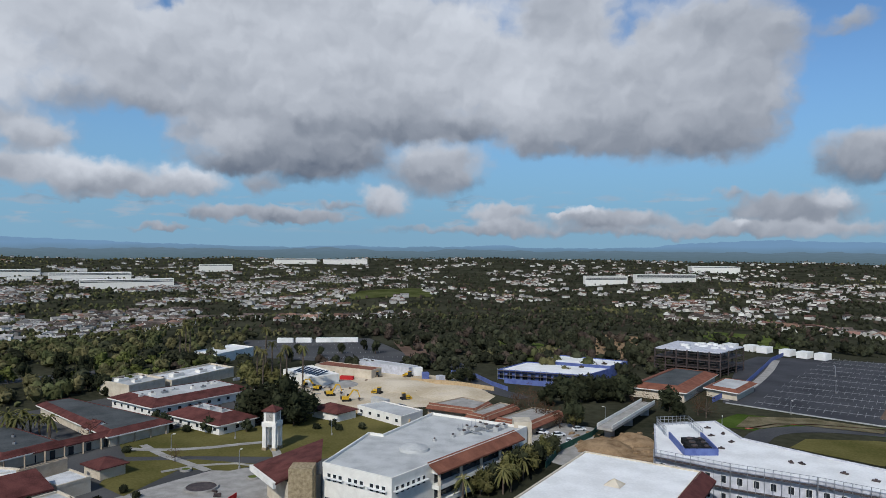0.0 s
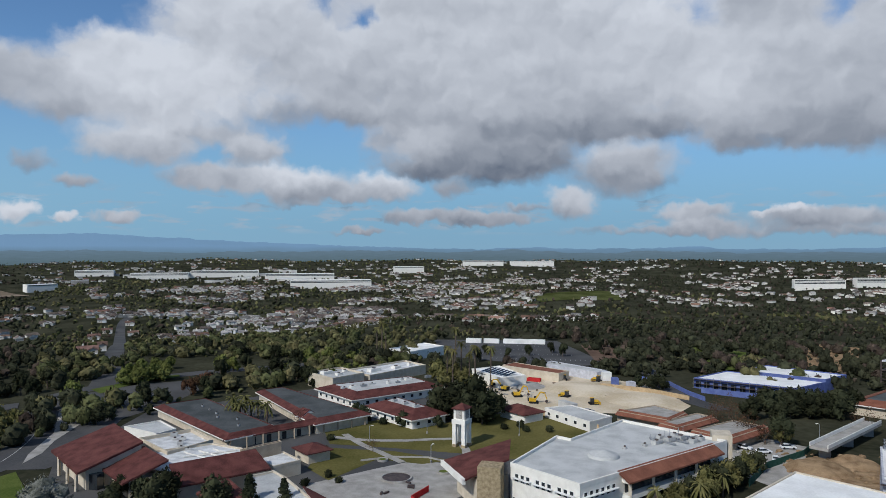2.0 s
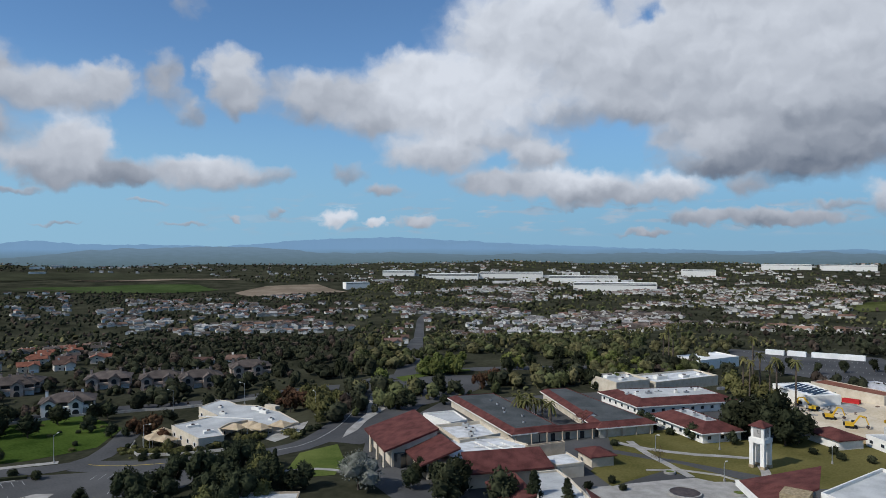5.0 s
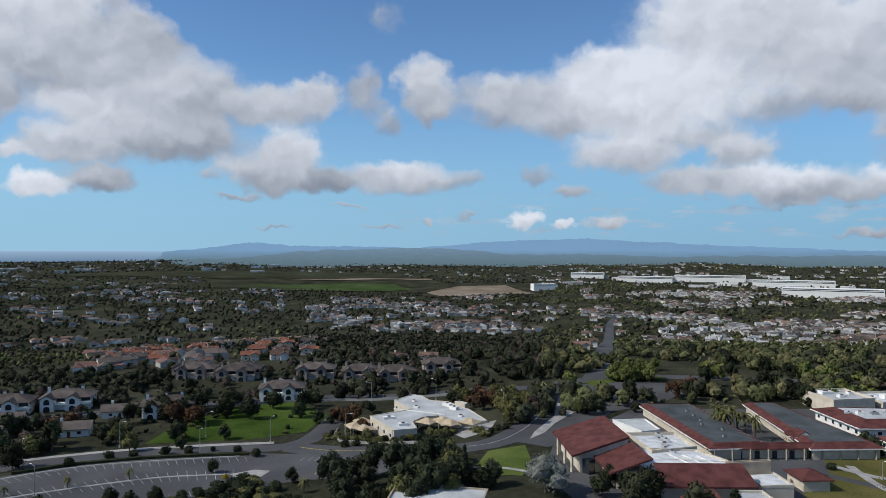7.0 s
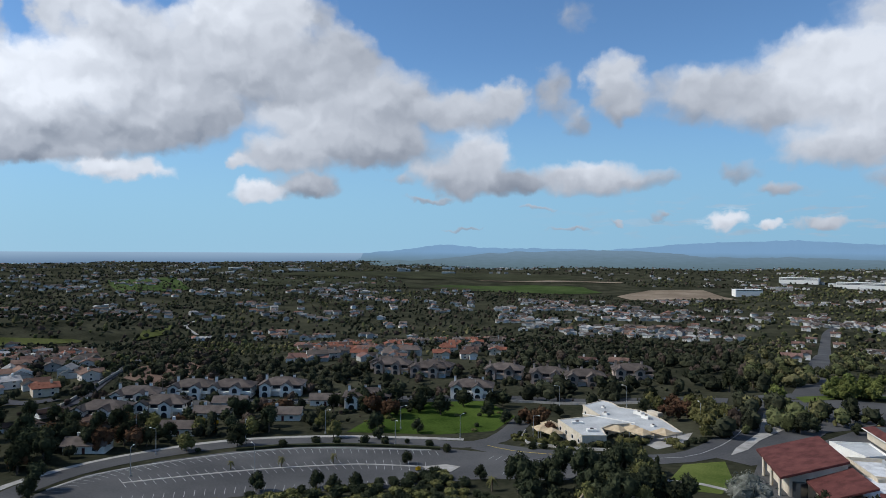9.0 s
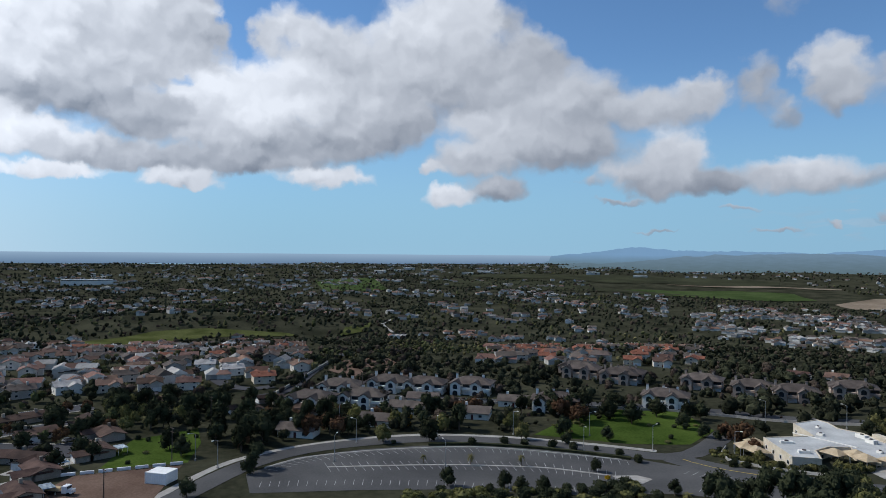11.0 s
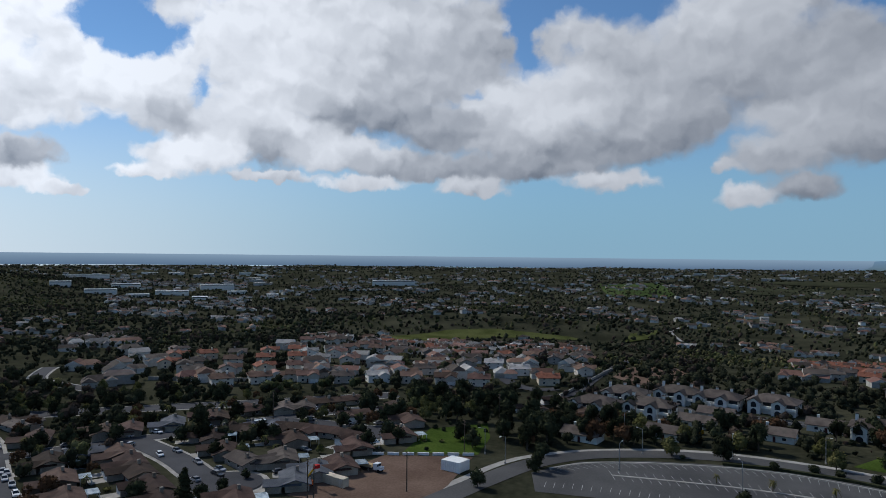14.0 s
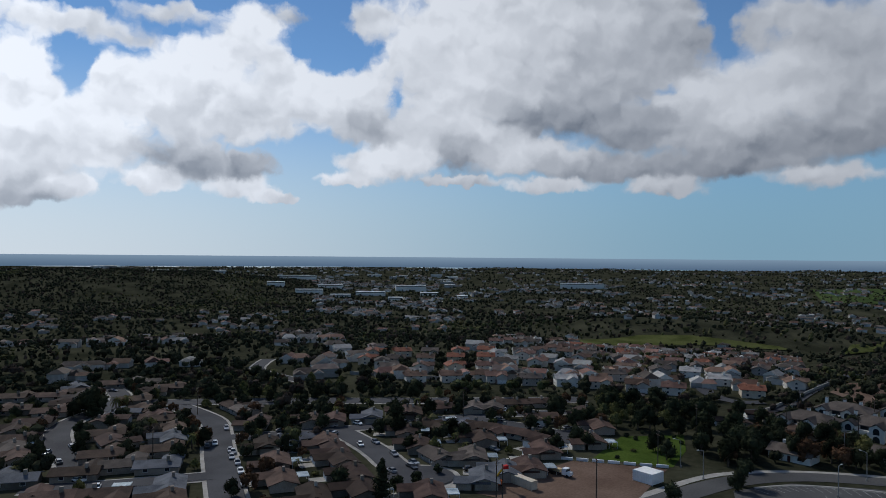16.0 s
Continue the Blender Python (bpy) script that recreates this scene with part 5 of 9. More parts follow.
# theatre group
th = thing("theatre", "theatre with large dark red tiled shed roofs", "building")
bm = bmesh.new()
prism(bm, [(-153, 161), (-134.5, 149), (-128, 160), (-145, 172)], -2, 5.2)
part("wall", bm, CREAM, th)
sloped("main_roof", th, ((-156.5, 160.5, 5.4), (-134.5, 146, 5.4)), ((-148, 175, 10), (-126.5, 160.6, 10)), 0.6, TILE)
for q, w in ((((-134.6, 148.6, 4.9), (-127.2, 160.2, 4.9), (-127.2, 160.2, 9.3)), CREAM), (((-154.4, 161.4, 4.9), (-146.8, 173.6, 4.9), (-146.8, 173.6, 9.3)), CREAM)):
    bm = bmesh.new()
    tri = [bm.verts.new(p) for p in q] + [bm.verts.new((p[0] + 0.3, p[1] + 0.2, p[2])) for p in q]
    bm.faces.new(tri[:3])
    bm.faces.new(tri[3:][::-1])
    for i in range(3):
        j = (i + 1) % 3
        bm.faces.new((tri[i], tri[i + 3], tri[j + 3], tri[j]))
    bmesh.ops.recalc_face_normals(bm, faces=bm.faces)
    part("gable_wall", bm, w, th)
bm = bmesh.new()
prism(bm, [(-146.4, 173.4), (-127.4, 160.6), (-127.8, 160), (-146.8, 172.8)], -1, 9.3)
part("rear_wall", bm, CREAM, th)
sloped("lower_roof", th, ((-133.5, 153, 4.6), (-119.5, 144, 4.6)), ((-127.5, 162, 8.4), (-113, 153, 8.4)), 0.5, TILE)
bm = bmesh.new()
prism(bm, [(-131, 154), (-119.5, 146.5), (-114.5, 153), (-127, 161)], -2, 4.5)
part("lower_wall", bm, CREAM, th)
part("porch_glass", boxed(-134, 149.5, 0, -131.5, 152, 4), GLASS, th, "dark glazed porch")
for x, y in ((-136.2, 147.6), (-143, 152), (-150, 156.5)):
    part("post", boxed(x - 0.3, y - 0.3, -1, x + 0.3, y + 0.3, 5.2), CREAM, th)
th3 = thing("student_centre", "low student centre with dark red tiled shed roof", "building")
sloped("roof", th3, ((-105, 145.5, 4.8), (-90.5, 164, 4.8)), ((-111.5, 151, 8), (-97.5, 168.5, 8)), 0.5, TILE)
bm = bmesh.new()
prism(bm, [(-111, 151.5), (-106.5, 147.5), (-92.5, 164.5), (-97.5, 168)], -1, 4.6)
part("wall", bm, CREAM, th3)
bm = bmesh.new()
prism(bm, [(-113, 150.5), (-110.5, 147), (-106, 146.5), (-110.5, 151)], -1, 5.4)
part("side_block", bm, STUCCO, th3)
fl, _ = flat_building("services_block", "flat white-roofed services block crowded with ducts", [(-140, 176), (-131.5, 189), (-118, 180), (-123, 166)], 0, 6, CREAM, WORN_ROOF, 1.0)
f2, _ = flat_building("services_block", "low white-roofed link block with lattice frames", [(-128, 167), (-122, 155.5), (-110, 149), (-97, 166), (-106, 176), (-117, 178)], 0, 5.6, CREAM, WORN_ROOF, 0.5)
for k in range(6):
    rooftop_unit(-134 + 2.6 * k + random.uniform(-1, 1), 181 - 1.6 * k + random.uniform(-3, 3), 5.1, random.uniform(0.8, 2.0), random.uniform(0.6, 1.4), random.uniform(0.4, 0.9), 30, PALE_ROOF)
for k in range(5):
    a = part("lattice_bar", boxed(-5, -0.15, 0, 5, 0.15, 0.3), STUCCO, f2, "white lattice bar")
    a.matrix_basis = pose(-115 + 1.5 * k, 167 + 1.2 * k, 5.2, 0, 0, 45 if k % 2 else -20)
f3, _ = flat_building("kiosk", "small cream kiosk with flat white roof", [(-101, 174), (-96, 181), (-87.5, 175), (-92, 168)], 0, 4, CREAM, WORN_ROOF, 0.4)
f4, _ = flat_building("service_wall", "tall tan screen wall block", [(-103, 170), (-97, 181), (-96, 180), (-102, 169)], 0, 7, TAN, TAN, 0.3)
hip_building("pavilion", "small open pavilion with red hipped roof", -90.5, 188.5, -35, 8, 7, 3.2, 1.6, CREAM, TILE)
f5, _ = flat_building("cafeteria", "low cafeteria with pale blue-grey flat roof", [(-92, 157), (-88.5, 162), (-83, 158), (-68, 144), (-78, 134)], 0, 5, CREAM, PALE_ROOF, 0.5)
sloped("tile_eave", f5, ((-101, 147, 3.2), (-88, 136, 3.2)), ((-96, 153, 5.2), (-83, 142, 5.2)), 0.4, TILE)
sloped("tile_eave", f5, ((-66, 150, 3.0), (-58, 140, 3.0)), ((-76, 153, 5.2), (-68, 143, 5.2)), 0.4, TILE)
fw, _ = flat_building("small_office", "small white flat-roofed office", [(-160, 194), (-154, 204), (-142, 196), (-144, 189)], 0, 3.6, STUCCO, PALE_ROOF, 0.4)

# north campus
n1, _ = flat_building("gymnasium_block", "tall cream flat-roofed block with rooftop plant", [(-141, 289), (-124, 278), (-116, 294), (-132, 305)], 0, 6, CREAM, PALE_ROOF, 0.8)
n2, _ = flat_building("classroom_block", "low cream flat-roofed classroom block", [(-130, 306), (-114, 296), (-98, 330), (-112, 340)], 0, 4.6, CREAM, WORN_ROOF, 0.8)
for x, y, z, w, d_, h in ((-133, 291, 5.2, 5, 3, 1.2), (-126, 289, 5.2, 3, 2, 1.0), (-127, 298, 5.2, 2, 2, 0.9), (-117, 309, 3.8, 6, 3, 1.6), (-110, 320, 3.8, 4, 3, 1.2), (-106, 330, 3.8, 3, 2, 1.0), (-121, 304, 3.8, 2, 2, 0.8)):
    rooftop_unit(x, y, z, w, d_, h, 63, STUCCO)
n2, n2p = skirt_building("science_block", "science block with red tile skirt and pale roof", [(-127, 266), (-103, 249), (-76, 284), (-95, 300)], 3.8, 5.4, 1.9, STUCCO, PALE_ROOF, tile=TILE)
n3, n3p = skirt_building("office_block", "low office block with dark red tile roof", [(-96, 242), (-72, 226), (-62, 239), (-86, 258)], 3.6, 6.0, 2.3, STUCCO, PALE_ROOF)
for k in range(9):
    p = Vector((-113, 262)).lerp(Vector((-87, 291)), k / 8) + Vector((random.uniform(-2.5, 2.5), random.uniform(-2.5, 2.5)))
    rooftop_unit(p.x, p.y, 5.4, random.uniform(1.2, 3.0), random.uniform(1.0, 1.8), random.uniform(0.6, 1.2), 50, (PALE_ROOF, STUCCO, GALV)[k % 3])
for k in range(3):
    rooftop_unit(-84 + 5 * k, 243 - 3 * k, 5.6, 2.0, 1.4, 0.9, 57, PALE_ROOF)
for bld, pp in ((n2, n2p), (n3, n3p)):
    q = inset(pp, 1.2)
    for a, b in zip(q, q[1:] + q[:1]):
        k = int(math.dist(a, b) / 4)
        window_row(bld, a, b, 1.1, k, 1.5, 1.3)
hip_building("small_house_office", "small white office with red hipped tile roof", -39, 253, -38, 13, 9, 3.2, 2.0, STUCCO, TILE)
po, pop = flat_building("portable_office", "white portable office with flat roof", [(-31, 257), (-14, 240), (-7, 250), (-22, 264)], 0, 3.6, STUCCO, PALE_ROOF, 0.3)
window_row(po, (-31, 257), (-14, 240), 1.2, 5, 1.6, 1.2)
for q, lab in (([(-5.3, 257), (7.8, 270), (18, 260), (11.9, 247.4)], "low canopy block with pale roof and red tile edge"), ([(8.5, 243), (21.6, 261), (27, 256), (14, 238)], "low walkway block with pale roof and red tile edges"), ([(18, 236), (33, 254), (42, 247), (28, 228)], "low tan block with red tile edges behind the library")):
    c1, cq = flat_building("canopy_block", lab, q, 0, 4, TAN, CONCRETE, 0.3)
    for a, b in ((q[0], q[3]), (q[3], q[2])):
        u = (Vector(b) - Vector(a)).normalized()
        o = Vector((u.y, -u.x))
        if o.dot(Vector(a) - Vector(q[1])) < 0:
            o = -o
        a, b = Vector(a), Vector(b)
        sloped("tile_eave", c1, ((*(a + o * 1.6), 3.0), (*(b + o * 1.6), 3.0)), ((*(a - o * 1.2), 4.5), (*(b - o * 1.2), 4.5)), 0.3, TILE_ORANGE)
gy, _ = flat_building("sports_hall", "white sports hall behind tall palms", [(-133, 376), (-121, 404), (-106, 394), (-118, 366)], 0, 4.8, STUCCO, WHITE_ROOF, 0.4)
so, _ = flat_building("solar_hall", "white hall with dark solar panels on its roof", [(-73, 322), (-56, 303), (-46, 312), (-62, 334)], 0, 5, STUCCO, WHITE_ROOF, 0.3)
for k in range(7):
    p = Vector((-66, 320)).lerp(Vector((-54, 310)), k / 6)
    a = part("solar_panel", boxed(-0.8, -5, 0, 0.8, 5, 0.12), GLASS, so, "dark solar panel row")
    a.matrix_basis = pose(p.x, p.y, 5.0, 10, 0, -35)
rl, _ = flat_building("long_shed", "long cream shed with red flat roof", [(-62, 342), (-33, 326), (-29, 334), (-58, 352)], 0, 4, CREAM, TILE_ORANGE, 0.2)
ls, _ = flat_building("canopy_shed", "long open shed with pale grey roof", [(-44, 352), (-16, 333), (-12, 339), (-40, 360)], 0, 4.2, GREY_WALL, PALE_ROOF, 0.2)

# clock tower
tw = thing("clock_tower", "white clock tower on four legs with red tiled cap", "clock tower", -51.5, 213, 0, -14)
for x in (-2.0, 2.0):
    for y in (-2.0, 2.0):
        part("leg", boxed(x - 0.75, y - 0.75, -1, x + 0.75, y + 0.75, 7.2), STUCCO, tw)
        part("plinth", boxed(x - 0.88, y - 0.88, -1, x + 0.88, y + 0.88, 0.9), STONE, tw)
part("belt", boxed(-2.9, -2.9, 7.0, 2.9, 2.9, 8.2), STUCCO, tw)
part("clock_room", boxed(-2.35, -2.35, 8.2, 2.35, 2.35, 11.6), STUCCO, tw)
for rz in (0, 90, 180, 270):
    bm = bmesh.new()
    box(bm, -1.35, -2.47, 8.6, 1.35, -2.35, 11.1)
    f = part("clock_face", bm, CONCRETE, tw, "square pale clock face")
    f.matrix_basis = pose(0, 0, 0, 0, 0, rz)
    for a, l in ((20, 0.75), (110, 1.0)):
        h = part("clock_hand", boxed(-0.05, -2.5, 0, 0.05, -2.46, l), BLACK, f)
        h.matrix_basis = Matrix.Translation((0, 0, 9.85)) @ pose(0, 0, 0, 0, a, 0)
bm = bmesh.new()
hip_roof(bm, 6.0, 6.0, 11.6, 1.4, 0.05)
part("cap_roof", bm, TILE, tw)
tw.matrix_basis = tw.matrix_basis @ Matrix.Diagonal((0.8, 0.8, 1.04, 1))

# day-care centre on the bend
dc, dp = flat_building("daycare_centre", "cream day-care centre with angled pale roof", [(-244.9, 158.8), (-249.6, 171.7), (-244.6, 172.6), (-236.2, 170.5), (-229, 174.7), (-213.5, 173.1), (-195.2, 166.8), (-196.6, 162.1), (-197.5, 156.7), (-207.1, 155.1), (-212.1, 157.5), (-213.6, 150.8), (-210, 144), (-201, 139.8), (-203.9, 132), (-226.7, 136.2), (-227, 154.8)], -3.9, 4.3, CREAM, PALE_ROOF, 0.22)
for a, b in zip(dp, dp[1:] + dp[:1]):
    window_row(dc, a, b, -2.9, int(math.dist(a, b) / 5), 1.6, 1.4)
for x, y, w, d_, h, rz in ((-219.5, 140, 4, 2, 0.8, 70), (-208, 138.6, 3.4, 2, 0.9, 70), (-223.4, 170, 4, 1.8, 1.2, 10), (-217, 168.5, 3.4, 1.8, 1.2, 10), (-228, 158, 2.2, 1.6, 0.8, 30), (-206, 163, 1.6, 1.4, 0.7, 20), (-238, 164, 1.4, 1.2, 0.6, 10)):
    rooftop_unit(x, y, 0.16, w, d_, h, rz, STUCCO)
part("roof_ridge", boxed(-0.25, -11, 0.16, 0.25, 11, 0.42), STUCCO, dc).matrix_basis = pose(-222, 155, 0, 0, 0, -64)
part("dormer", boxed(-3, -1.2, 0.1, 3, 1.2, 1.4), CREAM, dc).matrix_basis = pose(-221, 175.5, 0, 0, 0, 4)
tree_court = sheet("play_yard", "sandy play yard beside the day-care centre", "yard", [(-196, 172), (-186, 160), (-185, 148), (-196, 150), (-197, 158)], CONCRETE, 0.1)
for x, y in ((-208, 149), (-203.5, 153), (-198, 152), (-193, 157), (-233, 137), (-229, 131), (-222, 131)):
    c = thing("shade_canopy", "beige canvas shade canopy on posts", "canopy", x, y, lie(x, y), random.uniform(-20, 20), "shade canopies")
    bm = bmesh.new()
    hip_roof(bm, 7, 6, 2.8, 1.5, 0.15, 0.12)
    part("canvas", bm, CANVAS, c)
    for px in (-3.2, 3.2):
        for py in (-2.7, 2.7):
            part("post", boxed(px - 0.08, py - 0.08, -1, px + 0.08, py + 0.08, 2.8), GALV, c)
lo_, _ = flat_building("foreground_block", "low block with flat pale roof among trees", [(-151, 99), (-133, 114), (-125, 105), (-142, 90)], -1, 4, TAN, PALE_ROOF, 0.4)
# ---------------------------------------------------------------- streets of the ranch-house quarter, and open ground
def taken(x, y):
    """True where a road, lot, lawn or building leaves no room for woods."""
    for pts in OPEN:
        inside = False
        n = len(pts)
        for i in range(n):
            (x0, y0), (x1, y1) = pts[i], pts[i - 1]
            if (y0 > y) != (y1 > y) and x < (x1 - x0) * (y - y0) / (y1 - y0) + x0:
                inside = not inside
        if inside:
            return True
    return False


STREETS = (
    ([(-128, -142), (-141, -159), (-166, -191), (-188, -218), (-200, -234), (-206, -250), (-212, -272)], 10),
    ([(-182, -212), (-212, -188), (-236, -170), (-252, -161), (-278, -140), (-300, -118)], 8),
    ([(-218, -182), (-203, -153), (-190, -134), (-185, -122)], 10),
    ([(-262, -152), (-264, -132), (-262, -112), (-258, -100)], 9),
    ([(-225, -345), (-212, -315), (-196, -296), (-178, -288), (-160, -276), (-147, -256), (-138, -234), (-131, -218)], 9),
    ([(-112, -213), (-123, -201), (-135, -190), (-152, -176)], 8),
    ([(-190, -310), (-205, -294), (-246, -240), (-286, -182), (-330, -120)], 12),
    ([(-345, -350), (-330, -340), (-307, -320), (-296, -289), (-292, -270)], 8),
)


def near_street(x, y, gap):
    p = Vector((x, y))
    for pts, w in STREETS:
        for a, b in zip(pts, pts[1:]):
            a, b = Vector(a), Vector(b)
            k = max(0, min(1, (p - a).dot(b - a) / (b - a).length_squared))
            if (a + (b - a) * k - p).length < w / 2 + gap:
                return True
    return False


OPEN = (
    [(-262, 345), (-245, 290), (-236, 225), (-216, 225), (-186, 252), (-150, 345)],
    [(-180, 230), (-150, 275), (-142, 300), (-110, 350), (-60, 345), (30, 350), (60, 330), (100, 340), (170, 410), (260, 400), (340, 330), (180, 200), (130, 110), (20, 110), (-60, 130), (-175, 140)],
    [(-242, 240), (-225, 215), (-165, 150), (-200, 115), (-262, 160), (-256, 190)],
    [(-308, 145), (-272, 60), (-275, 0), (-255, -35), (-205, -60), (-205, 90), (-170, 110), (-185, 140), (-250, 150)],
    [(-345, -20), (-325, 60), (-305, 140), (-250, 198), (-235, 232), (-225, 222), (-300, 120), (-318, 60), (-335, -20)],
    [(-140, 475), (-45, 480), (-5, 380), (-45, 362), (-100, 380)],
    [(-175, -55), (-235, -50), (-290, -60), (-280, -95), (-230, -110), (-180, -110)],
    [tuple(plan_dir(a) * d)[:2] for a, d in ((55, 1250), (63, 1280), (71, 1250), (72, 1650), (84, 1760), (85, 2250), (70, 2550), (57, 2350), (53, 1500), (46, 1500), (45, 1120), (54, 1110))],
    [tuple(plan_dir(a) * d)[:2] for a, d in ((95, 600), (102, 591), (111, 586), (110.6, 608), (106, 616), (102, 620), (96, 610))],
    [(-266, 322), (-278, 316), (-340, 396), (-400, 470), (-447, 538), (-434, 543), (-388, 478), (-328, 404)],
    [tuple(plan_dir(a) * d)[:2] for a, d in ((0.6, 800), (1.8, 776), (4.5, 768), (7, 757), (7.6, 790), (6.2, 825), (4, 842), (2.2, 868))],
)
OPEN = tuple([far(*p) for p in pts] for pts in OPEN)


# ---------------------------------------------------------------- houses
def gable_roof(bm, w, d, z, rise, over=0.75, thick=0.22, m=None, x0=0.0, y0=0.0, axis="x"):
    """A gable roof with its ridge along its own x (or y), with eaves of real thickness."""
    w, d = w / 2 + over, d / 2 + over
    prof = ((-d, z - 0.15), (0, z + rise), (d, z - 0.15), (d, z - 0.15 - thick), (0, z + rise - thick), (-d, z - 0.15 - thick))
    a, b = [], []
    for s, rowv in ((-w, a), (w, b)):
        for y, zz in prof:
            p = (s + x0, y + y0, zz) if axis == "x" else (y + x0, s + y0, zz)
            rowv.append(bm.verts.new(p))
    for i in range(6):
        j = (i + 1) % 6
        bm.faces.new((a[i], a[j], b[j], b[i]))
    for r in (a, b):
        bm.faces.new((r[0], r[1], r[4], r[5]))
        bm.faces.new((r[1], r[2], r[3], r[4]))


def gable_body(bm, w, d, h, rise, x0=0.0, y0=0.0, axis="x"):
    w, d = w / 2, d / 2
    prof = ((-d, -2.5), (d, -2.5), (d, h), (0, h + rise * d / (d + 0.5) - 0.25), (-d, h))
    a, b = [], []
    for s, rowv in ((-w, a), (w, b)):
        for y, zz in prof:
            rowv.append(bm.verts.new((s + x0, y + y0, zz) if axis == "x" else (y + x0, s + y0, zz)))
    for i in range(5):
        j = (i + 1) % 5
        bm.faces.new((a[i], a[j], b[j], b[i]))
    bm.faces.new(a[::-1])
    bm.faces.new(b)


def house_kit(label, w, d, h, rise, wall, roof, wing, storeys, name="house", wing_side=1):
    """A house with body, gabled wing with garage, windows, door and chimney."""
    t = thing(name, label, "house")
    bm = bmesh.new()
    gable_body(bm, w, d, h, rise)
    if wing:
        gable_body(bm, wing[1], wing[0], h, rise * 0.8, wing_side * (w / 2 - wing[0] / 2), -d / 2 - wing[1] / 2 + 1.0, "y")
    bmesh.ops.recalc_face_normals(bm, faces=bm.faces)
    part("wall", bm, wall, t)
    bm = bmesh.new()
    gable_roof(bm, w, d, h, rise)
    if wing:
        gable_roof(bm, wing[1] + d / 2, wing[0], h, rise * 0.8, x0=wing_side * (w / 2 - wing[0] / 2), y0=-d / 2 - wing[1] / 2 + 1.0 + d / 4, axis="y")
    bmesh.ops.recalc_face_normals(bm, faces=bm.faces)
    part("roof", bm, roof, t)
    part("chimney", boxed(-w * 0.28, 0.4, h, -w * 0.28 + 1.0, 1.3, h + rise + 1.1), wall, t)
    if wing:
        gx, gy = wing_side * (w / 2 - wing[0] / 2), -d / 2 - wing[1] + 1.0
        part("garage_door", boxed(gx - 2.3, gy - 0.08, 0, gx + 2.3, gy + 0.05, 2.2), FRAME, t)
    part("door", boxed(-0.5, -d / 2 - 0.08, 0, 0.5, -d / 2 + 0.05, 2.1), TILE, t)
    for s in range(storeys):
        z = 0.9 + 2.3 * s
        for p0, p1, n in (((-w / 2, -d / 2), (w / 2, -d / 2), 2), ((w / 2, d / 2), (-w / 2, d / 2), 2), ((-w / 2, d / 2), (-w / 2, -d / 2), storeys - 1)):
            window_row(t, p0, p1, z, n, 1.5 if storeys == 1 else 1.3, 1.2, glass=False)
    return t


PROTO = {}
HOMES = []


def place(key, make, x, y, rz, group, here=False):
    if not here:
        x, y = far(x, y)
    m = pose(x, y, lie(x, y), 0, 0, rz)
    if group:
        HOMES.append((x, y))
    if key not in PROTO:
        PROTO[key] = make()
        PROTO[key].matrix_basis = m
        PROTO[key]["group"] = group
        return PROTO[key]
    return copy_thing(PROTO[key], m)


RANCH_WALL = surface("tan_ranch_stucco", (0.2, 0.17, 0.14), (0.34, 0.3, 0.25), 0.2, vary=0.45)
ROOF_SLATE = surface("blue_grey_shingle", (0.06, 0.065, 0.075), (0.12, 0.125, 0.14), 0.25, vary=0.2, bump=0.3)
RANCH_LABEL = {"brown": "single-storey ranch house with brown shingle roof", "grey": "single-storey ranch house with grey-brown roof", "slate": "single-storey ranch house with blue-grey shingle roof"}
RANCH_ROOF = {"brown": ROOF_SHINGLE, "grey": ROOF_GREY, "slate": ROOF_SLATE}


def ranch(x, y, rz, tone):
    flip = int(x * 7 + y * 3) % 2
    place(("ranch", tone, flip), lambda: house_kit(RANCH_LABEL[tone], 13, 8, 2.45, 1.35, RANCH_WALL, RANCH_ROOF[tone], (5.6, 5.6), 1, wing_side=1 if flip else -1), x, y, rz, "ranch houses")


APARTMENT_WALL = surface("off_white_apartment_stucco", (0.5, 0.475, 0.43), (0.66, 0.635, 0.585), 0.3, vary=0.1)


def arch(x, y, z, w, h, deep):
    """A round-headed panel standing in the plane y, facing along -y."""
    bm = bmesh.new()
    top = [(x + w / 2 * math.cos(math.pi * k / 8), z + h - w / 2 + w / 2 * math.sin(math.pi * k / 8)) for k in range(9)]
    prof = [(x - w / 2, z), (x + w / 2, z)] + top
    a = [bm.verts.new((px, y, pz)) for px, pz in prof]
    b = [bm.verts.new((px, y - deep, pz)) for px, pz in prof]
    bm.faces.new(a)
    bm.faces.new(b[::-1])
    for i in range(len(prof)):
        j = (i + 1) % len(prof)
        bm.faces.new((a[i], b[i], b[j], a[j]))
    bmesh.ops.recalc_face_normals(bm, faces=bm.faces)
    return bm


TAN_APARTMENT_WALL = surface("pinkish_tan_apartment_stucco", (0.3, 0.235, 0.19), (0.42, 0.335, 0.275), 0.3, vary=0.15)


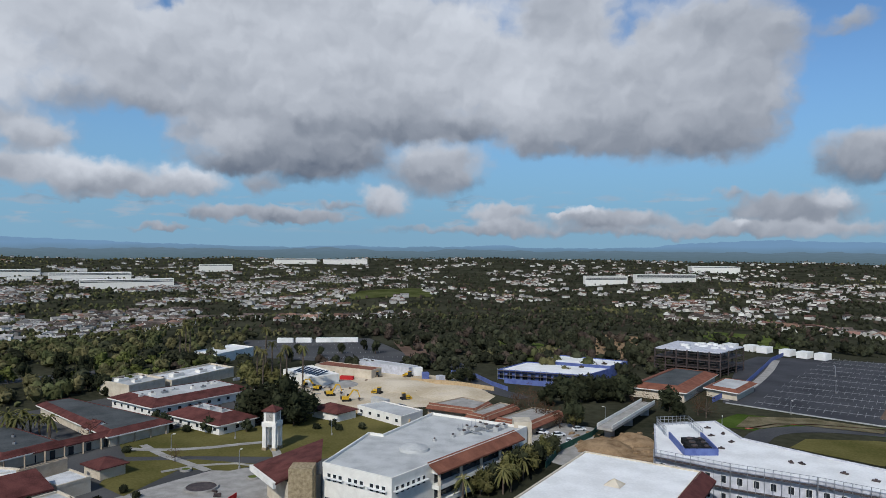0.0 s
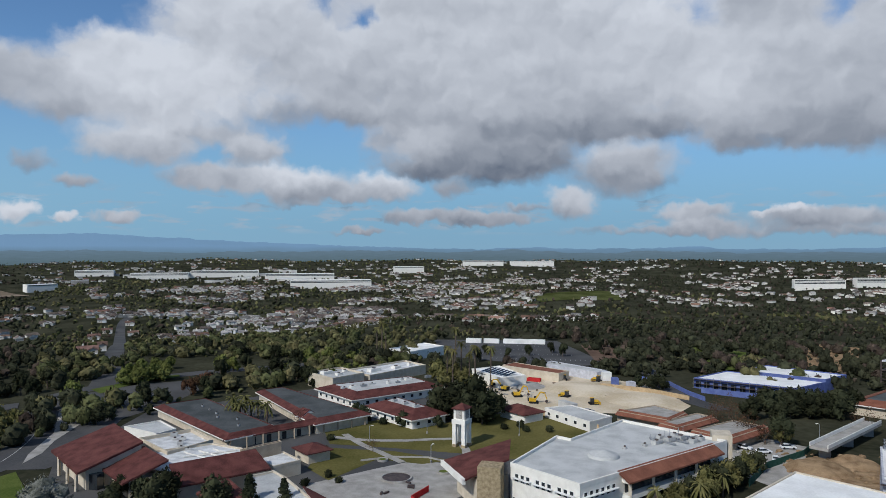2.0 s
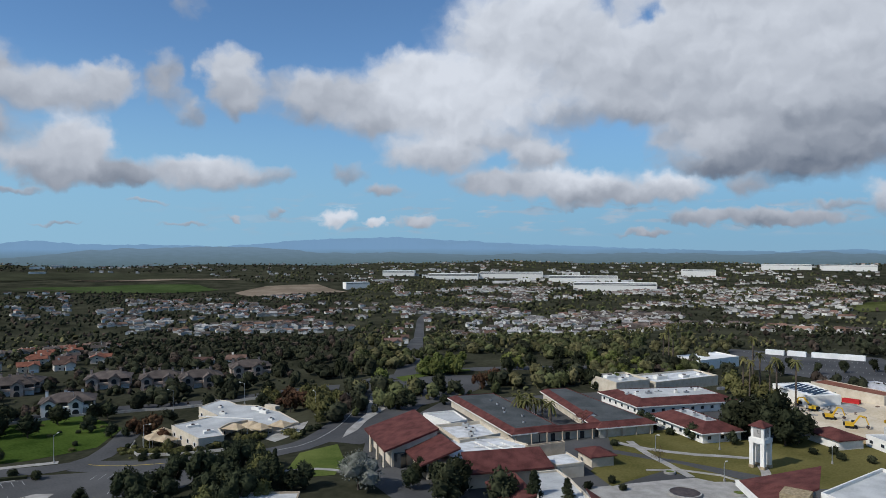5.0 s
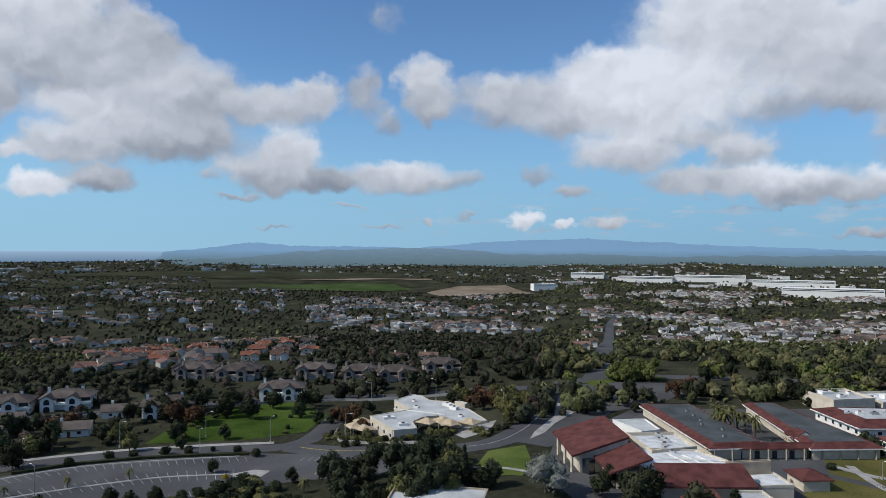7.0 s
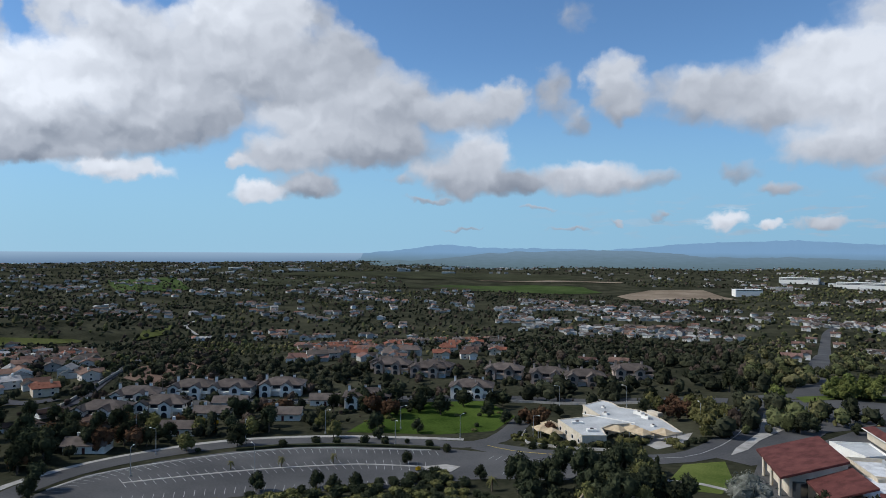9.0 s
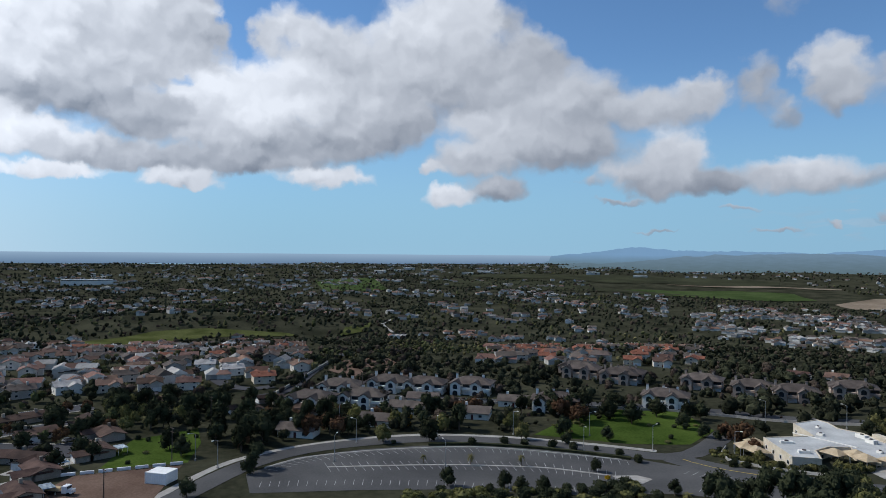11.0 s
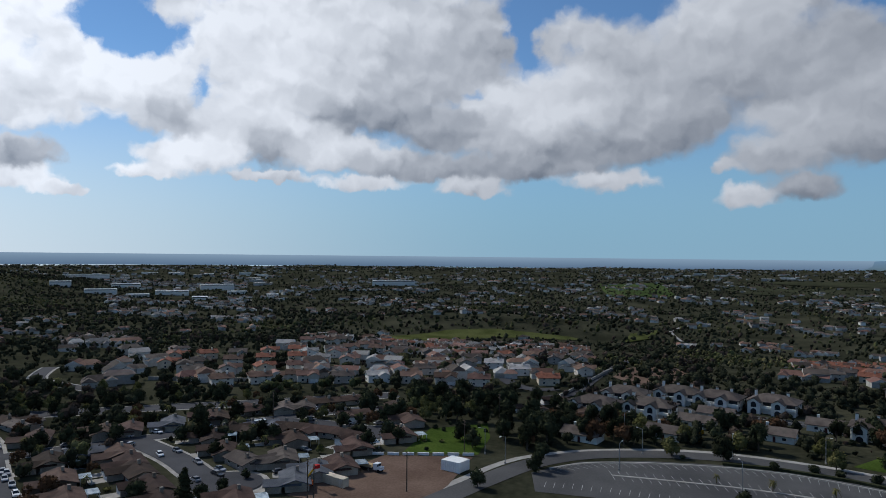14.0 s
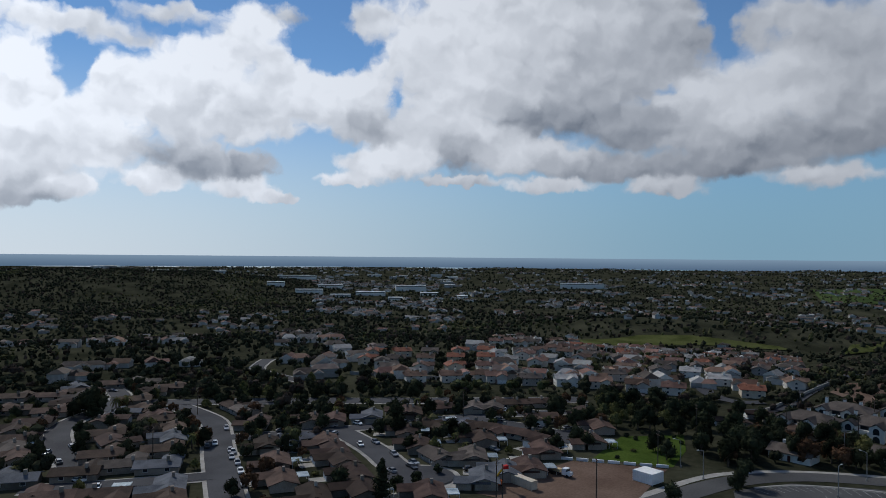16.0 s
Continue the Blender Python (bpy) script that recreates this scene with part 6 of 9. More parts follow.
def flats(x, y, rz, tan=False):
    plaster = TAN_APARTMENT_WALL if tan else STUCCO

    def make():
        t = thing("apartment_house", "two-storey pinkish-tan apartment house with brown hipped roof" if tan else "two-storey off-white apartment house with brown-grey hipped roof", "house")
        part("wall", boxed(-10, -6.5, -2.5, 10, 6.5, 5.3), TAN_APARTMENT_WALL if tan else APARTMENT_WALL, t)
        bm = bmesh.new()
        hip_roof(bm, 21.8, 14.6, 5.4, 2.9)
        part("roof", bm, ROOF_GREY, t)
        for sx in (-6.6, 3.4):
            bm = bmesh.new()
            gable_body(bm, 4.4, 5.2, 5.3, 1.9, sx, -7.4, "y")
            bmesh.ops.recalc_face_normals(bm, faces=bm.faces)
            part("bay", bm, plaster, t, "" if tan else "white gabled bay")
            bm = bmesh.new()
            gable_roof(bm, 8.4, 5.2, 5.4, 1.9, 0.45, x0=sx, y0=-5.6, axis="y")
            bmesh.ops.recalc_face_normals(bm, faces=bm.faces)
            part("bay_roof", bm, ROOF_GREY, t)
            part("arched_window", arch(sx, -9.58, 3.0, 2.3, 2.4, 0.08), GLASS, t, "dark arched window")
            part("arched_doorway", arch(sx, -9.58, 0.0, 2.5, 2.4, 0.08), GLASS, t, "dark arched doorway")
        for sx in (-1.6, 8.2):
            part("balcony", boxed(sx - 2.2, -8.3, 2.5, sx + 2.2, -6.4, 3.6), plaster, t)
            part("balcony_opening", boxed(sx - 1.8, -6.58, 3.4, sx + 1.8, -6.42, 5.0), GLASS, t, "dark balcony opening")
            part("garage_door", boxed(sx - 1.9, -6.6, 0, sx + 1.9, -6.44, 2.2), FRAME, t)
        for sx in (-8.4, -1.2, 5.2):
            c = part("chimney", boxed(sx - 0.55, 1.4, 4, sx + 0.55, 2.4, 8.9), plaster, t)
            part("chimney_cap", boxed(sx - 0.7, 1.25, 8.9, sx + 0.7, 2.55, 9.15), ROOF_GREY, c)
        for p0, p1, n in (((10, 6.5), (-10, 6.5), 4), ((-10, 6.5), (-10, -6.5), 2), ((10, -6.5), (10, 6.5), 2)):
            for z in (0.9, 3.4):
                window_row(t, p0, p1, z, n, 1.4, 1.2, glass=False)
        return t
    place(("flats", tan), make, x, y, rz, "tan apartment houses" if tan else "apartment houses")


def cottage(x, y, rz):
    place("cottage", lambda: house_kit("low garage block with brown-grey tiled roof", 14, 8, 3.0, 2.2, STUCCO, ROOF_GREY, None, 1, "garage_block"), x, y, rz, "garage blocks")


VILLA_WALL = surface("warm_white_villa_stucco", (0.55, 0.5, 0.43), (0.7, 0.65, 0.57), 0.3, vary=0.15)


def villa(x, y, rz, kind=0, here=False):
    kinds = (("two-storey white house with terracotta tile roof", VILLA_WALL, ROOF_TERRA), ("two-storey cream house with orange tile roof", CREAM, TILE_ORANGE), ("two-storey pale house with grey-brown roof", HOUSE_WALL, ROOF_GREY), ("white house with pale grey roof", STUCCO, ROOF_PALE))
    lab, wl, rf = kinds[kind]
    place(("villa", kind), lambda: house_kit(lab, 11, 9, 4.3, 2.0, wl, rf, (5.4, 4.0), 2), x, y, rz, "two-storey houses", here)


ranch(-182.5, -185.2, 49, "brown")
ranch(-169.0, -167.5, 48, "brown")
ranch(-156.2, -152.4, 50, "brown")
ranch(-150.8, -134.7, 48, "brown")
ranch(-197.6, -170.8, 48, "brown")
ranch(-190.5, -160.8, 50, "brown")
ranch(-182.3, -150.7, 54, "brown")
ranch(-172.6, -137.4, 53, "brown")
ranch(-162.4, -126.7, 53, "brown")
ranch(-204.7, -213.0, 38, "brown")
ranch(-219.1, -196.8, 40, "brown")
ranch(-225.6, -190.6, 38, "brown")
ranch(-252.6, -173.4, 37, "brown")
ranch(-239.2, -181.6, 37, "slate")
ranch(-224.5, -153.0, 33, "brown")
ranch(-211.6, -139.7, 38, "brown")
ranch(-232.2, -124.3, 38, "brown")
ranch(-231.2, -98.9, 37, "brown")
ranch(-252.0, -89.8, 37, "brown")
ranch(-274.7, -93.7, 33, "brown")
ranch(-295.3, -107.4, 33, "brown")
ranch(-253.9, -171.3, 36, "brown")
ranch(-209.0, -94.9, 37, "brown")
ranch(-170.6, -108.6, 38, "brown")
ranch(-210.3, -116.5, 33, "grey")
ranch(-278.1, -153.9, 27, "grey")
ranch(-283.1, -146.5, 31, "grey")
ranch(-200.9, -99.4, 31, "slate")
ranch(-191.1, -101.9, 30, "slate")
ranch(-145.3, -195.7, -45, "slate")
ranch(-112.9, -218.9, -42, "slate")
ranch(-126.7, -210.0, -45, "brown")
ranch(-157.9, -210.4, -39, "brown")
ranch(-159.7, -246.1, -39, "brown")
ranch(-184.8, -250.1, -42, "brown")
ranch(-137.2, -265.3, -44, "brown")
ranch(-142.3, -221.4, -39, "brown")
ranch(-169.3, -299.9, -41, "brown")
ranch(-163.1, -317.3, -39, "brown")
ranch(-109.7, -194.6, -39, "brown")
ranch(-154.8, -286.2, -42, "brown")
ranch(-182.4, -309.7, -43, "brown")
ranch(-204.6, -292.6, -41, "brown")
ranch(-221.9, -304.0, -43, "brown")
ranch(-233.4, -306.1, -45, "brown")
ranch(-224.2, -339.7, -44, "brown")
ranch(-203.6, -331.2, -39, "brown")
ranch(-188.2, -333.6, -46, "brown")
ranch(-176.6, -346.0, -46, "brown")
ranch(-313.0, -47.9, 31, "brown")
ranch(-333.4, -38.9, 28, "brown")
ranch(-310.1, -24.8, 30, "brown")
flats(-321.6, -22.4, 70)
flats(-324.8, 0.8, 69)
flats(-349.9, -10.4, 74)
flats(-359.5, 14.2, 68)
flats(-352.8, 31.5, 69)
flats(-350.2, 55.0, 68)
flats(-309.0, 86.4, 71)
cottage(-286.3, 6.9, 68)
cottage(-309.1, 19.6, 69)
cottage(-327.2, 28.5, 72)
cottage(-296.6, 47.3, 69)
cottage(-318.1, 69.6, 70)
cottage(-272.8, -23.9, 73)
flats(-377.5, 145.3, 57, True)
flats(-353.5, 177.9, 56, True)
flats(-333.8, 195.2, 58, True)
flats(-318.3, 207.2, 62, True)
flats(-313.3, 140.0, 61)
flats(-392.3, 125.2, 58, True)
flats(-315.7, 235.6, 59, True)
flats(-400.9, 125.6, 57, True)
flats(-373.6, 140.5, 60, True)
villa(-356.9, 403.1, 36)
villa(-320.6, 364.7, 42)
villa(-308.0, 342.6, 43)
villa(-380.8, 443.2, 44)
villa(-428.4, 492.6, 42)
villa(-352.2, 436.2, 44)
villa(-393.5, 483.6, 36)
villa(-370.2, 243.2, 38)
villa(-359.1, 258.7, 44)
villa(-449.4, 388.7, 42)


def estate(az0, az1, d0, d1, row_gap, lot, kinds, seed, fill=0.85):
    """Curving rows of houses over a stretch of the plan."""
    rng = random.Random(seed)
    r, d1 = far_r((az0 + az1) / 2, d0), far_r((az0 + az1) / 2, d1)
    while r < d1:
        a = az0
        while a < az1:
            step = math.degrees(lot / r)
            wob = 9 * math.sin(radians(a * 9 + seed * 50))
            p = plan_dir(a) * (r + wob + rng.uniform(-3, 3))
            if rng.random() < fill:
                villa(p.x, p.y, a + rng.choice((0, 180, 90)) + rng.uniform(-14, 14), rng.choice(kinds), True)
            a += step
        r += row_gap


estate(95, 118, 392, 560, 33, 19, (0, 0, 0, 1, 2, 3), 1, 0.66)
estate(64, 79, 470, 565, 34, 19, (1, 1, 0, 2), 2, 0.6)
estate(118, 128, 400, 520, 36, 20, (0, 1, 2), 4, 0.7)
estate(22, 36, 545, 610, 36, 19, (3, 3, 2, 3), 5, 0.6)

# houses further off, too many to tell apart
HAND = len(HOMES)


def far_houses():
    rng = random.Random(11)
    verts, faces, mats = [], [], []

    def add(x, y, w, d, h, rise, rz):
        z = lie(x, y)
        c, s = math.cos(rz), math.sin(rz)
        b = len(verts)
        W, D = w / 2, d / 2
        for px, py, pz in ((-W, -D, -3), (W, -D, -3), (W, D, -3), (-W, D, -3), (-W, -D, h), (W, -D, h), (W, D, h), (-W, D, h)):
            verts.append((x + px * c - py * s, y + px * s + py * c, z + pz))
        for f in ((0, 1, 5, 4), (1, 2, 6, 5), (2, 3, 7, 6), (3, 0, 4, 7)):
            faces.append(tuple(b + i for i in f))
            mats.append(0)
        b = len(verts)
        W, D = W + 0.5, D + 0.5
        gabled = rng.random() < 0.65
        k = (W if gabled else W - D * 0.6) if rise > 0 else 0
        for px, py, pz in ((-W, -D, h), (W, -D, h), (W, D, h), (-W, D, h), (-k, 0, h + rise), (k, 0, h + rise)):
            verts.append((x + px * c - py * s, y + px * s + py * c, z + pz))
        tone = roof_of(x, y)
        for f in ((0, 1, 5, 4), (2, 3, 4, 5), (1, 2, 5), (3, 0, 4)) if rise > 0 else ((0, 1, 2, 3),):
            faces.append(tuple(b + i for i in f))
            mats.append(2 if rise == 0 else 0 if gabled and len(f) == 3 else tone)

    def roof_of(x, y):
        """Each quarter has its own roofs: grey-brown, terracotta or pale."""
        a, r = math.degrees(math.atan2(-x, y)), math.hypot(x, y)
        if 60 < a < 120 and r < 900:
            return rng.choice((3, 3, 3, 1) if a < 84 else (3, 3, 1, 4))
        return (1, 1, 3, 4)[int(abs(noise.noise((x / 260, y / 260, 12)) * 14 + 0.8 * noise.noise((x / 20, y / 20, 3)))) % 4]

    def town(az0, az1, d0, d1, density):
        d0, d1 = far_r((az0 + az1) / 2, d0), far_r((az0 + az1) / 2, d1)
        density *= 1.25
        area = radians(az1 - az0) * (d1 * d1 - d0 * d0) / 2
        for _ in range(int(area * density)):
            a, r = rng.uniform(az0, az1), math.sqrt(rng.uniform(d0 * d0, d1 * d1))
            p = plan_dir(a) * r
            q = noise.noise((p.x / 170, p.y / 170, 5))
            if q + 0.4 * noise.noise((p.x / 60, p.y / 60, 1)) < 0.02 or taken(p.x, p.y) or (a > 132 and 1450 < r < 2450):
                continue
            lane = round(r / 34) * 34 + 6 * math.sin(a * 0.4)
            p = plan_dir(a) * lane
            if any(math.dist(h, (p.x, p.y)) < 13 for h in HOMES[:HAND]):
                continue
            HOMES.append((p.x, p.y))
            turn, tall = radians(a + rng.choice((0, 90)) + rng.uniform(-20, 20)), rng.choice((3, 3.4, 5.0))
            add(p.x, p.y, rng.uniform(10, 15), rng.uniform(7.5, 9.5), tall, rng.uniform(1.8, 2.8), turn)
            side = rng.choice((-4.0, 4.0))
            add(p.x + side * math.cos(turn) + 5 * math.sin(turn), p.y + side * math.sin(turn) - 5 * math.cos(turn), rng.uniform(7, 9), rng.uniform(5, 6.5), min(tall, 3.4), rng.uniform(1.4, 2.0), turn + math.pi / 2)
    town(-36, -16, 560, 1350, 0.0011)
    town(95, 118, 395, 560, 0.0024)
    town(63, 80, 462, 572, 0.004)
    town(118, 130, 400, 540, 0.001)
    town(96, 107, 680, 770, 0.0018)
    town(20, 37, 535, 700, 0.0022)
    town(95, 118, 545, 610, 0.0014)
    town(-17, 2, 780, 1250, 0.0006)
    town(3, 24, 600, 1380, 0.0013)
    town(20, 42, 690, 1150, 0.0019)
    town(48, 62, 600, 1090, 0.0011)
    town(43, 64, 600, 920, 0.0009)
    town(66, 88, 600, 1250, 0.0008)
    town(130, 160, 380, 640, 0.0009)
    town(88, 135, 780, 1700, 0.0004)
    town(120, 160, 640, 1600, 0.0005)
    town(-40, 165, 1300, 2300, 0.00032)
    town(-40, 165, 2300, 4200, 0.00012)
    for az0, az1, d0, d1, n in ((22, 46, 1250, 1900, 14), (120, 150, 1500, 2600, 24), (62, 90, 2300, 3300, 14)):
        for _ in range(n):
            a, r = rng.uniform(az0, az1), rng.uniform(d0, d1)
            p = plan_dir(a) * far_r(a, r)
            add(p.x, p.y, rng.uniform(25, 60), rng.uniform(16, 26), rng.uniform(6, 10), 0, radians(a + rng.uniform(-5, 5)))
    me = bpy.data.meshes.new("far_houses")
    me.from_pydata(verts, [], faces)
    me.polygons.foreach_set("material_index", mats)
    for m in (FAR_WALL, FAR_ROOF, WHITE_ROOF, FAR_TERRA, FAR_PALE):
        me.materials.append(m)
    tagged(new("far_houses", me), "distant suburb of pale houses and white warehouses", "houses", kind="stuff")


far_houses()


def long_block(x0, y0, x1, y1, depth, h, label, name="warehouse", floors=1):
    """A long far-off white block from one front corner to the other."""
    h *= math.hypot(*far(x0, y0)) / math.hypot(x0, y0)
    (x0, y0), (x1, y1) = far(x0, y0), far(x1, y1)
    u = (Vector((x1, y1)) - Vector((x0, y0))).normalized()
    back = Vector((-u.y, u.x))
    if back.dot(Vector((x0, y0))) < 0:
        back = -back
    pts = [(x0, y0), (x1, y1), tuple(Vector((x1, y1)) + back * depth), tuple(Vector((x0, y0)) + back * depth)]
    z = min(lie(*p) for p in pts)
    top = max(lie(*p) for p in pts) + h
    t, q = flat_building(name, label, pts, z, top - z, STUCCO, WHITE_ROOF, 0.8)
    L = math.dist((x0, y0), (x1, y1))
    for f in range(floors):
        a, b = Vector((x0, y0)) + u * 2, Vector((x1, y1)) - u * 2
        o = -back * 0.3
        bm = bmesh.new()
        prism(bm, [tuple(a), tuple(a + o), tuple(b + o), tuple(b)], top - 3.0 - 3.2 * f, top - 1.4 - 3.2 * f)
        part("window_band", bm, GLASS, t, "dark band of windows")


for p in ((-995, 1223, -892, 1272), (-922, 1321, -792, 1382), (-701, 1247, -579, 1305), (-517, 998, -403, 1053), (-1200, 1296, -1126, 1331)):
    long_block(*p, 45, 11, "long white warehouse with flat pale roof", floors=2)
for p in ((-556, 2310, -422, 2342), (-401, 2347, -257, 2381), (614, 1734, 741, 1754), (-543, 1567, -478, 1597)):
    long_block(*p, 60, 14, "long white warehouse far across the plain")
for p in ((213, 1057, 279, 1064), (296, 1079, 402, 1117)):
    long_block(*p, 16, 11, "white apartment block on a wooded hill", "apartment_block", 3)
for p in ((-1508, -612, -1540, -520), (-1368, -1359, -1442, -1286), (-1128, -801, -1168, -755), (-919, 896, -879, 915)):
    long_block(*p, 35, 9, "pale commercial block among dark trees", "commercial_block")
for az, d, wide in ((133.4, 1200, 2.2), (130.6, 1150, 1.6), (128.6, 1230, 2.4), (126.0, 1120, 1.2), (123.4, 1250, 1.5), (131.6, 1340, 2.0), (120.4, 1180, 0.9), (135.6, 1280, 1.4)):
    p, q = plan_dir(az) * d, plan_dir(az - wide) * d
    long_block(p.x, p.y, q.x, q.y, 34, 4.5, "pale commercial block in the wide south-western valley", "commercial_block")
# ---------------------------------------------------------------- trees
def leafy(rng, lobes, n, size, core=True):
    """A crown: clumps of small bent leaves over dark inner masses."""
    verts, faces = [], []
    for cx, cy, cz, rx, rz_ in lobes:
        if core:
            bm = bmesh.new()
            bmesh.ops.create_icosphere(bm, subdivisions=1, radius=1.05)
            for v in bm.verts:
                k = 0.74 + 0.28 * noise.noise(v.co * 1.7 + Vector((cx, cy, cz)))
                v.co = Vector((cx + v.co.x * rx * k, cy + v.co.y * rx * k, cz + v.co.z * rz_ * k))
            b = len(verts)
            verts += [tuple(v.co) for v in bm.verts]
            faces += [tuple(b + v.index for v in f.verts) for f in bm.faces]
            bm.free()
        for _ in range(int(n / len(lobes))):
            d = Vector((rng.gauss(0, 1), rng.gauss(0, 1), rng.gauss(0.15, 1))).normalized()
            k = rng.uniform(0.72, 1.08)
            c = Vector((cx + d.x * rx * k, cy + d.y * rx * k, cz + d.z * rz_ * k))
            u = Vector((rng.gauss(0, 1), rng.gauss(0, 1), rng.gauss(0, 1))).normalized()
            w = (d + 0.8 * u).cross(u).normalized()
            q = w.cross(u).normalized()
            s = size * rng.uniform(0.6, 1.3)
            b = len(verts)
            verts += [tuple(c + u * s), tuple(c + w * s * 0.55 + q * s * 0.2), tuple(c - u * s), tuple(c - w * s * 0.55 + q * s * 0.2)]
            faces += [(b, b + 1, b + 2), (b, b + 2, b + 3)]
    return verts, faces


def raw_part(name, verts, faces, material, parent, label=""):
    me = bpy.data.meshes.new(name)
    me.from_pydata(verts, [], faces)
    me.materials.append(material)
    ob = new(name, me)
    ob.parent = parent
    if label:
        ob["label"] = label
    return ob


def limb(bm, a, b, r0, r1, seg=6):
    a, b = Vector(a), Vector(b)
    m = Matrix.Translation((a + b) / 2) @ (b - a).to_track_quat("Z", "Y").to_matrix().to_4x4()
    bmesh.ops.create_cone(bm, cap_ends=True, segments=seg, radius1=r0, radius2=r1, depth=(b - a).length, matrix=m)


def broadleaf(label, height, spread, material, seed, n=520, leaf=0.55, name="tree", core=True):
    rng = random.Random(seed)
    t = thing(name, label, "tree")
    bm = bmesh.new()
    th_ = height * 0.28
    limb(bm, (0, 0, -1.5), (0.1, 0, th_), 0.035 * height, 0.022 * height)
    lobes = []
    for k in range(7):
        a = k * 2.4 + rng.uniform(-0.4, 0.4)
        rr = spread * (0.0 if k == 0 else rng.uniform(0.35, 0.66))
        cz = height * (0.76 if k == 0 else rng.uniform(0.3, 0.68))
        c = (rr * math.cos(a), rr * math.sin(a), cz)
        lobes.append((*c, spread * rng.uniform(0.34, 0.56), height * rng.uniform(0.2, 0.3)))
        limb(bm, (0.1, 0, th_ * 0.9), c, 0.016 * height, 0.006 * height, 5)
    part("trunk", bm, BARK, t)
    v, f = leafy(rng, lobes, n, leaf, core)
    raw_part("crown", v, f, material, t)
    return t


def conifer(label, height, spread, material, seed, name="conifer"):
    rng = random.Random(seed)
    t = thing(name, label, "tree")
    bm = bmesh.new()
    limb(bm, (0, 0, -1.5), (0, 0, height * 0.95), 0.025 * height, 0.01)
    part("trunk", bm, BARK, t)
    lobes = []
    for k in range(9):
        s = k / 9
        r = spread * (1 - s) ** 0.85 + 0.25
        a = k * 2.1
        lobes.append((0.2 * r * math.cos(a), 0.2 * r * math.sin(a), height * (0.12 + 0.85 * s), r, height * 0.085))
    v, f = leafy(rng, lobes, 700, 0.5)
    raw_part("crown", v, f, material, t)
    return t


def palm(label, height, seed, frond=2.4, name="palm_tree"):
    rng = random.Random(seed)
    t = thing(name, label, "palm tree")
    bm = bmesh.new()
    limb(bm, (0, 0, -1.5), (0.2, 0, height * 0.5), 0.42, 0.34)
    limb(bm, (0.2, 0, height * 0.5), (0.3, 0.1, height), 0.34, 0.28)
    part("trunk", bm, BARK, t)
    verts, faces = [], []
    for k in range(26):
        a = rng.uniform(0, 6.283)
        up = rng.uniform(-0.6, 0.9)
        d = Vector((math.cos(a), math.sin(a), 0))
        side = Vector((-d.y, d.x, 0))
        pts = []
        for s in (0, 0.35, 0.7, 1.0):
            pts.append(Vector((0.3, 0.1, height)) + d * frond * s * math.cos(up * 0.8) + Vector((0, 0, frond * (up * s - 0.75 * s * s))))
        b = len(verts)
        for p, wd in zip(pts, (0.08, 0.32, 0.28, 0.05)):
            verts += [tuple(p - side * wd - Vector((0, 0, wd * 0.5))), tuple(p), tuple(p + side * wd - Vector((0, 0, wd * 0.5)))]
        for s in range(3):
            o = b + 3 * s
            faces += [(o, o + 1, o + 4, o + 3), (o + 1, o + 2, o + 5, o + 4)]
    raw_part("crown", verts, faces, LEAF_OLIVE, t, "drooping fronds")
    return t


def bush(label, spread, height, material, seed, name="bush"):
    rng = random.Random(seed)
    t = thing(name, label, "bush")
    lobes = [(rng.uniform(-0.4, 0.4) * spread, rng.uniform(-0.4, 0.4) * spread, height * 0.45, spread * 0.6, height * 0.5) for _ in range(4)]
    v, f = leafy(rng, lobes, 260, 0.32)
    raw_part("foliage", v, f, material, t)
    return t


KINDS = {
    "dark": lambda: broadleaf("dense dark green broadleaf tree", 9, 5.0, LEAF, 1),
    "dark2": lambda: broadleaf("tall dark green eucalyptus tree", 13, 4.6, LEAF, 2, 620),
    "light": lambda: broadleaf("fresh light green broadleaf tree", 8.2, 4.1, LEAF_LIGHT, 3),
    "olive": lambda: broadleaf("olive green broadleaf tree", 9, 4.6, LEAF_OLIVE, 4),
    "brown": lambda: broadleaf("russet brown broadleaf tree", 8, 4.4, LEAF_BROWN, 5, 420),
    "silver": lambda: broadleaf("pale silver blossoming tree", 11, 7.5, LEAF_SILVER, 6, 900, 0.4),
    "bare": lambda: broadleaf("bare brown winter tree with fine twigs", 9, 4.2, LEAF_BROWN, 15, 420, 0.22, "bare_tree", False),
    "pine": lambda: conifer("dark green conical conifer", 13, 3.4, LEAF, 7),
    "cypress": lambda: conifer("tall narrow dark cypress", 14, 1.8, LEAF, 8, "cypress"),
    "palm": lambda: palm("tall slender fan palm", 20, 9, 2.9),
    "palm_low": lambda: palm("short date palm with wide fronds", 7, 10, 3.6),
    "bush": lambda: bush("rounded dark green bush", 2.0, 2.4, LEAF, 11),
    "bush_olive": lambda: bush("low olive green shrub", 2.2, 1.8, LEAF_OLIVE, 12),
    "bush_yellow": lambda: bush("bright yellow flowering bush", 1.8, 2.0, LEAF_YELLOW, 13),
}


def plant(kind, x, y, s=1.0, rz=None):
    rng = random.Random(int(x * 13 + y * 7))
    t = place(("plant", kind), KINDS[kind], x, y, 0, "")
    k = s * rng.uniform(0.88, 1.12)
    t.matrix_basis = pose(x, y, lie(x, y), 0, 0, rng.uniform(0, 360) if rz is None else rz) @ Matrix.Diagonal((k, k, k * rng.uniform(0.92, 1.08), 1))
    return t


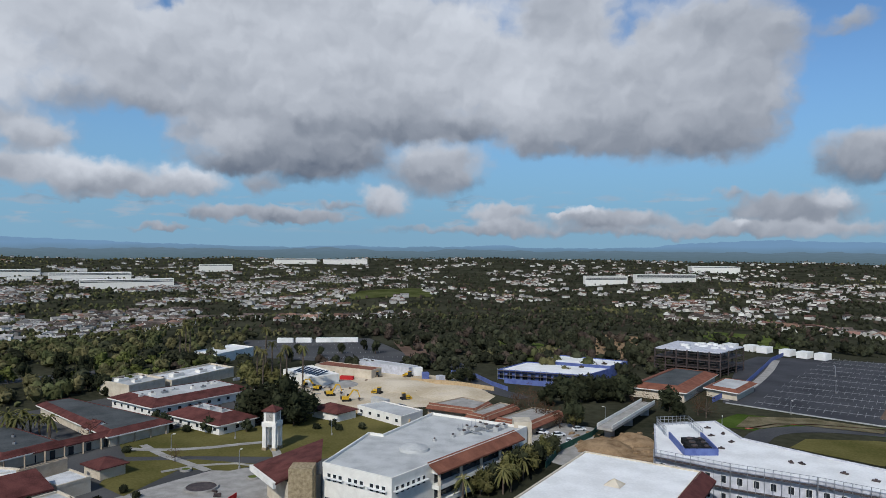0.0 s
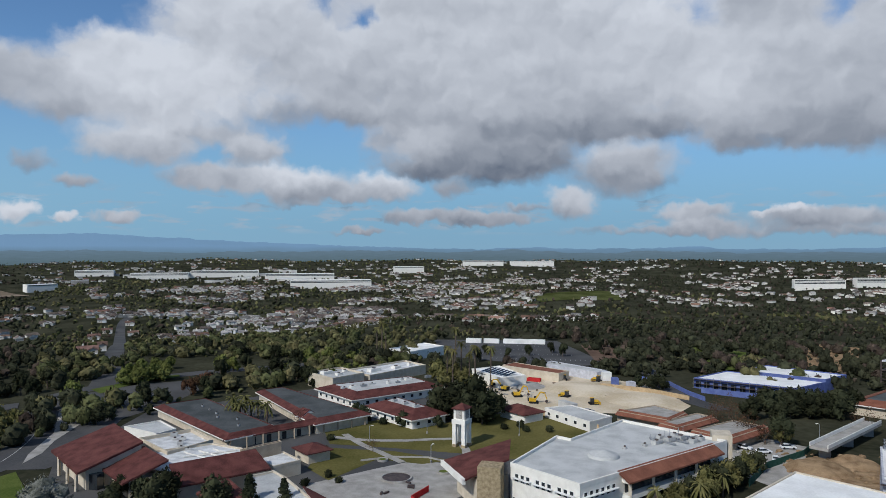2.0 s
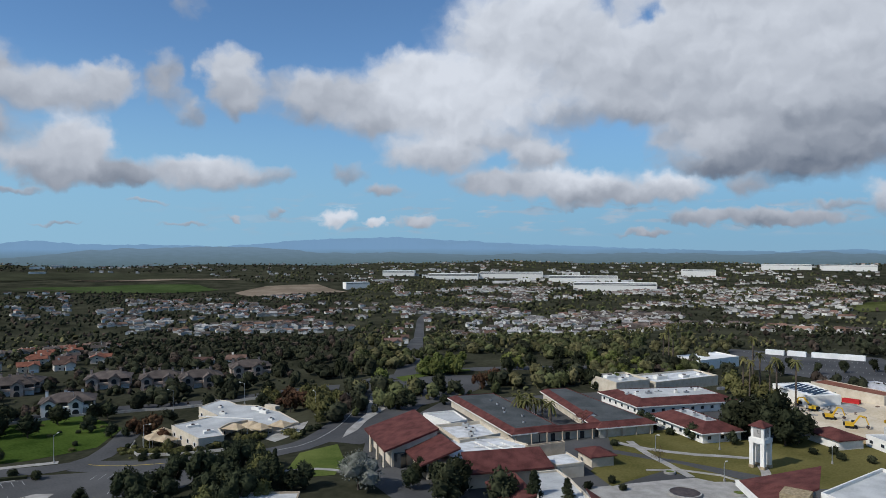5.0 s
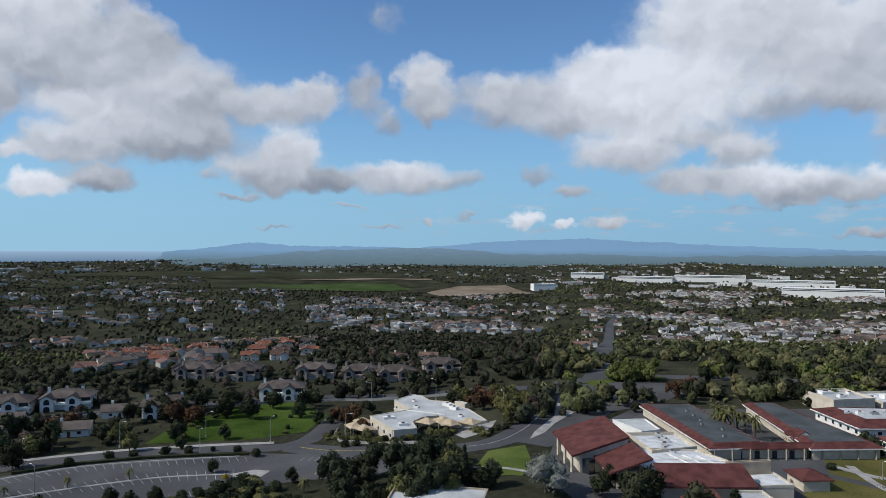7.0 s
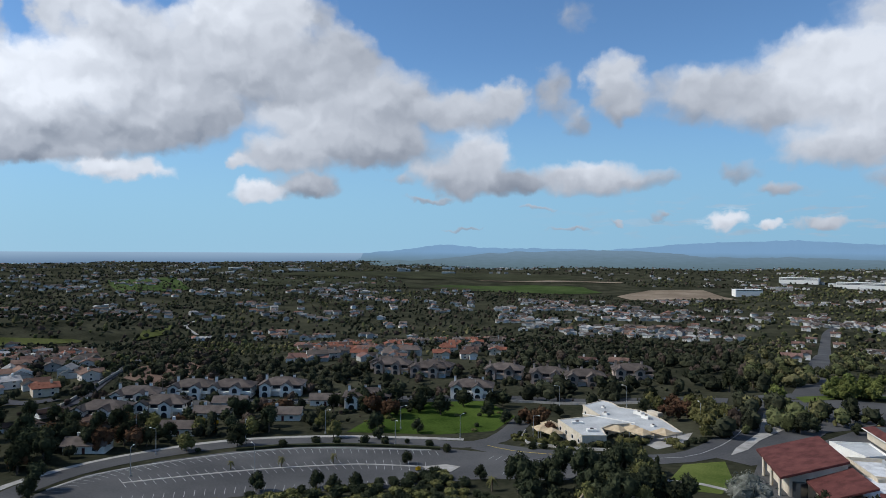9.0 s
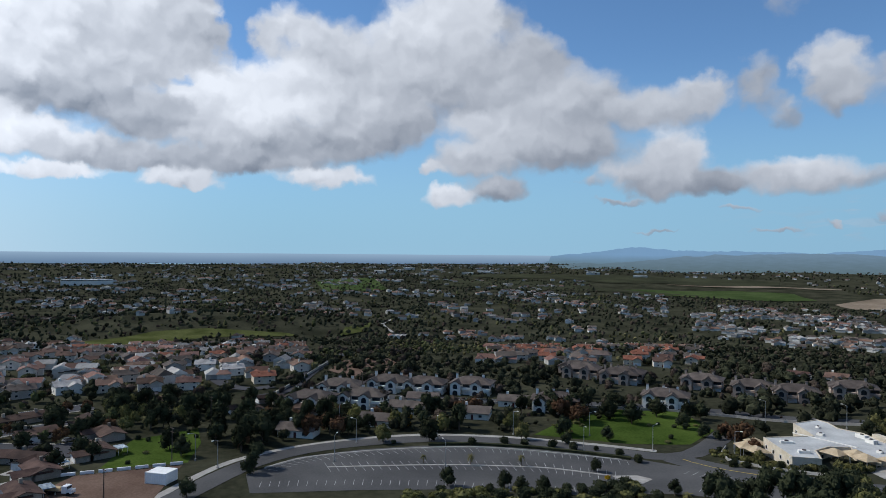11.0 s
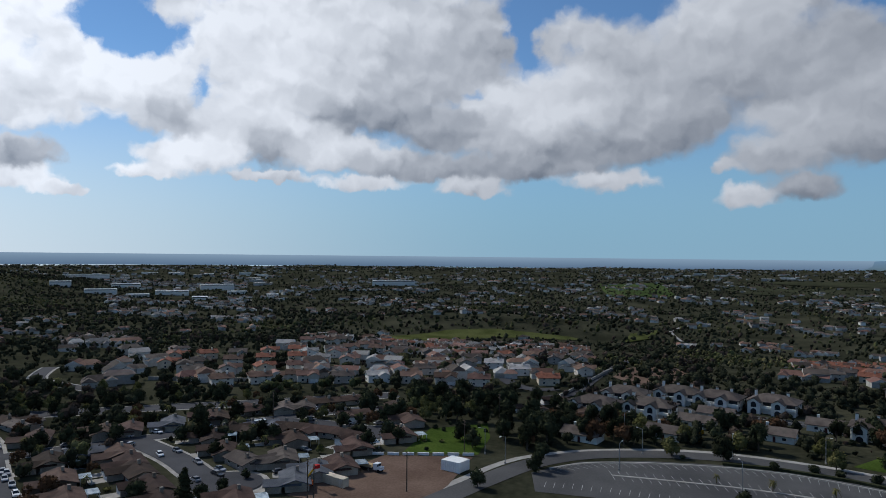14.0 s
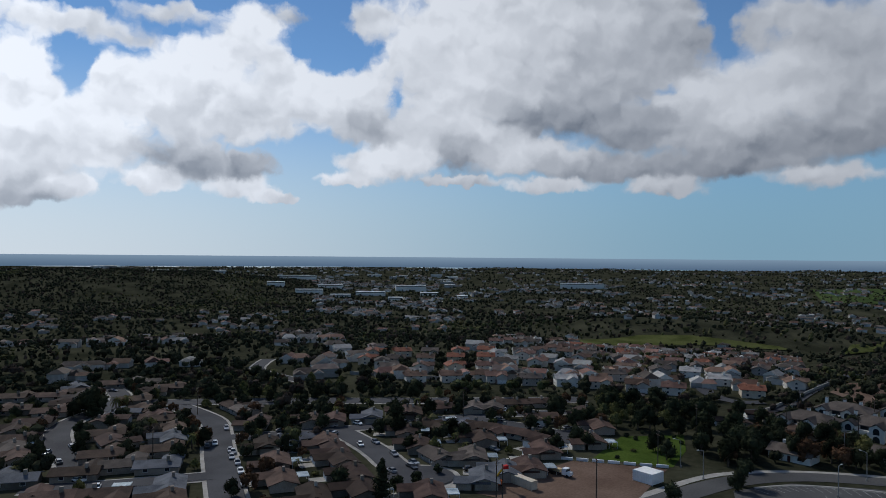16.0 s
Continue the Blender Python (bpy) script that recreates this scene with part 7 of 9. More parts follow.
plant("dark", -67.5, 244.7, 1.30)
plant("dark", -61.8, 241.8, 1.50)
plant("dark", -56.2, 240.4, 1.50)
plant("dark", -51.0, 241.3, 1.50)
plant("dark", -48.2, 246.8, 1.30)
plant("dark", -55.8, 249.8, 1.60)
plant("dark", -61.8, 249.7, 1.60)
plant("palm", -79.2, 300.1, 0.95)
plant("palm", -75.3, 294.5, 0.95)
plant("palm", -72.7, 300.3, 0.95)
plant("palm", -66.5, 289.2, 0.95)
plant("palm", -63.5, 286.0, 0.95)
plant("palm", -57.7, 289.4, 0.95)
plant("palm", -137.6, 367.6, 0.95)
plant("palm", -134.7, 367.7, 0.95)
plant("palm", -133.6, 371.3, 0.95)
plant("palm", -89.6, 355.7, 0.95)
plant("olive", -80.4, 300.1, 1.10)
plant("olive", -77.1, 306.2, 1.10)
plant("olive", -86.1, 312.2, 1.10)
plant("olive", -70.8, 300.4, 1.10)
plant("dark2", 44.6, 238.5, 0.90)
plant("dark2", 47.3, 258.5, 0.80)
plant("bare", 36.1, 245.9, 1.00)
plant("bare", 26.2, 255.4, 1.00)
plant("bare", 96.1, 255.6, 1.10)
plant("bare", 94.5, 259.8, 1.00)
plant("bare", 32.9, 252.2, 1.00)
plant("dark", 48.8, 292.8, 1.00)
plant("dark", 57.2, 287.6, 1.00)
plant("dark", 64.1, 287.8, 1.00)
plant("dark", 72.3, 288.0, 1.00)
plant("dark", 79.6, 293.7, 1.00)
plant("dark", 85.4, 264.0, 1.00)
plant("dark", 85.7, 255.3, 0.80)
plant("palm_low", 17.6, 177.6, 0.80)
plant("palm_low", 21.4, 186.2, 0.80)
plant("palm_low", 15.3, 175.5, 0.80)
plant("olive", 10.0, 182.5, 0.60)
plant("olive", 23.0, 193.2, 0.60)
plant("olive", 12.4, 186.0, 0.60)
plant("olive", 14.7, 186.1, 0.60)
plant("olive", 18.9, 190.8, 0.60)
plant("light", -139.8, 298.2, 0.75)
plant("light", -132.7, 298.4, 0.75)
plant("light", -130.7, 310.7, 0.75)
plant("light", -127.4, 321.3, 0.75)
plant("light", -120.8, 331.3, 0.75)
plant("light", -141.8, 292.4, 0.75)
plant("light", -144.4, 330.5, 0.75)
plant("light", -136.9, 338.1, 0.75)
plant("light", -146.5, 323.4, 0.75)
plant("light", -120.7, 346.4, 0.75)
plant("bush", -42.3, 236.3, 1.00)
plant("bush", -34.5, 235.0, 1.00)
plant("bush", -37.2, 240.1, 1.00)
plant("bush", -91.3, 235.0, 1.00)
plant("bush", -84.3, 231.6, 1.00)
plant("bush", -27.1, 236.7, 1.00)
plant("light", -220.1, 268.3, 1.00)
plant("light", -215.2, 270.7, 1.00)
plant("light", -214.8, 281.1, 1.00)
plant("light", -212.9, 285.6, 1.00)
plant("light", -219.7, 235.4, 1.10)
plant("light", -167.4, 346.9, 1.00)
plant("light", -159.1, 350.9, 1.00)
plant("dark", -185.2, 236.6, 0.65)
plant("dark", -185.9, 213.0, 0.50)
plant("dark", -188.5, 209.6, 0.50)
plant("dark", -165.0, 292.2, 0.85)
plant("dark", -167.4, 307.9, 0.85)
plant("dark", -173.6, 296.2, 0.85)
plant("dark", -163.5, 318.9, 0.85)
plant("dark", -146.3, 336.9, 0.85)
plant("dark2", -185.9, 290.1, 0.80)
plant("dark2", -184.2, 308.7, 0.80)
plant("dark2", -184.1, 338.7, 0.80)
plant("dark2", -166.1, 327.1, 0.80)
plant("dark2", -139.6, 289.1, 0.80)
plant("dark2", -247.2, 237.5, 0.80)
plant("dark2", -232.1, 229.5, 0.80)
plant("dark2", -247.3, 251.7, 0.80)
plant("dark2", -172.9, 258.4, 0.70)
plant("olive", -209.3, 190.0, 1.00)
plant("olive", -205.6, 182.7, 0.80)
plant("olive", -202.6, 191.9, 0.80)
plant("olive", -241.1, 189.5, 0.80)
plant("olive", -235.0, 188.4, 0.80)
plant("brown", -221.5, 187.6, 0.80)
plant("brown", -215.4, 186.2, 0.80)
plant("brown", -178.5, 255.7, 0.80)
plant("brown", -179.9, 262.0, 0.80)
plant("palm_low", -133.9, 220.4, 1.05)
plant("palm_low", -132.4, 226.0, 1.05)
plant("palm_low", -130.2, 227.1, 1.05)
plant("palm_low", -123.5, 220.8, 1.05)
plant("palm_low", -136.6, 228.9, 1.05)
plant("palm_low", -136.7, 220.9, 1.05)
plant("silver", -128.7, 129.6, 1.10)
plant("pine", -84.4, 143.2, 0.85)
plant("pine", -77.5, 146.6, 0.80)
plant("dark", -113.0, 159.1, 0.60)
plant("dark", -92.2, 141.3, 1.00)
plant("dark", -106.5, 142.8, 1.00)
plant("dark", -104.3, 135.3, 1.00)
plant("cypress", -143.6, 114.9, 0.95)
plant("dark", -147.2, 111.7, 0.70)
plant("dark", -141.3, 118.4, 0.70)
plant("dark", -147.1, 106.2, 0.70)
plant("dark", -151.8, 98.8, 0.70)
plant("dark", -156.2, 93.1, 0.70)
plant("dark", -143.6, 98.5, 0.70)
plant("dark", -148.2, 91.5, 0.70)
plant("dark", -121.6, 146.5, 0.70)
plant("dark", -116.7, 147.2, 0.70)
plant("dark", -118.3, 138.1, 0.70)
plant("bush", -253.5, 39.7, 1.10)
plant("bush", -254.4, 52.0, 1.10)
plant("bush", -251.8, 58.9, 1.10)
plant("bush", -248.2, 68.3, 1.10)
plant("bush", -244.1, 75.0, 1.10)
plant("bush", -236.4, 89.1, 1.10)
plant("bush", -227.5, 92.1, 1.10)
plant("bush", -242.8, 82.7, 0.70)
plant("bush", -258.1, 11.5, 0.70)
plant("dark", -218.9, 74.6, 0.45)
plant("dark", -191.3, 88.4, 0.50)
plant("dark", -209.5, 25.6, 0.60)
plant("dark", -205.8, 42.2, 0.60)
plant("dark", -201.7, 53.0, 0.60)
plant("dark", -202.6, 46.5, 0.50)
plant("bush_yellow", -211.1, 75.9, 0.70)
plant("palm_low", -229.7, 35.7, 0.50)
plant("palm_low", -227.4, 52.1, 0.45)
plant("palm_low", -233.1, 20.3, 0.40)
plant("palm_low", -179.0, 86.2, 0.60)
plant("dark", -260.6, 24.9, 0.95)
plant("dark", -295.9, 82.6, 0.95)
plant("dark", -299.5, 88.8, 0.95)
plant("dark", -286.6, 92.5, 0.95)
plant("dark", -288.2, 103.3, 0.95)
plant("dark", -279.9, 110.5, 0.95)
plant("dark", -291.7, 126.2, 0.95)
plant("dark", -308.0, 99.3, 0.95)
plant("dark", -303.5, 111.5, 0.95)
plant("dark2", -271.1, -23.1, 0.75)
plant("dark2", -281.0, -29.3, 0.75)
plant("dark2", -274.7, -12.5, 0.75)
plant("dark2", -271.9, -5.1, 0.75)
plant("dark2", -273.0, 2.5, 0.75)
plant("dark2", -276.6, -37.5, 0.75)
plant("dark2", -271.7, -43.5, 0.75)
plant("dark2", -301.1, 68.9, 0.75)
plant("dark2", -303.9, 77.1, 0.75)
plant("dark2", -307.6, 83.2, 0.75)
plant("dark2", -304.1, 92.8, 0.75)
plant("dark2", -251.7, -41.8, 0.75)
plant("dark2", -232.3, -34.3, 0.75)
plant("brown", -269.7, -19.4, 1.00)
plant("brown", -269.4, -8.7, 1.00)
plant("brown", -290.0, 83.4, 1.00)
plant("brown", -282.5, 88.7, 1.00)
plant("brown", -299.9, 42.3, 1.00)
plant("brown", -303.0, 48.6, 1.00)
plant("olive", -274.8, 31.4, 0.80)
plant("olive", -273.8, 58.2, 0.80)
plant("olive", -259.9, 59.5, 0.80)
plant("olive", -259.4, 7.8, 0.80)
plant("olive", -281.9, 12.5, 0.80)
plant("bush_yellow", -284.4, 17.7, 1.20)
plant("bush_yellow", -296.0, 19.5, 1.20)
plant("bush_yellow", -300.0, 14.3, 1.20)
plant("light", -215.8, 232.2, 1.10)
plant("light", -233.2, 287.0, 0.90)
plant("light", -231.4, 292.0, 0.90)
plant("light", -228.6, 299.4, 0.90)
plant("light", -227.8, 309.4, 0.90)
plant("dark", -282.1, 135.7, 0.90)
plant("dark", -285.5, 142.9, 0.90)
plant("bush_olive", -233.3, 121.6, 1.00)
plant("bush_olive", -227.5, 122.0, 1.00)
plant("bush_olive", -223.9, 123.5, 1.00)
plant("bush_olive", -218.9, 125.3, 1.00)
plant("bush_olive", -212.5, 126.1, 1.00)
plant("bush_olive", -209.7, 128.9, 1.00)
plant("bush_olive", -232.0, 130.4, 1.00)
plant("olive", -205.6, 184.1, 1.00)
plant("olive", -218.7, 191.6, 1.00)
plant("olive", -207.0, 190.6, 1.00)
plant("brown", -241.1, 134.2, 0.80)
plant("brown", -252.0, 136.4, 0.80)
plant("brown", -222.1, 187.6, 0.80)
plant("brown", -229.5, 191.1, 0.80)
plant("dark", -180.1, -286.5, 1.20)
plant("dark", -181.2, -294.6, 1.00)
plant("dark", -172.4, -288.4, 0.80)
plant("dark", -207.7, -140.7, 0.70)
plant("dark", -246.2, -88.8, 0.80)
plant("dark", -288.3, -118.2, 1.20)
plant("dark", -243.5, -172.3, 0.90)
plant("dark", -224.9, -157.8, 0.80)
plant("pine", -162.6, -119.7, 0.90)
plant("pine", -176.7, -281.9, 0.90)
plant("dark", -190.7, -201.9, 0.75)
plant("dark", -198.6, -205.5, 0.75)
plant("dark", -203.4, -198.2, 0.75)
plant("dark", -215.2, -197.1, 0.75)
plant("dark", -215.4, -188.3, 0.75)
plant("dark", -237.0, -191.4, 0.75)
plant("dark", -256.6, -181.7, 0.75)
plant("dark", -260.3, -166.1, 0.75)
plant("dark", -232.8, -138.1, 0.75)
plant("dark", -231.5, -132.4, 0.75)
plant("dark", -266.0, -138.4, 0.75)
plant("dark", -261.8, -118.2, 0.75)
plant("dark", -236.5, -96.9, 0.75)
plant("dark", -251.4, -95.1, 0.75)
plant("dark", -172.8, -207.3, 0.75)
plant("dark", -141.1, -157.1, 0.60)
plant("dark", -140.2, -230.9, 0.60)
plant("dark", -227.4, -246.4, 0.75)
plant("dark", -241.8, -243.0, 0.75)
plant("dark", -260.6, -231.6, 0.75)
plant("dark", -272.1, -227.1, 0.75)
plant("dark", -278.3, -217.8, 0.75)
plant("dark", -287.3, -217.5, 0.75)
plant("dark", -286.7, -192.9, 0.75)
plant("dark", -243.9, -256.5, 0.75)
plant("dark", -223.2, -252.8, 0.75)
plant("dark", -233.3, -272.2, 0.75)
plant("brown", -208.1, -225.4, 0.70)
plant("brown", -218.1, -229.3, 0.70)
plant("brown", -171.7, -209.0, 0.70)
plant("brown", -175.9, -209.6, 0.70)
plant("brown", -159.3, -162.3, 0.70)
plant("brown", -147.2, -156.7, 0.70)
plant("palm_low", -188.7, -283.5, 0.90)
plant("palm_low", -194.8, -284.5, 0.90)
plant("palm_low", -245.6, -230.5, 0.70)
plant("palm_low", -308.9, -83.3, 0.70)
plant("dark2", -315.9, -92.8, 0.80)
plant("dark2", -333.9, -87.5, 0.80)
plant("dark2", -288.6, -77.8, 0.80)
plant("dark2", -274.3, -53.1, 0.80)
plant("dark2", -288.8, -45.6, 0.80)
plant("dark2", -277.6, -34.3, 0.80)
plant("dark2", -255.8, -42.2, 0.80)
plant("dark2", -260.1, -35.7, 0.80)
plant("dark2", -294.2, -22.9, 0.80)
plant("dark2", -290.1, -15.2, 0.80)
plant("dark", -322.0, -105.2, 0.80)
plant("dark", -307.5, -95.4, 0.80)
plant("dark", -300.9, -86.0, 0.80)
plant("dark", -285.6, -65.9, 0.80)
plant("dark", -265.1, -53.3, 0.80)
plant("dark", -247.6, -60.9, 0.80)
plant("dark", -256.1, -67.0, 0.80)
plant("dark", -226.3, -34.9, 0.60)
plant("dark", -205.7, -49.0, 0.60)
plant("brown", -215.1, 179.6, 0.90)
plant("brown", -221.8, 180.5, 0.70)
plant("brown", -242.4, 138.0, 0.90)
plant("brown", -228.3, 133.6, 0.60)
plant("olive", -199.3, 180.1, 1.00)
plant("olive", -192.2, 177.9, 0.90)
plant("olive", -187.6, 170.3, 0.60)
plant("olive", -216.2, 128.8, 0.50)
plant("olive", -207.5, 189.9, 1.00)
plant("olive", -196.8, 142.0, 0.45)
plant("olive", -193.2, 146.7, 0.40)
plant("bush", -205.3, 129.1, 1.00)
plant("bush", -200.0, 133.7, 1.00)
plant("bush", -197.3, 137.6, 1.00)
plant("bush", -184.5, 162.3, 1.00)
plant("bush", -183.5, 165.3, 1.00)
plant("bush", -182.5, 157.9, 1.00)
plant("bush", -188.4, 178.0, 1.00)
plant("bush", -211.5, 121.5, 1.00)
plant("bush", -213.9, 118.4, 1.00)
plant("bush_olive", -208.5, 126.5, 1.20)
plant("bush_olive", -202.2, 131.6, 1.20)
plant("bush_olive", -201.4, 136.9, 1.20)
plant("bush_olive", -197.3, 146.0, 1.20)
plant("bush_olive", -194.0, 149.7, 1.20)
plant("bush_olive", -187.6, 155.9, 1.20)
plant("bush_olive", -182.4, 154.1, 1.20)
plant("dark", -238.6, 184.1, 0.60)
plant("dark", -235.5, 187.9, 0.60)
plant("dark", -247.8, 195.0, 0.70)
plant("dark", -179.7, 204.0, 0.75)
plant("dark", -180.2, 211.1, 0.65)
plant("dark", -193.7, 246.2, 0.85)
plant("dark", -172.1, 222.1, 0.50)
plant("dark", -186.5, 246.3, 0.50)
plant("light", -218.5, 233.5, 1.00)
plant("light", -222.5, 270.0, 0.95)
plant("light", -216.4, 270.8, 0.95)
plant("light", -215.2, 279.9, 1.00)
plant("light", -209.2, 280.6, 0.90)
plant("light", -197.4, 309.1, 1.00)
plant("light", -192.4, 310.8, 1.00)
plant("brown", -181.8, 272.6, 0.80)
plant("brown", -176.3, 269.8, 0.70)
plant("olive", -126.9, 312.5, 0.40)
plant("olive", -123.5, 313.4, 0.40)
plant("olive", -121.7, 320.1, 0.45)
plant("olive", -115.2, 334.8, 0.50)
plant("olive", -113.2, 342.2, 0.50)
plant("olive", -115.8, 328.0, 0.40)
plant("dark", -146.3, 297.0, 0.70)
plant("dark", -152.0, 299.7, 0.80)
plant("dark", -137.2, 285.8, 0.40)
plant("bare", -76.0, 199.9, 0.60)
plant("bare", -110.3, 221.8, 0.80)
plant("bare", 28.8, 268.0, 1.00)
plant("bare", 33.7, 273.6, 0.90)
plant("bush", -90.0, 196.1, 0.80)
plant("bush", -93.5, 208.0, 0.80)
plant("bush", -79.3, 174.6, 0.80)
plant("bush", -74.6, 171.2, 0.70)
plant("bush", -90.0, 174.1, 1.00)
plant("bush", -82.2, 166.8, 0.90)
plant("dark", 41.6, 273.3, 1.05)
plant("dark", 48.1, 275.2, 1.05)
plant("dark", 55.1, 279.0, 1.05)
plant("dark", 61.5, 279.9, 1.05)
plant("dark", 67.8, 282.8, 1.05)
plant("dark", 72.5, 279.7, 1.05)
plant("dark", 53.3, 286.5, 1.05)
plant("dark", 60.4, 289.6, 1.05)
plant("dark", 67.1, 290.6, 1.05)
plant("olive", 45.3, 240.0, 1.00)
plant("bare", 37.9, 242.5, 0.90)
plant("bare", 40.1, 239.3, 0.90)
plant("bare", 34.6, 245.7, 0.90)
plant("bare", 73.6, 267.3, 0.90)
plant("bare", 76.4, 263.6, 0.90)
plant("light", -164.1, 311.6, 0.70)
plant("light", -161.5, 315.5, 0.70)
plant("light", -161.7, 341.5, 0.70)
plant("light", -159.8, 351.6, 0.70)
plant("light", -155.4, 356.7, 0.70)
plant("light", -152.5, 365.7, 0.70)
plant("light", -149.4, 375.0, 0.70)
plant("light", -162.1, 332.3, 0.70)
plant("dark", 7.1, 318.9, 0.70)
plant("dark", 10.9, 326.3, 0.70)
plant("dark", 12.9, 318.0, 0.70)
plant("dark", 2.3, 320.1, 0.70)
plant("dark2", -81.9, 398.7, 0.60)
plant("dark2", -67.7, 389.7, 0.60)
plant("dark2", -46.1, 414.9, 0.60)
plant("dark2", -81.1, 373.9, 0.60)
plant("dark2", -57.7, 401.7, 0.60)
plant("dark2", -38.5, 402.4, 0.60)
plant("olive", 9.5, 174.5, 0.85)
plant("dark", 13.0, 179.0, 0.80)
plant("olive", 17.0, 183.5, 1.00)
plant("dark2", 20.0, 187.5, 0.70)
plant("olive", 23.5, 191.5, 0.95)
plant("dark", 26.5, 196.0, 0.90)
plant("palm_low", 5.0, 169.0, 0.80)
plant("olive", 29.0, 203.0, 0.80)
plant("dark", 33.0, 209.0, 0.60)


def woods():
    rng = random.Random(21)
    ico = bmesh.new()
    bmesh.ops.create_icosphere(ico, subdivisions=2, radius=1.0)
    hi_v = np.array([v.co for v in ico.verts])
    hi_f = np.array([[v.index for v in f.verts] for f in ico.faces])
    ico.free()
    ico = bmesh.new()
    bmesh.ops.create_icosphere(ico, subdivisions=1, radius=1.0)
    lo_v = np.array([v.co for v in ico.verts])
    lo_f = np.array([[v.index for v in f.verts] for f in ico.faces])
    ico.free()
    near = {}
    for x, y in HOMES:
        near.setdefault((int(x // 12), int(y // 12)), []).append((x, y))
    V, F, MI = [], [], []
    base = 0

    minis = []
    for k in range(7):
        r2 = random.Random(70 + k)
        lobes = [(r2.uniform(-0.35, 0.35), r2.uniform(-0.35, 0.35), r2.uniform(0.32, 0.7), r2.uniform(0.32, 0.46), r2.uniform(0.22, 0.32)) for _ in range(3)]
        v, f = leafy(r2, lobes, 66, 0.105, False)
        v, f = list(v), list(f)
        for cx, cy, cz, rx, rz_ in lobes:
            b0 = len(v)
            v += [(cx + q[0] * rx * r2.uniform(0.75, 1.0), cy + q[1] * rx * r2.uniform(0.75, 1.0), cz + q[2] * rz_ * r2.uniform(0.75, 1.0)) for q in lo_v]
            f += [tuple(b0 + i for i in t) for t in lo_f]
        minis.append((np.array(v), np.array(f)))

    clumps, singles = [], []
    for k in range(9):
        gen = np.random.RandomState(40 + k)
        singles.append((lo_v * gen.uniform(0.45, 1.25, (len(lo_v), 1)), lo_f))
        vs, fs = [], []
        for j in range(3):
            c = np.array([gen.uniform(-0.6, 0.6), gen.uniform(-0.6, 0.6), gen.uniform(-0.5, 0.6)])
            vs.append(lo_v * gen.uniform(0.4, 1.15, (len(lo_v), 1)) * gen.uniform(0.4, 0.65) + c)
            fs.append(lo_f + j * len(lo_v))
        clumps.append((np.concatenate(vs), np.concatenate(fs)))

    def grow(az0, az1, d0, d1, density, low, high, kind):
        nonlocal base
        area = radians(az1 - az0) * (d1 * d1 - d0 * d0) / 2
        for _ in range(int(area * density)):
            a, r = rng.uniform(az0, az1), math.sqrt(rng.uniform(d0 * d0, d1 * d1))
            p = plan_dir(a) * r
            q = noise.noise((p.x / 130, p.y / 130, 9)) + 0.5 * noise.noise((p.x / 45, p.y / 45, 2))
            if q < rng.uniform(-0.75, 0.15) or taken(p.x, p.y) or near_street(p.x, p.y, 3):
                continue
            ix, iy = int(p.x // 12), int(p.y // 12)
            if any(abs(hx - p.x) < 6 and abs(hy - p.y) < 6 for i in (-1, 0, 1) for j in (-1, 0, 1) for hx, hy in near.get((ix + i, iy + j), ())):
                continue
            yard = p * (1 + 11 / r)          # open front gardens
            ix, iy = int(yard.x // 12), int(yard.y // 12)
            if any(abs(hx - yard.x) < 6 and abs(hy - yard.y) < 6 for i in (-1, 0, 1) for j in (-1, 0, 1) for hx, hy in near.get((ix + i, iy + j), ())):
                continue
            h = rng.uniform(low, high)
            w = h * rng.uniform(0.38, 0.6)
            if kind == 0:
                v0, f0 = minis[rng.randrange(7)]
                v = v0 * np.array([w * 1.5, w * 1.5, h]) + np.array([p.x, p.y, lie(p.x, p.y) - 0.1 * h])
            else:
                v0, f0 = clumps[rng.randrange(9)] if kind == 1 else singles[rng.randrange(9)]
                v = v0 * np.array([w, w, h * 0.5]) + np.array([p.x, p.y, lie(p.x, p.y) + h * 0.42])
            V.append(v)
            F.append(f0 + base)
            # foliage tint: fresh trees and painted sunlight at bearings 8-45, darker as shade elsewhere
            lit_zone = noise.noise((p.x / 210, p.y / 210, 31)) + (0.4 if 8 < a < 45 else -0.1)
            MI.extend([rng.choice((0, 1, 1, 2, 2) if lit_zone > 0.33 else (0, 0, 0, 1, 2, 3) if lit_zone > 0.05 else (0, 0, 0, 0, 0, 3))] * len(f0))
            base += len(v)
    grow(-38, 62, 250, 500, 0.0125, 4, 11.5, 0)
    grow(62, 162, 250, 500, 0.0125, 3.5, 9, 0)
    grow(-38, 162, 500, 950, 0.0098, 3, 9, 1)
    grow(-38, 162, 260, 520, 0.015, 1.0, 2.8, 2)
    grow(84, 162, 650, 1500, 0.002, 4, 9, 2)
    grow(128, 162, 1200, 2500, 0.005, 3, 7, 2)
    grow(128, 162, 380, 700, 0.004, 4, 9, 1)
    grow(-38, 162, 950, 2300, 0.005, 3, 8, 2)
    grow(-38, 162, 2300, 4250, 0.0009, 5, 10, 2)
    me = bpy.data.meshes.new("woods")
    me.from_pydata(np.concatenate(V).tolist(), [], np.concatenate(F).tolist())
    me.polygons.foreach_set("material_index", MI)
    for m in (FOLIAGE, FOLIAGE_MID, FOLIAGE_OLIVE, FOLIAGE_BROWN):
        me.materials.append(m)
    tagged(new("woods", me), "dark green woods and garden trees spreading to the horizon", "woods", kind="stuff")


woods()
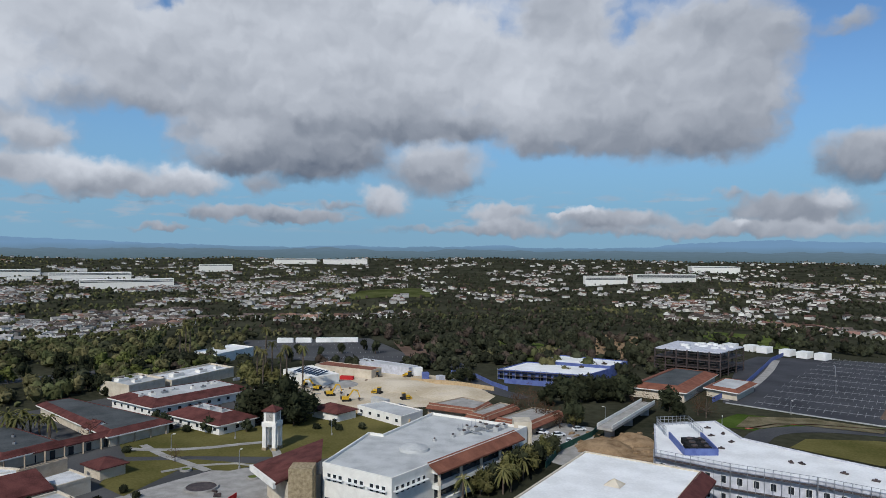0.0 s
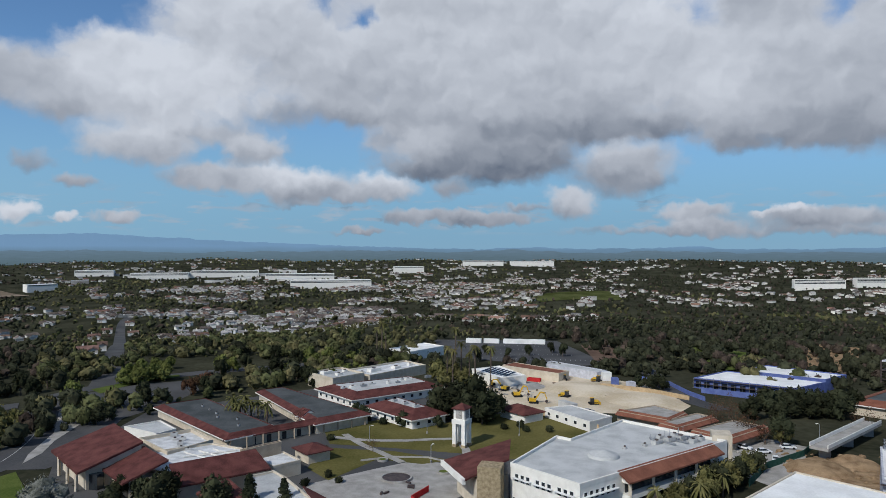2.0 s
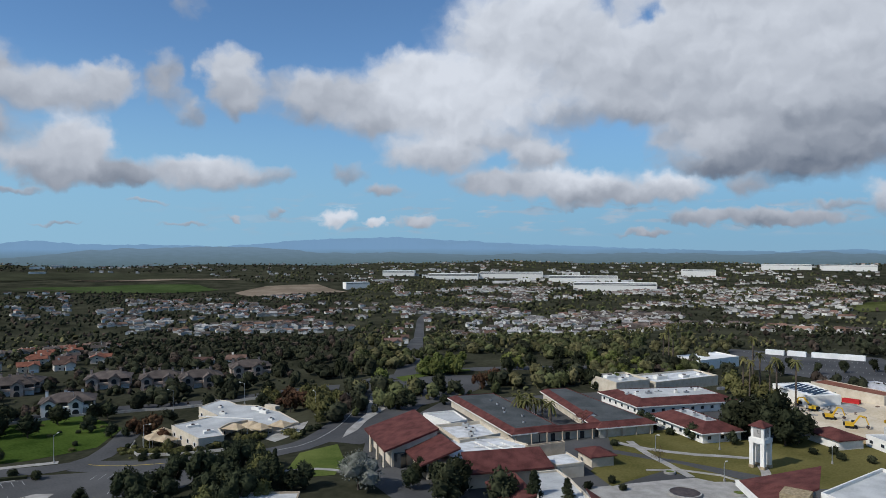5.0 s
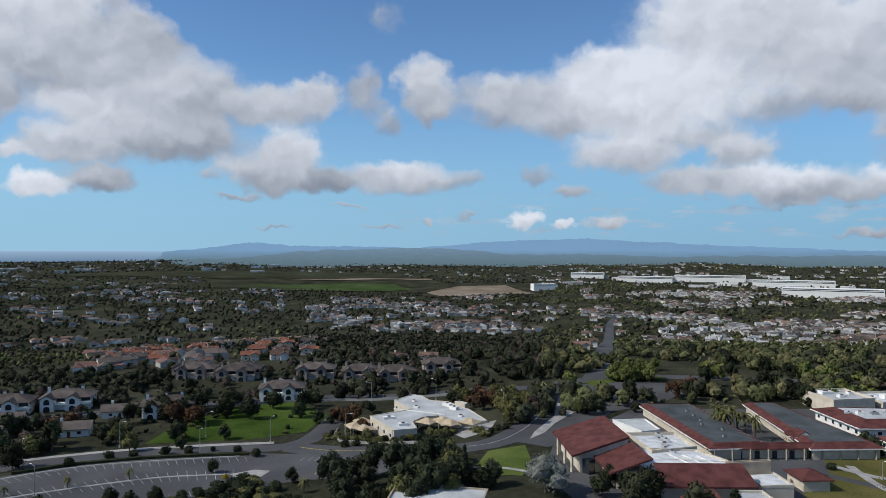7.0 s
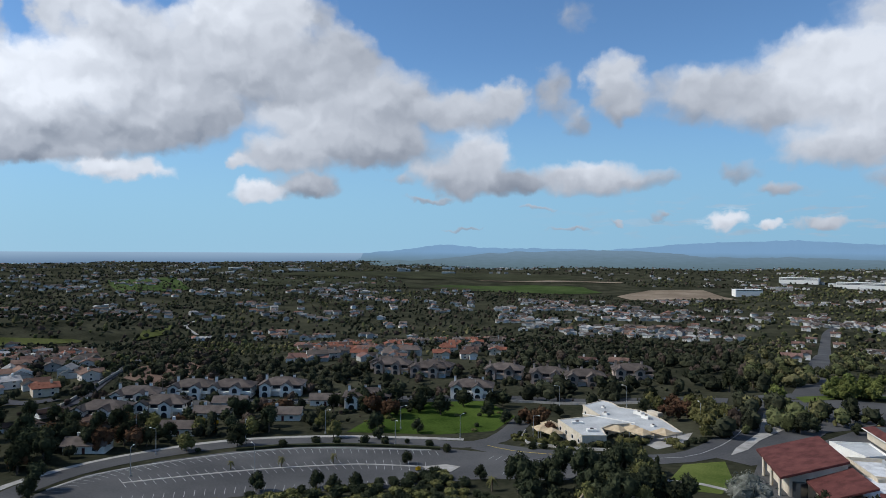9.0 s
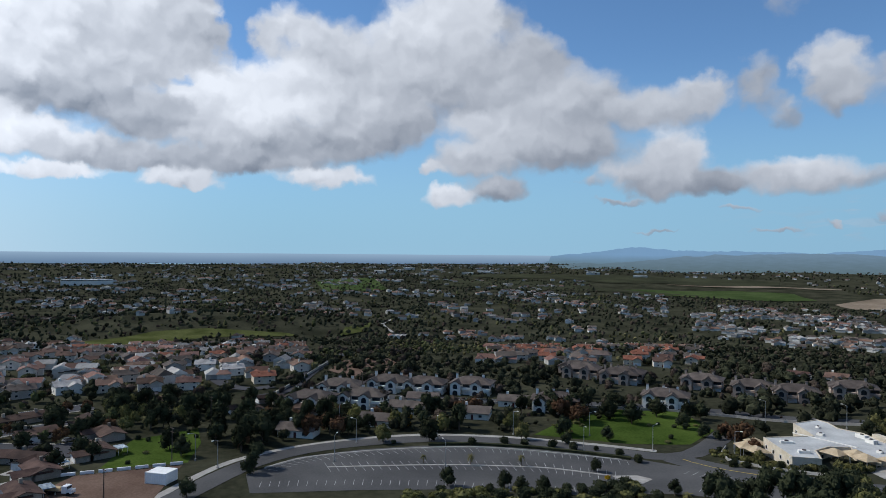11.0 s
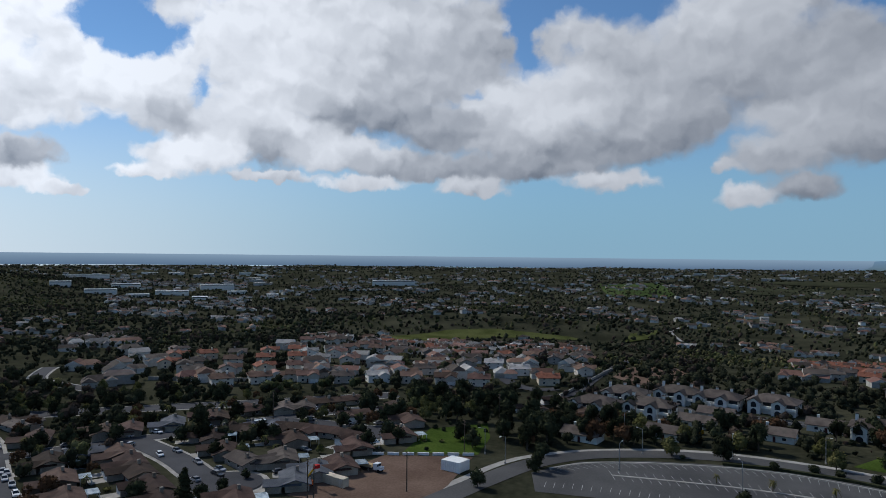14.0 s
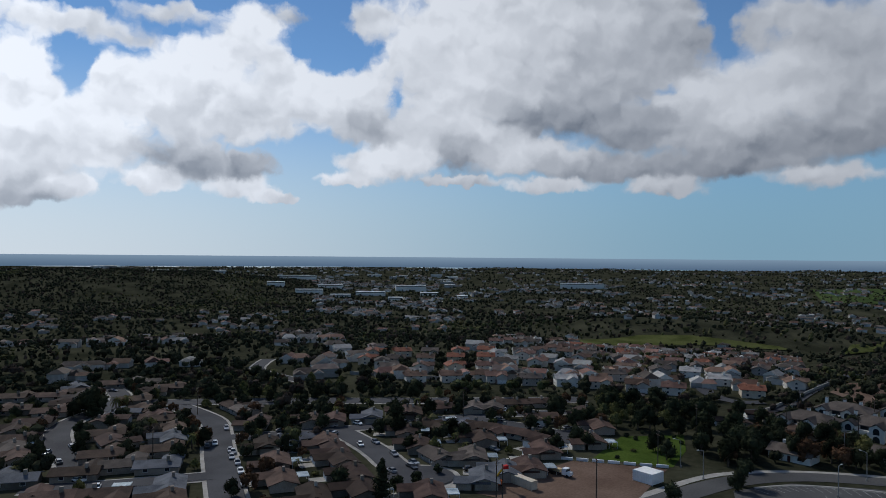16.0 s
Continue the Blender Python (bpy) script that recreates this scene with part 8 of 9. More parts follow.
# ---------------------------------------------------------------- streets of the ranch-house quarter
for i, (pts, w) in enumerate(STREETS):
    ribbon("pavement", "pale concrete pavement beside the street", "pavement", pts, w + 2.6, CONCRETE, 0.08 + 0.012 * i)
    ribbon("road", "dark asphalt residential street", "road", pts, w, ASPHALT_DARK, 0.22 + 0.014 * i)


def infill():
    """Ranch houses along both sides of each street, where there is room."""
    rng = random.Random(5)
    for pts, w in STREETS[:6]:
        for side in (-1, 1):
            for a, b in zip(pts, pts[1:]):
                a, b = Vector(a), Vector(b)
                d = (b - a).normalized()
                n = Vector((-d.y, d.x)) * side
                k = 5.0
                while k < (b - a).length:
                    p = a + d * k + n * (w / 2 + 10.5)
                    if not any(math.dist(h, p) < 11.5 for h in HOMES) and not near_street(p.x, p.y, 6.5) and not taken(p.x, p.y):
                        ranch(p.x, p.y, math.degrees(math.atan2(d.y, d.x)) + (0 if side < 0 else 180) + rng.uniform(-4, 4), rng.choice(("brown", "brown", "grey", "slate")))
                    k += 4.0


infill()


def driveways():
    """Pale concrete drives from the near streets to the garages."""
    for (x, y), ob in [((o.matrix_basis.translation.x, o.matrix_basis.translation.y), o) for o in bpy.data.objects if o.parent is None and o.name.startswith("house") and o.get("group") == "ranch houses"]:
        if math.hypot(x, y) > 290:
            continue
        turn = ob.matrix_basis.to_euler().z
        side = 1 if any(c.name.startswith("garage_door") and c.data.vertices[0].co.x > 0 for c in ob.children) else -1
        c, s_ = math.cos(turn), math.sin(turn)
        gx = side * (13 / 2 - 2.8)
        pts = [(gx - 2.4, -8.6), (gx + 2.4, -8.6), (gx + 2.4, -13.5), (gx - 2.4, -13.5)]
        sheet("driveway", "pale concrete driveway before a ranch house garage", "driveway", [(x + px * c - py * s_, y + px * s_ + py * c) for px, py in pts], CONCRETE, 0.06, cell=20)


driveways()
PATIO = surface("weathered_blue_grey_patio_sheet", (0.3, 0.36, 0.39), (0.55, 0.59, 0.6), 0.4, rough=0.6, vary=0.3)


def patio_kit():
    t = thing("patio_cover", "pale blue-grey patio cover on white posts behind a house", "patio cover")
    bm = bmesh.new()
    box(bm, -2.6, -1.7, 2.3, 2.6, 1.7, 2.42)
    part("roof", bm, PATIO, t)
    for k in range(6):
        part("rib", boxed(-2.5 + k, -1.75, 2.42, -2.42 + k, 1.75, 2.5), PATIO, t)
    for x in (-2.4, 2.4):
        for y in (-1.5, 1.5):
            part("post", boxed(x - 0.07, y - 0.07, -1, x + 0.07, y + 0.07, 2.3), FRAME, t)
    return t


def patios():
    rng = random.Random(8)
    homes = [o for o in bpy.data.objects if o.parent is None and o.name.startswith("house") and o.get("group") == "ranch houses" and o.matrix_basis.translation.length < 290]
    for o in homes:
        if rng.random() < 0.45:
            p = o.matrix_basis @ Vector((rng.uniform(-3.5, 3.5), 6.6, 0))
            if near_street(p.x, p.y, 3) or any(math.dist(h, (p.x, p.y)) < 6 for h in HOMES):
                continue
            t = place(("patio",), patio_kit, p.x, p.y, 0, "")
            t.matrix_basis = pose(p.x, p.y, lie(p.x, p.y), 0, 0, math.degrees(o.matrix_basis.to_euler().z))
            t["group"] = "patio covers"


patios()


def disc(name, label, category, x, y, r, material, lift):
    n = 20
    return sheet(name, label, category, [(x + r * math.cos(2 * math.pi * k / n), y + r * math.sin(2 * math.pi * k / n)) for k in range(n)], material, lift)


disc("pavement", "pale concrete pavement round a turning circle", "pavement", -186, -122, 13, CONCRETE, 0.07)
disc("road", "dark asphalt turning circle", "road", -186, -122, 11, ASPHALT_DARK, 0.36)
disc("pavement", "pale concrete pavement round a turning circle", "pavement", -258, -101, 12, CONCRETE, 0.09)
disc("road", "dark asphalt turning circle", "road", -258, -101, 10, ASPHALT_DARK, 0.36)


def along(name, label, category, pts, width, height, material, base=0.0, kind="", step=5.0, parent=None):
    """A low wall, kerb or fence along a line on the ground."""
    bm = bmesh.new()
    fine = []
    for a, b in zip(pts, pts[1:]):
        a, b = Vector(a), Vector(b)
        k = max(1, int((b - a).length / step))
        fine += [a.lerp(b, i / k) for i in range(k)]
    fine.append(Vector(pts[-1]))
    rows = []
    for i, p in enumerate(fine):
        d = (fine[min(i + 1, len(fine) - 1)] - fine[max(i - 1, 0)]).normalized()
        s = Vector((-d.y, d.x)) * width / 2
        z = lie(p.x, p.y) + base
        rows.append([bm.verts.new(q) for q in ((p.x - s.x, p.y - s.y, z - 0.4), (p.x + s.x, p.y + s.y, z - 0.4), (p.x + s.x, p.y + s.y, z + height), (p.x - s.x, p.y - s.y, z + height))])
    for a, b in zip(rows, rows[1:]):
        for k in range(4):
            j = (k + 1) % 4
            bm.faces.new((a[k], a[j], b[j], b[k]))
    bm.faces.new(rows[0])
    bm.faces.new(rows[-1][::-1])
    bmesh.ops.recalc_face_normals(bm, faces=bm.faces)
    ob = part(name, bm, material, parent)
    return tagged(ob, label, category, kind=kind) if parent is None else ob


# ---------------------------------------------------------------- stall lines and kerbs
def spline(pts, step):
    out = []
    for i in range(len(pts) - 1):
        p = [Vector(pts[max(0, min(len(pts) - 1, i + k))]) for k in (-1, 0, 1, 2)]
        n = 12
        for j in range(n):
            t = j / n
            out.append(0.5 * (2 * p[1] + (p[2] - p[0]) * t + (2 * p[0] - 5 * p[1] + 4 * p[2] - p[3]) * t * t + (3 * p[1] - p[0] - 3 * p[2] + p[3]) * t ** 3))
    out.append(Vector(pts[-1]))
    res, acc = [out[0]], 0.0
    for a, b in zip(out, out[1:]):
        L = (b - a).length
        while acc + L >= step:
            k = (step - acc) / L
            a = a + (b - a) * k
            L -= step - acc
            acc = 0.0
            res.append(a)
        acc += L
    return res


def stalls(bm, pts, width, length, side, lift=0.16, wide=0.14, lean=0.0, base=True):
    q = spline(pts, width)
    for i, p in enumerate(q):
        d = (q[min(i + 1, len(q) - 1)] - q[max(i - 1, 0)]).normalized()
        n = Vector((-d.y, d.x)) * side
        n = (n + d * lean).normalized()
        e = p + n * length
        w = d * wide / 2
        bm.faces.new([bm.verts.new((v.x, v.y, lie(v.x, v.y) + lift)) for v in (p - w, p + w, e + w, e - w)])
    if base:
        for a, b in zip(q, q[1:]):
            d = (b - a).normalized()
            n = Vector((-d.y, d.x)) * wide / 2
            bm.faces.new([bm.verts.new((v.x, v.y, lie(v.x, v.y) + lift)) for v in (a - n, b - n, b + n, a + n)])


bm = bmesh.new()
ROW1 = [(-231, -31), (-241, -20), (-247, -2), (-250, 20), (-249, 43), (-240, 67), (-229, 90)]
ROW2 = [(-231, -11), (-231, 9), (-230, 30), (-225, 57), (-218, 72), (-213, 80)]
stalls(bm, ROW1, 2.75, 5.2, -1, lean=0.25)
stalls(bm, ROW2, 2.75, 5.0, -1, lean=0.25)
stalls(bm, ROW2, 2.75, 5.0, 1, lean=-0.25)
stalls(bm, [(-213, -30), (-213, -10), (-210, 20), (-204, 45), (-200, 65)], 2.75, 5.0, 1, base=False)
stalls(bm, [(-214, 104), (-206, 110), (-192, 117)], 2.75, 5.0, -1, base=False)
stalls(bm, [(-192, 96), (-182, 108)], 2.75, 5.0, 1, base=False)
bmesh.ops.recalc_face_normals(bm, faces=bm.faces)
tagged(part("stall_lines", bm, PAINT), "worn white parking stall lines on asphalt", "road marking", kind="stuff")
along("kerb", "pale concrete island kerb between stall rows", "kerb", [tuple(p) for p in spline(ROW2, 4)], 1.0, 0.22, CONCRETE, kind="structure")
along("kerb", "pale concrete kerb along the hedge", "kerb", [tuple(p + Vector((-1.2, 0))) for p in spline(ROW1, 4)], 0.8, 0.22, CONCRETE, kind="structure")
sheet("island", "kerbed planted traffic island", "kerb", [(-214, 78), (-207, 79), (-204, 84), (-208, 89), (-213, 86)], CONCRETE, 0.25)
along("hedge", "low dark clipped hedge beside the car park", "hedge", [(-254.5, 24), (-254, 40), (-248, 60), (-239, 78), (-231, 91)], 1.6, 0.9, LEAF)
bm = bmesh.new()
E0, E1 = Vector((124, 282)), Vector((196, 232))
for k in range(11):
    o = Vector((9.0, 11.2)) * k
    a, b = E0 + o + Vector((2, 0)), E1 + o + Vector((6, -2))
    stalls(bm, [tuple(a), tuple(b)], 2.7, 5.0, 1, wide=0.1, base=False)
    stalls(bm, [tuple(a), tuple(b)], 2.7, 5.0, -1, wide=0.1, base=False)
    stalls(bm, [tuple(a), tuple(b)], 2.7, 0.1, 1, wide=0.5)
bmesh.ops.recalc_face_normals(bm, faces=bm.faces)
tagged(part("stall_lines", bm, PAINT), "white stall lines of the large car park", "road marking", kind="stuff")
along("planting_strip", "brown planted strip across the car park", "planting", [(160, 254), (250, 372)], 3.0, 0.25, DIRT_BROWN)
along("kerb", "white kerb along the car park edge", "kerb", [(113, 280), (133, 262), (153, 245), (200, 223)], 0.9, 0.3, PAINT, kind="structure")
along("kerb", "faded red kerb on the service road bend", "kerb", [(104, 240), (117, 246.5), (130, 246), (152, 239), (178, 226)], 1.0, 0.3, RED_KERB, kind="structure")
bm = bmesh.new()
for k in range(13):
    stalls(bm, [(-120 + 3 * k, 455 - 6 * k), (-62 + 3.4 * k, 459 - 6 * k)], 2.7, 4.6, 1, lift=0.5, base=False) if k % 3 == 0 else None
bmesh.ops.recalc_face_normals(bm, faces=bm.faces)
tagged(part("stall_lines", bm, PAINT), "white stall lines of the far car park", "road marking", kind="stuff")
ribbon("centre_line", "white edge line of the loop road", "road marking", [(-230, 242), (-222, 225), (-203, 205), (-186, 182), (-176, 163), (-173, 148), (-181, 134)], 0.3, PAINT, 0.24)
ribbon("centre_line", "yellow centre line of the loop road", "road marking", [(-181, 134), (-200, 121), (-216, 112), (-228, 108)], 0.3, YELLOW_PAINT, 0.24)
along("wall", "low pale wall along the avenue", "wall", [(-338, 20), (-322, 62), (-311, 105), (-301, 136), (-287, 160), (-266, 179), (-248, 197)], 0.3, 1.1, CONCRETE, kind="structure")
along("wall", "low curved concrete wall round the day-care garden", "wall", [(-240, 130), (-232, 124), (-222, 121), (-206, 127), (-190, 138)], 0.3, 0.9, CONCRETE, kind="structure")


# ---------------------------------------------------------------- vehicles
def car_kit(label, paint, long=4.5, name="car"):
    t = thing(name, label, "car")
    bm = bmesh.new()
    prof = ((-long / 2, 0.35), (long / 2, 0.35), (long / 2, 0.75), (long * 0.22, 0.92), (-long * 0.46, 0.95), (-long / 2, 0.85))
    a = [bm.verts.new((x, -0.9, z)) for x, z in prof]
    b = [bm.verts.new((x, 0.9, z)) for x, z in prof]
    n = len(prof)
    for i in range(n):
        bm.faces.new((a[i], a[(i + 1) % n], b[(i + 1) % n], b[i]))
    bm.faces.new(a[::-1])
    bm.faces.new(b)
    bmesh.ops.recalc_face_normals(bm, faces=bm.faces)
    part("body", bm, paint, t)
    bm = bmesh.new()
    lo = [bm.verts.new(p) for p in ((-long * 0.42, -0.82, 0.92), (long * 0.24, -0.82, 0.9), (long * 0.24, 0.82, 0.9), (-long * 0.42, 0.82, 0.92))]
    hi = [bm.verts.new(p) for p in ((-long * 0.32, -0.65, 1.42), (long * 0.06, -0.65, 1.45), (long * 0.06, 0.65, 1.45), (-long * 0.32, 0.65, 1.42))]
    bm.faces.new(hi)
    for i in range(4):
        bm.faces.new((lo[i], lo[(i + 1) % 4], hi[(i + 1) % 4], hi[i]))
    part("glazing", bm, GLASS, t)
    part("roof", boxed(-long * 0.31, -0.63, 1.42, long * 0.05, 0.63, 1.48), paint, t)
    for x in (-long * 0.31, long * 0.31):
        for y in (-0.82, 0.82):
            bm = bmesh.new()
            bmesh.ops.create_cone(bm, cap_ends=True, segments=12, radius1=0.33, radius2=0.33, depth=0.22, matrix=Matrix.Translation((x, y, 0.33)) @ Matrix.Rotation(math.pi / 2, 4, "X"))
            part("wheel", bm, BLACK, t)
    return t


def park(kind, x, y, rz):
    kits = {"white": lambda: car_kit("white parked saloon car", CAR_WHITE), "grey": lambda: car_kit("grey parked saloon car", CAR_PAINT), "van": lambda: car_kit("dark grey parked pickup truck", CAR_PAINT, 5.4)}
    t = place(("car", kind), kits[kind], x, y, rz, "")
    t.matrix_basis = pose(x, y, lie(x, y) + 0.2, 0, 0, rz)
    t["group"] = "parked cars"


for i, (x, y) in enumerate(((-204, -160), (-196, -131), (-200, -112), (-222, -186), (-229, -181), (-236, -177), (-242, -166), (-150, -196), (-125, -206), (-216, -327), (-142, -264), (-196, -250), (-249, -150), (-270, -106), (-263, -120), (-225, -116))):
    park(("white", "grey", "grey", "van")[i % 4], x, y, (50, 60, 120, -40)[i % 4] + 7 * i)
for i, (x, y) in enumerate(((-172, -191), (-158, -172), (-150, -162), (-164, -180), (-176, -205), (-210, -178), (-247, -172), (-285, -142), (-180, -297), (-136, -243), (-124, -195), (-210, -148))):
    park(("grey", "white", "van")[i % 3], x, y, 51 if i < 5 else -40 + 9 * i)
for x, y, r in ((38, 229, 20), (40, 222, 80), (33, 232, -30), (-58, 352, 10), (-30, 345, 60), (-98, 236, 30), (46, 236, 10), (-16, 268, 30)):
    park("white" if x > 0 else "grey", x, y, r)


car_rng = random.Random(19)
for pts, wide in STREETS[:6]:
    line = spline(pts, 8.5)
    for i, p in enumerate(line[1:-1], 1):
        d = (line[i + 1] - line[i - 1]).normalized()
        for side in (-1, 1):
            q = p + Vector((-d.y, d.x)) * side * (wide / 2 - 1.2)
            if car_rng.random() < 0.12 and q.length < 300:
                park(car_rng.choice(("white", "grey", "grey", "van")), q.x, q.y, math.degrees(math.atan2(d.y, d.x)) + (0 if side > 0 else 180))


def tracks(t, long, wide, hgt):
    for y in (-wide / 2, wide / 2):
        bm = bmesh.new()
        box(bm, -long / 2 + 0.3, y - 0.3, 0.0, long / 2 - 0.3, y + 0.3, hgt)
        for x in (-long / 2 + 0.3, long / 2 - 0.3):
            bmesh.ops.create_cone(bm, cap_ends=True, segments=12, radius1=hgt / 2, radius2=hgt / 2, depth=0.6, matrix=Matrix.Translation((x, y, hgt / 2)) @ Matrix.Rotation(math.pi / 2, 4, "X"))
        part("track", bm, BLACK, t)


def excavator(x, y, rz, reach=1.0):
    t = thing("excavator", "yellow tracked excavator on bare soil", "excavator", x, y, lie(x, y) + 0.1, rz, "excavators")
    tracks(t, 4.4, 2.6, 0.95)
    part("house", boxed(-2.4, -1.45, 1.05, 1.0, 1.45, 2.4), MACHINE, t)
    part("cab", boxed(0.0, 0.35, 2.4, 1.5, 1.4, 3.3), GLASS, t, "dark glazed cab")
    part("counterweight", boxed(-3.1, -1.4, 1.1, -2.4, 1.4, 2.2), BLACK, t)

    def beam(name, p, q, w):
        bm = bmesh.new()
        a, b = Vector(p), Vector(q)
        m = Matrix.Translation(a) @ (b - a).to_track_quat("X", "Z").to_matrix().to_4x4()
        box(bm, 0, -w / 2, -w / 2, (b - a).length, w / 2, w / 2, m)
        part(name, bm, MACHINE, t)
    beam("boom", (0.8, -0.2, 2.0), (3.6 * reach, -0.2, 5.6), 0.65)
    beam("boom", (3.6 * reach, -0.2, 5.6), (5.8 * reach, -0.2, 5.2), 0.55)
    beam("arm", (5.8 * reach, -0.2, 5.2), (7.2 * reach, -0.2, 2.0), 0.45)
    bm = bmesh.new()
    box(bm, -0.6, -0.7, -0.9, 0.5, 0.7, 0.2, Matrix.Translation((7.1 * reach, -0.2, 1.4)) @ Matrix.Rotation(0.5, 4, "Y"))
    part("bucket", bm, STEEL, t)
    t.matrix_basis = t.matrix_basis @ Matrix.Scale(0.8, 4)


excavator(-54, 300, 165, 1.1)
excavator(-46, 289, 20, 0.8)
excavator(-38, 279, 10, 0.9)
excavator(-60, 308, 120, 0.9)


def dozer(x, y, rz):
    t = thing("bulldozer", "yellow bulldozer with front blade", "bulldozer", x, y, lie(x, y) + 0.1, rz, "bulldozers")
    tracks(t, 4.2, 2.2, 1.0)
    part("hood", boxed(0, -0.75, 0.9, 2.2, 0.75, 2.0), MACHINE, t)
    part("cab", boxed(-1.5, -0.9, 1.0, 0, 0.9, 3.0), GLASS, t)
    part("cab_roof", boxed(-1.6, -1.0, 3.0, 0.1, 1.0, 3.15), MACHINE, t)
    part("blade", boxed(2.6, -1.9, 0.1, 2.85, 1.9, 1.3), MACHINE, t)
    part("push_arm", boxed(0, -1.5, 0.5, 2.6, -1.3, 0.7), MACHINE, t)
    part("push_arm", boxed(0, 1.3, 0.5, 2.6, 1.5, 0.7), MACHINE, t)
    t.matrix_basis = t.matrix_basis @ Matrix.Scale(0.85, 4)


dozer(-27, 294, 160)
dozer(-15, 283, 20)
dozer(-31, 331, 100)
dozer(-16, 332, 150)


def container(x, y, rz, w, d, h, material, label, name="container"):
    t = thing(name, label, "container", x, y, lie(x, y) + 0.1, rz)
    part("box", boxed(-w / 2, -d / 2, 0.1, w / 2, d / 2, h), material, t)
    for i in range(int(w / 0.8)):
        part("rib", boxed(-w / 2 + 0.3 + i * 0.8, -d / 2 - 0.06, 0.2, -w / 2 + 0.5 + i * 0.8, -d / 2, h - 0.1), material, t)
    for sx in (-1, 1):
        part("corner_post", boxed(sx * w / 2 - 0.1, -d / 2 - 0.08, 0, sx * w / 2 + 0.1, -d / 2 + 0.12, h + 0.05), material, t)


container(-55, 331, -20, 8, 3, 2.4, TARP, "green covered material pile at the site")
container(-44, 324, -10, 6, 2.6, 1.6, RED, "red open skip on the building site")
container(-24, 272, -45, 8, 2.6, 2.8, PALE_ROOF, "pale grey site office container")
container(-12, 335, 20, 4, 3, 4, WHITE_ROOF, "small white shed at the site edge")
container(-1, 317, 30, 3, 3, 3.4, GREY_WALL, "grey portable shed at the site")
container(-8, 327, 10, 3, 3, 3.0, BLUE_WRAP, "stack covered with blue tarpaulin")
container(-196, -92, 68, 12.2, 2.5, 2.7, CREAM, "long cream shipping container in the yard")
container(-221, -60, 70, 7, 6, 3.4, WHITE_ROOF, "stack wrapped in white and pale blue sheeting")
for i, x in enumerate((-102, -90, -77, -68, -60)):
    container(x, 456, -2, 10, 3, 3, WHITE_ROOF, "white storage trailer behind the far car park", "trailer")
for x, y in ((191, 417), (199, 406), (186, 424), (205, 398), (176, 430), (212, 392)):
    container(x, y, 40, 8, 6, 3.6, WHITE_ROOF, "white wrapped stack at the site edge", "material_stack")

# flatbed truck and boom lift in the yard
tk = thing("flatbed_truck", "white-cabbed flatbed truck loaded with timber", "truck", -212, -86, lie(-212, -86) + 0.1, 75)
part("chassis", boxed(-4.6, -0.6, 0.6, 4.2, 0.6, 0.95), BLACK, tk)
part("bed", boxed(-4.8, -1.2, 0.95, 1.6, 1.2, 1.15), STEEL, tk)
part("load", boxed(-4.4, -1.0, 1.15, 1.0, 1.0, 2.0), WOOD, tk, "stacked timber load")
part("cab", boxed(1.9, -1.15, 0.7, 3.5, 1.15, 2.7), CAR_WHITE, tk)
part("hood", boxed(3.5, -1.0, 0.7, 4.8, 1.0, 1.7), CAR_WHITE, tk)
part("windscreen", boxed(3.48, -1.0, 1.8, 3.56, 1.0, 2.5), GLASS, tk)
for x in (-3.2, -2.0, 3.9):
    for y in (-1.0, 1.0):
        bm = bmesh.new()
        bmesh.ops.create_cone(bm, cap_ends=True, segments=12, radius1=0.5, radius2=0.5, depth=0.35, matrix=Matrix.Translation((x, y, 0.5)) @ Matrix.Rotation(math.pi / 2, 4, "X"))
        part("wheel", bm, BLACK, tk)
bl = thing("boom_lift", "orange boom lift with raised yellow arm", "boom lift", -192, -98, lie(-192, -98) + 0.1, 60)
part("base", boxed(-1.6, -1.1, 0.4, 1.6, 1.1, 1.7), ORANGE, bl)
for x in (-1.1, 1.1):
    for y in (-1.1, 1.1):
        bm = bmesh.new()
        bmesh.ops.create_cone(bm, cap_ends=True, segments=12, radius1=0.5, radius2=0.5, depth=0.4, matrix=Matrix.Translation((x, y, 0.5)) @ Matrix.Rotation(math.pi / 2, 4, "X"))
        part("wheel", bm, BLACK, bl)
bm = bmesh.new()
box(bm, 0, -0.2, -0.2, 7, 0.2, 0.2, Matrix.Translation((-1, 0, 1.8)) @ Matrix.Rotation(-0.75, 4, "Y"))
part("arm", bm, MACHINE, bl)
part("basket", boxed(4.0, -0.8, 6.2, 5.2, 0.8, 7.2), RED, bl)
for k in range(7):
    p = Vector((-229, -90)).lerp(Vector((-238, -60)), k / 6)
    b = part("barrier", boxed(-2.0, -0.3, 0, 2.0, 0.3, 0.9), CAR_WHITE)
    b.matrix_basis = pose(p.x, p.y, lie(p.x, p.y) + 0.1, 0, 0, 106 + random.uniform(-5, 5))
    tagged(b, "white plastic traffic barrier beside the yard", "barrier", "yard barriers")

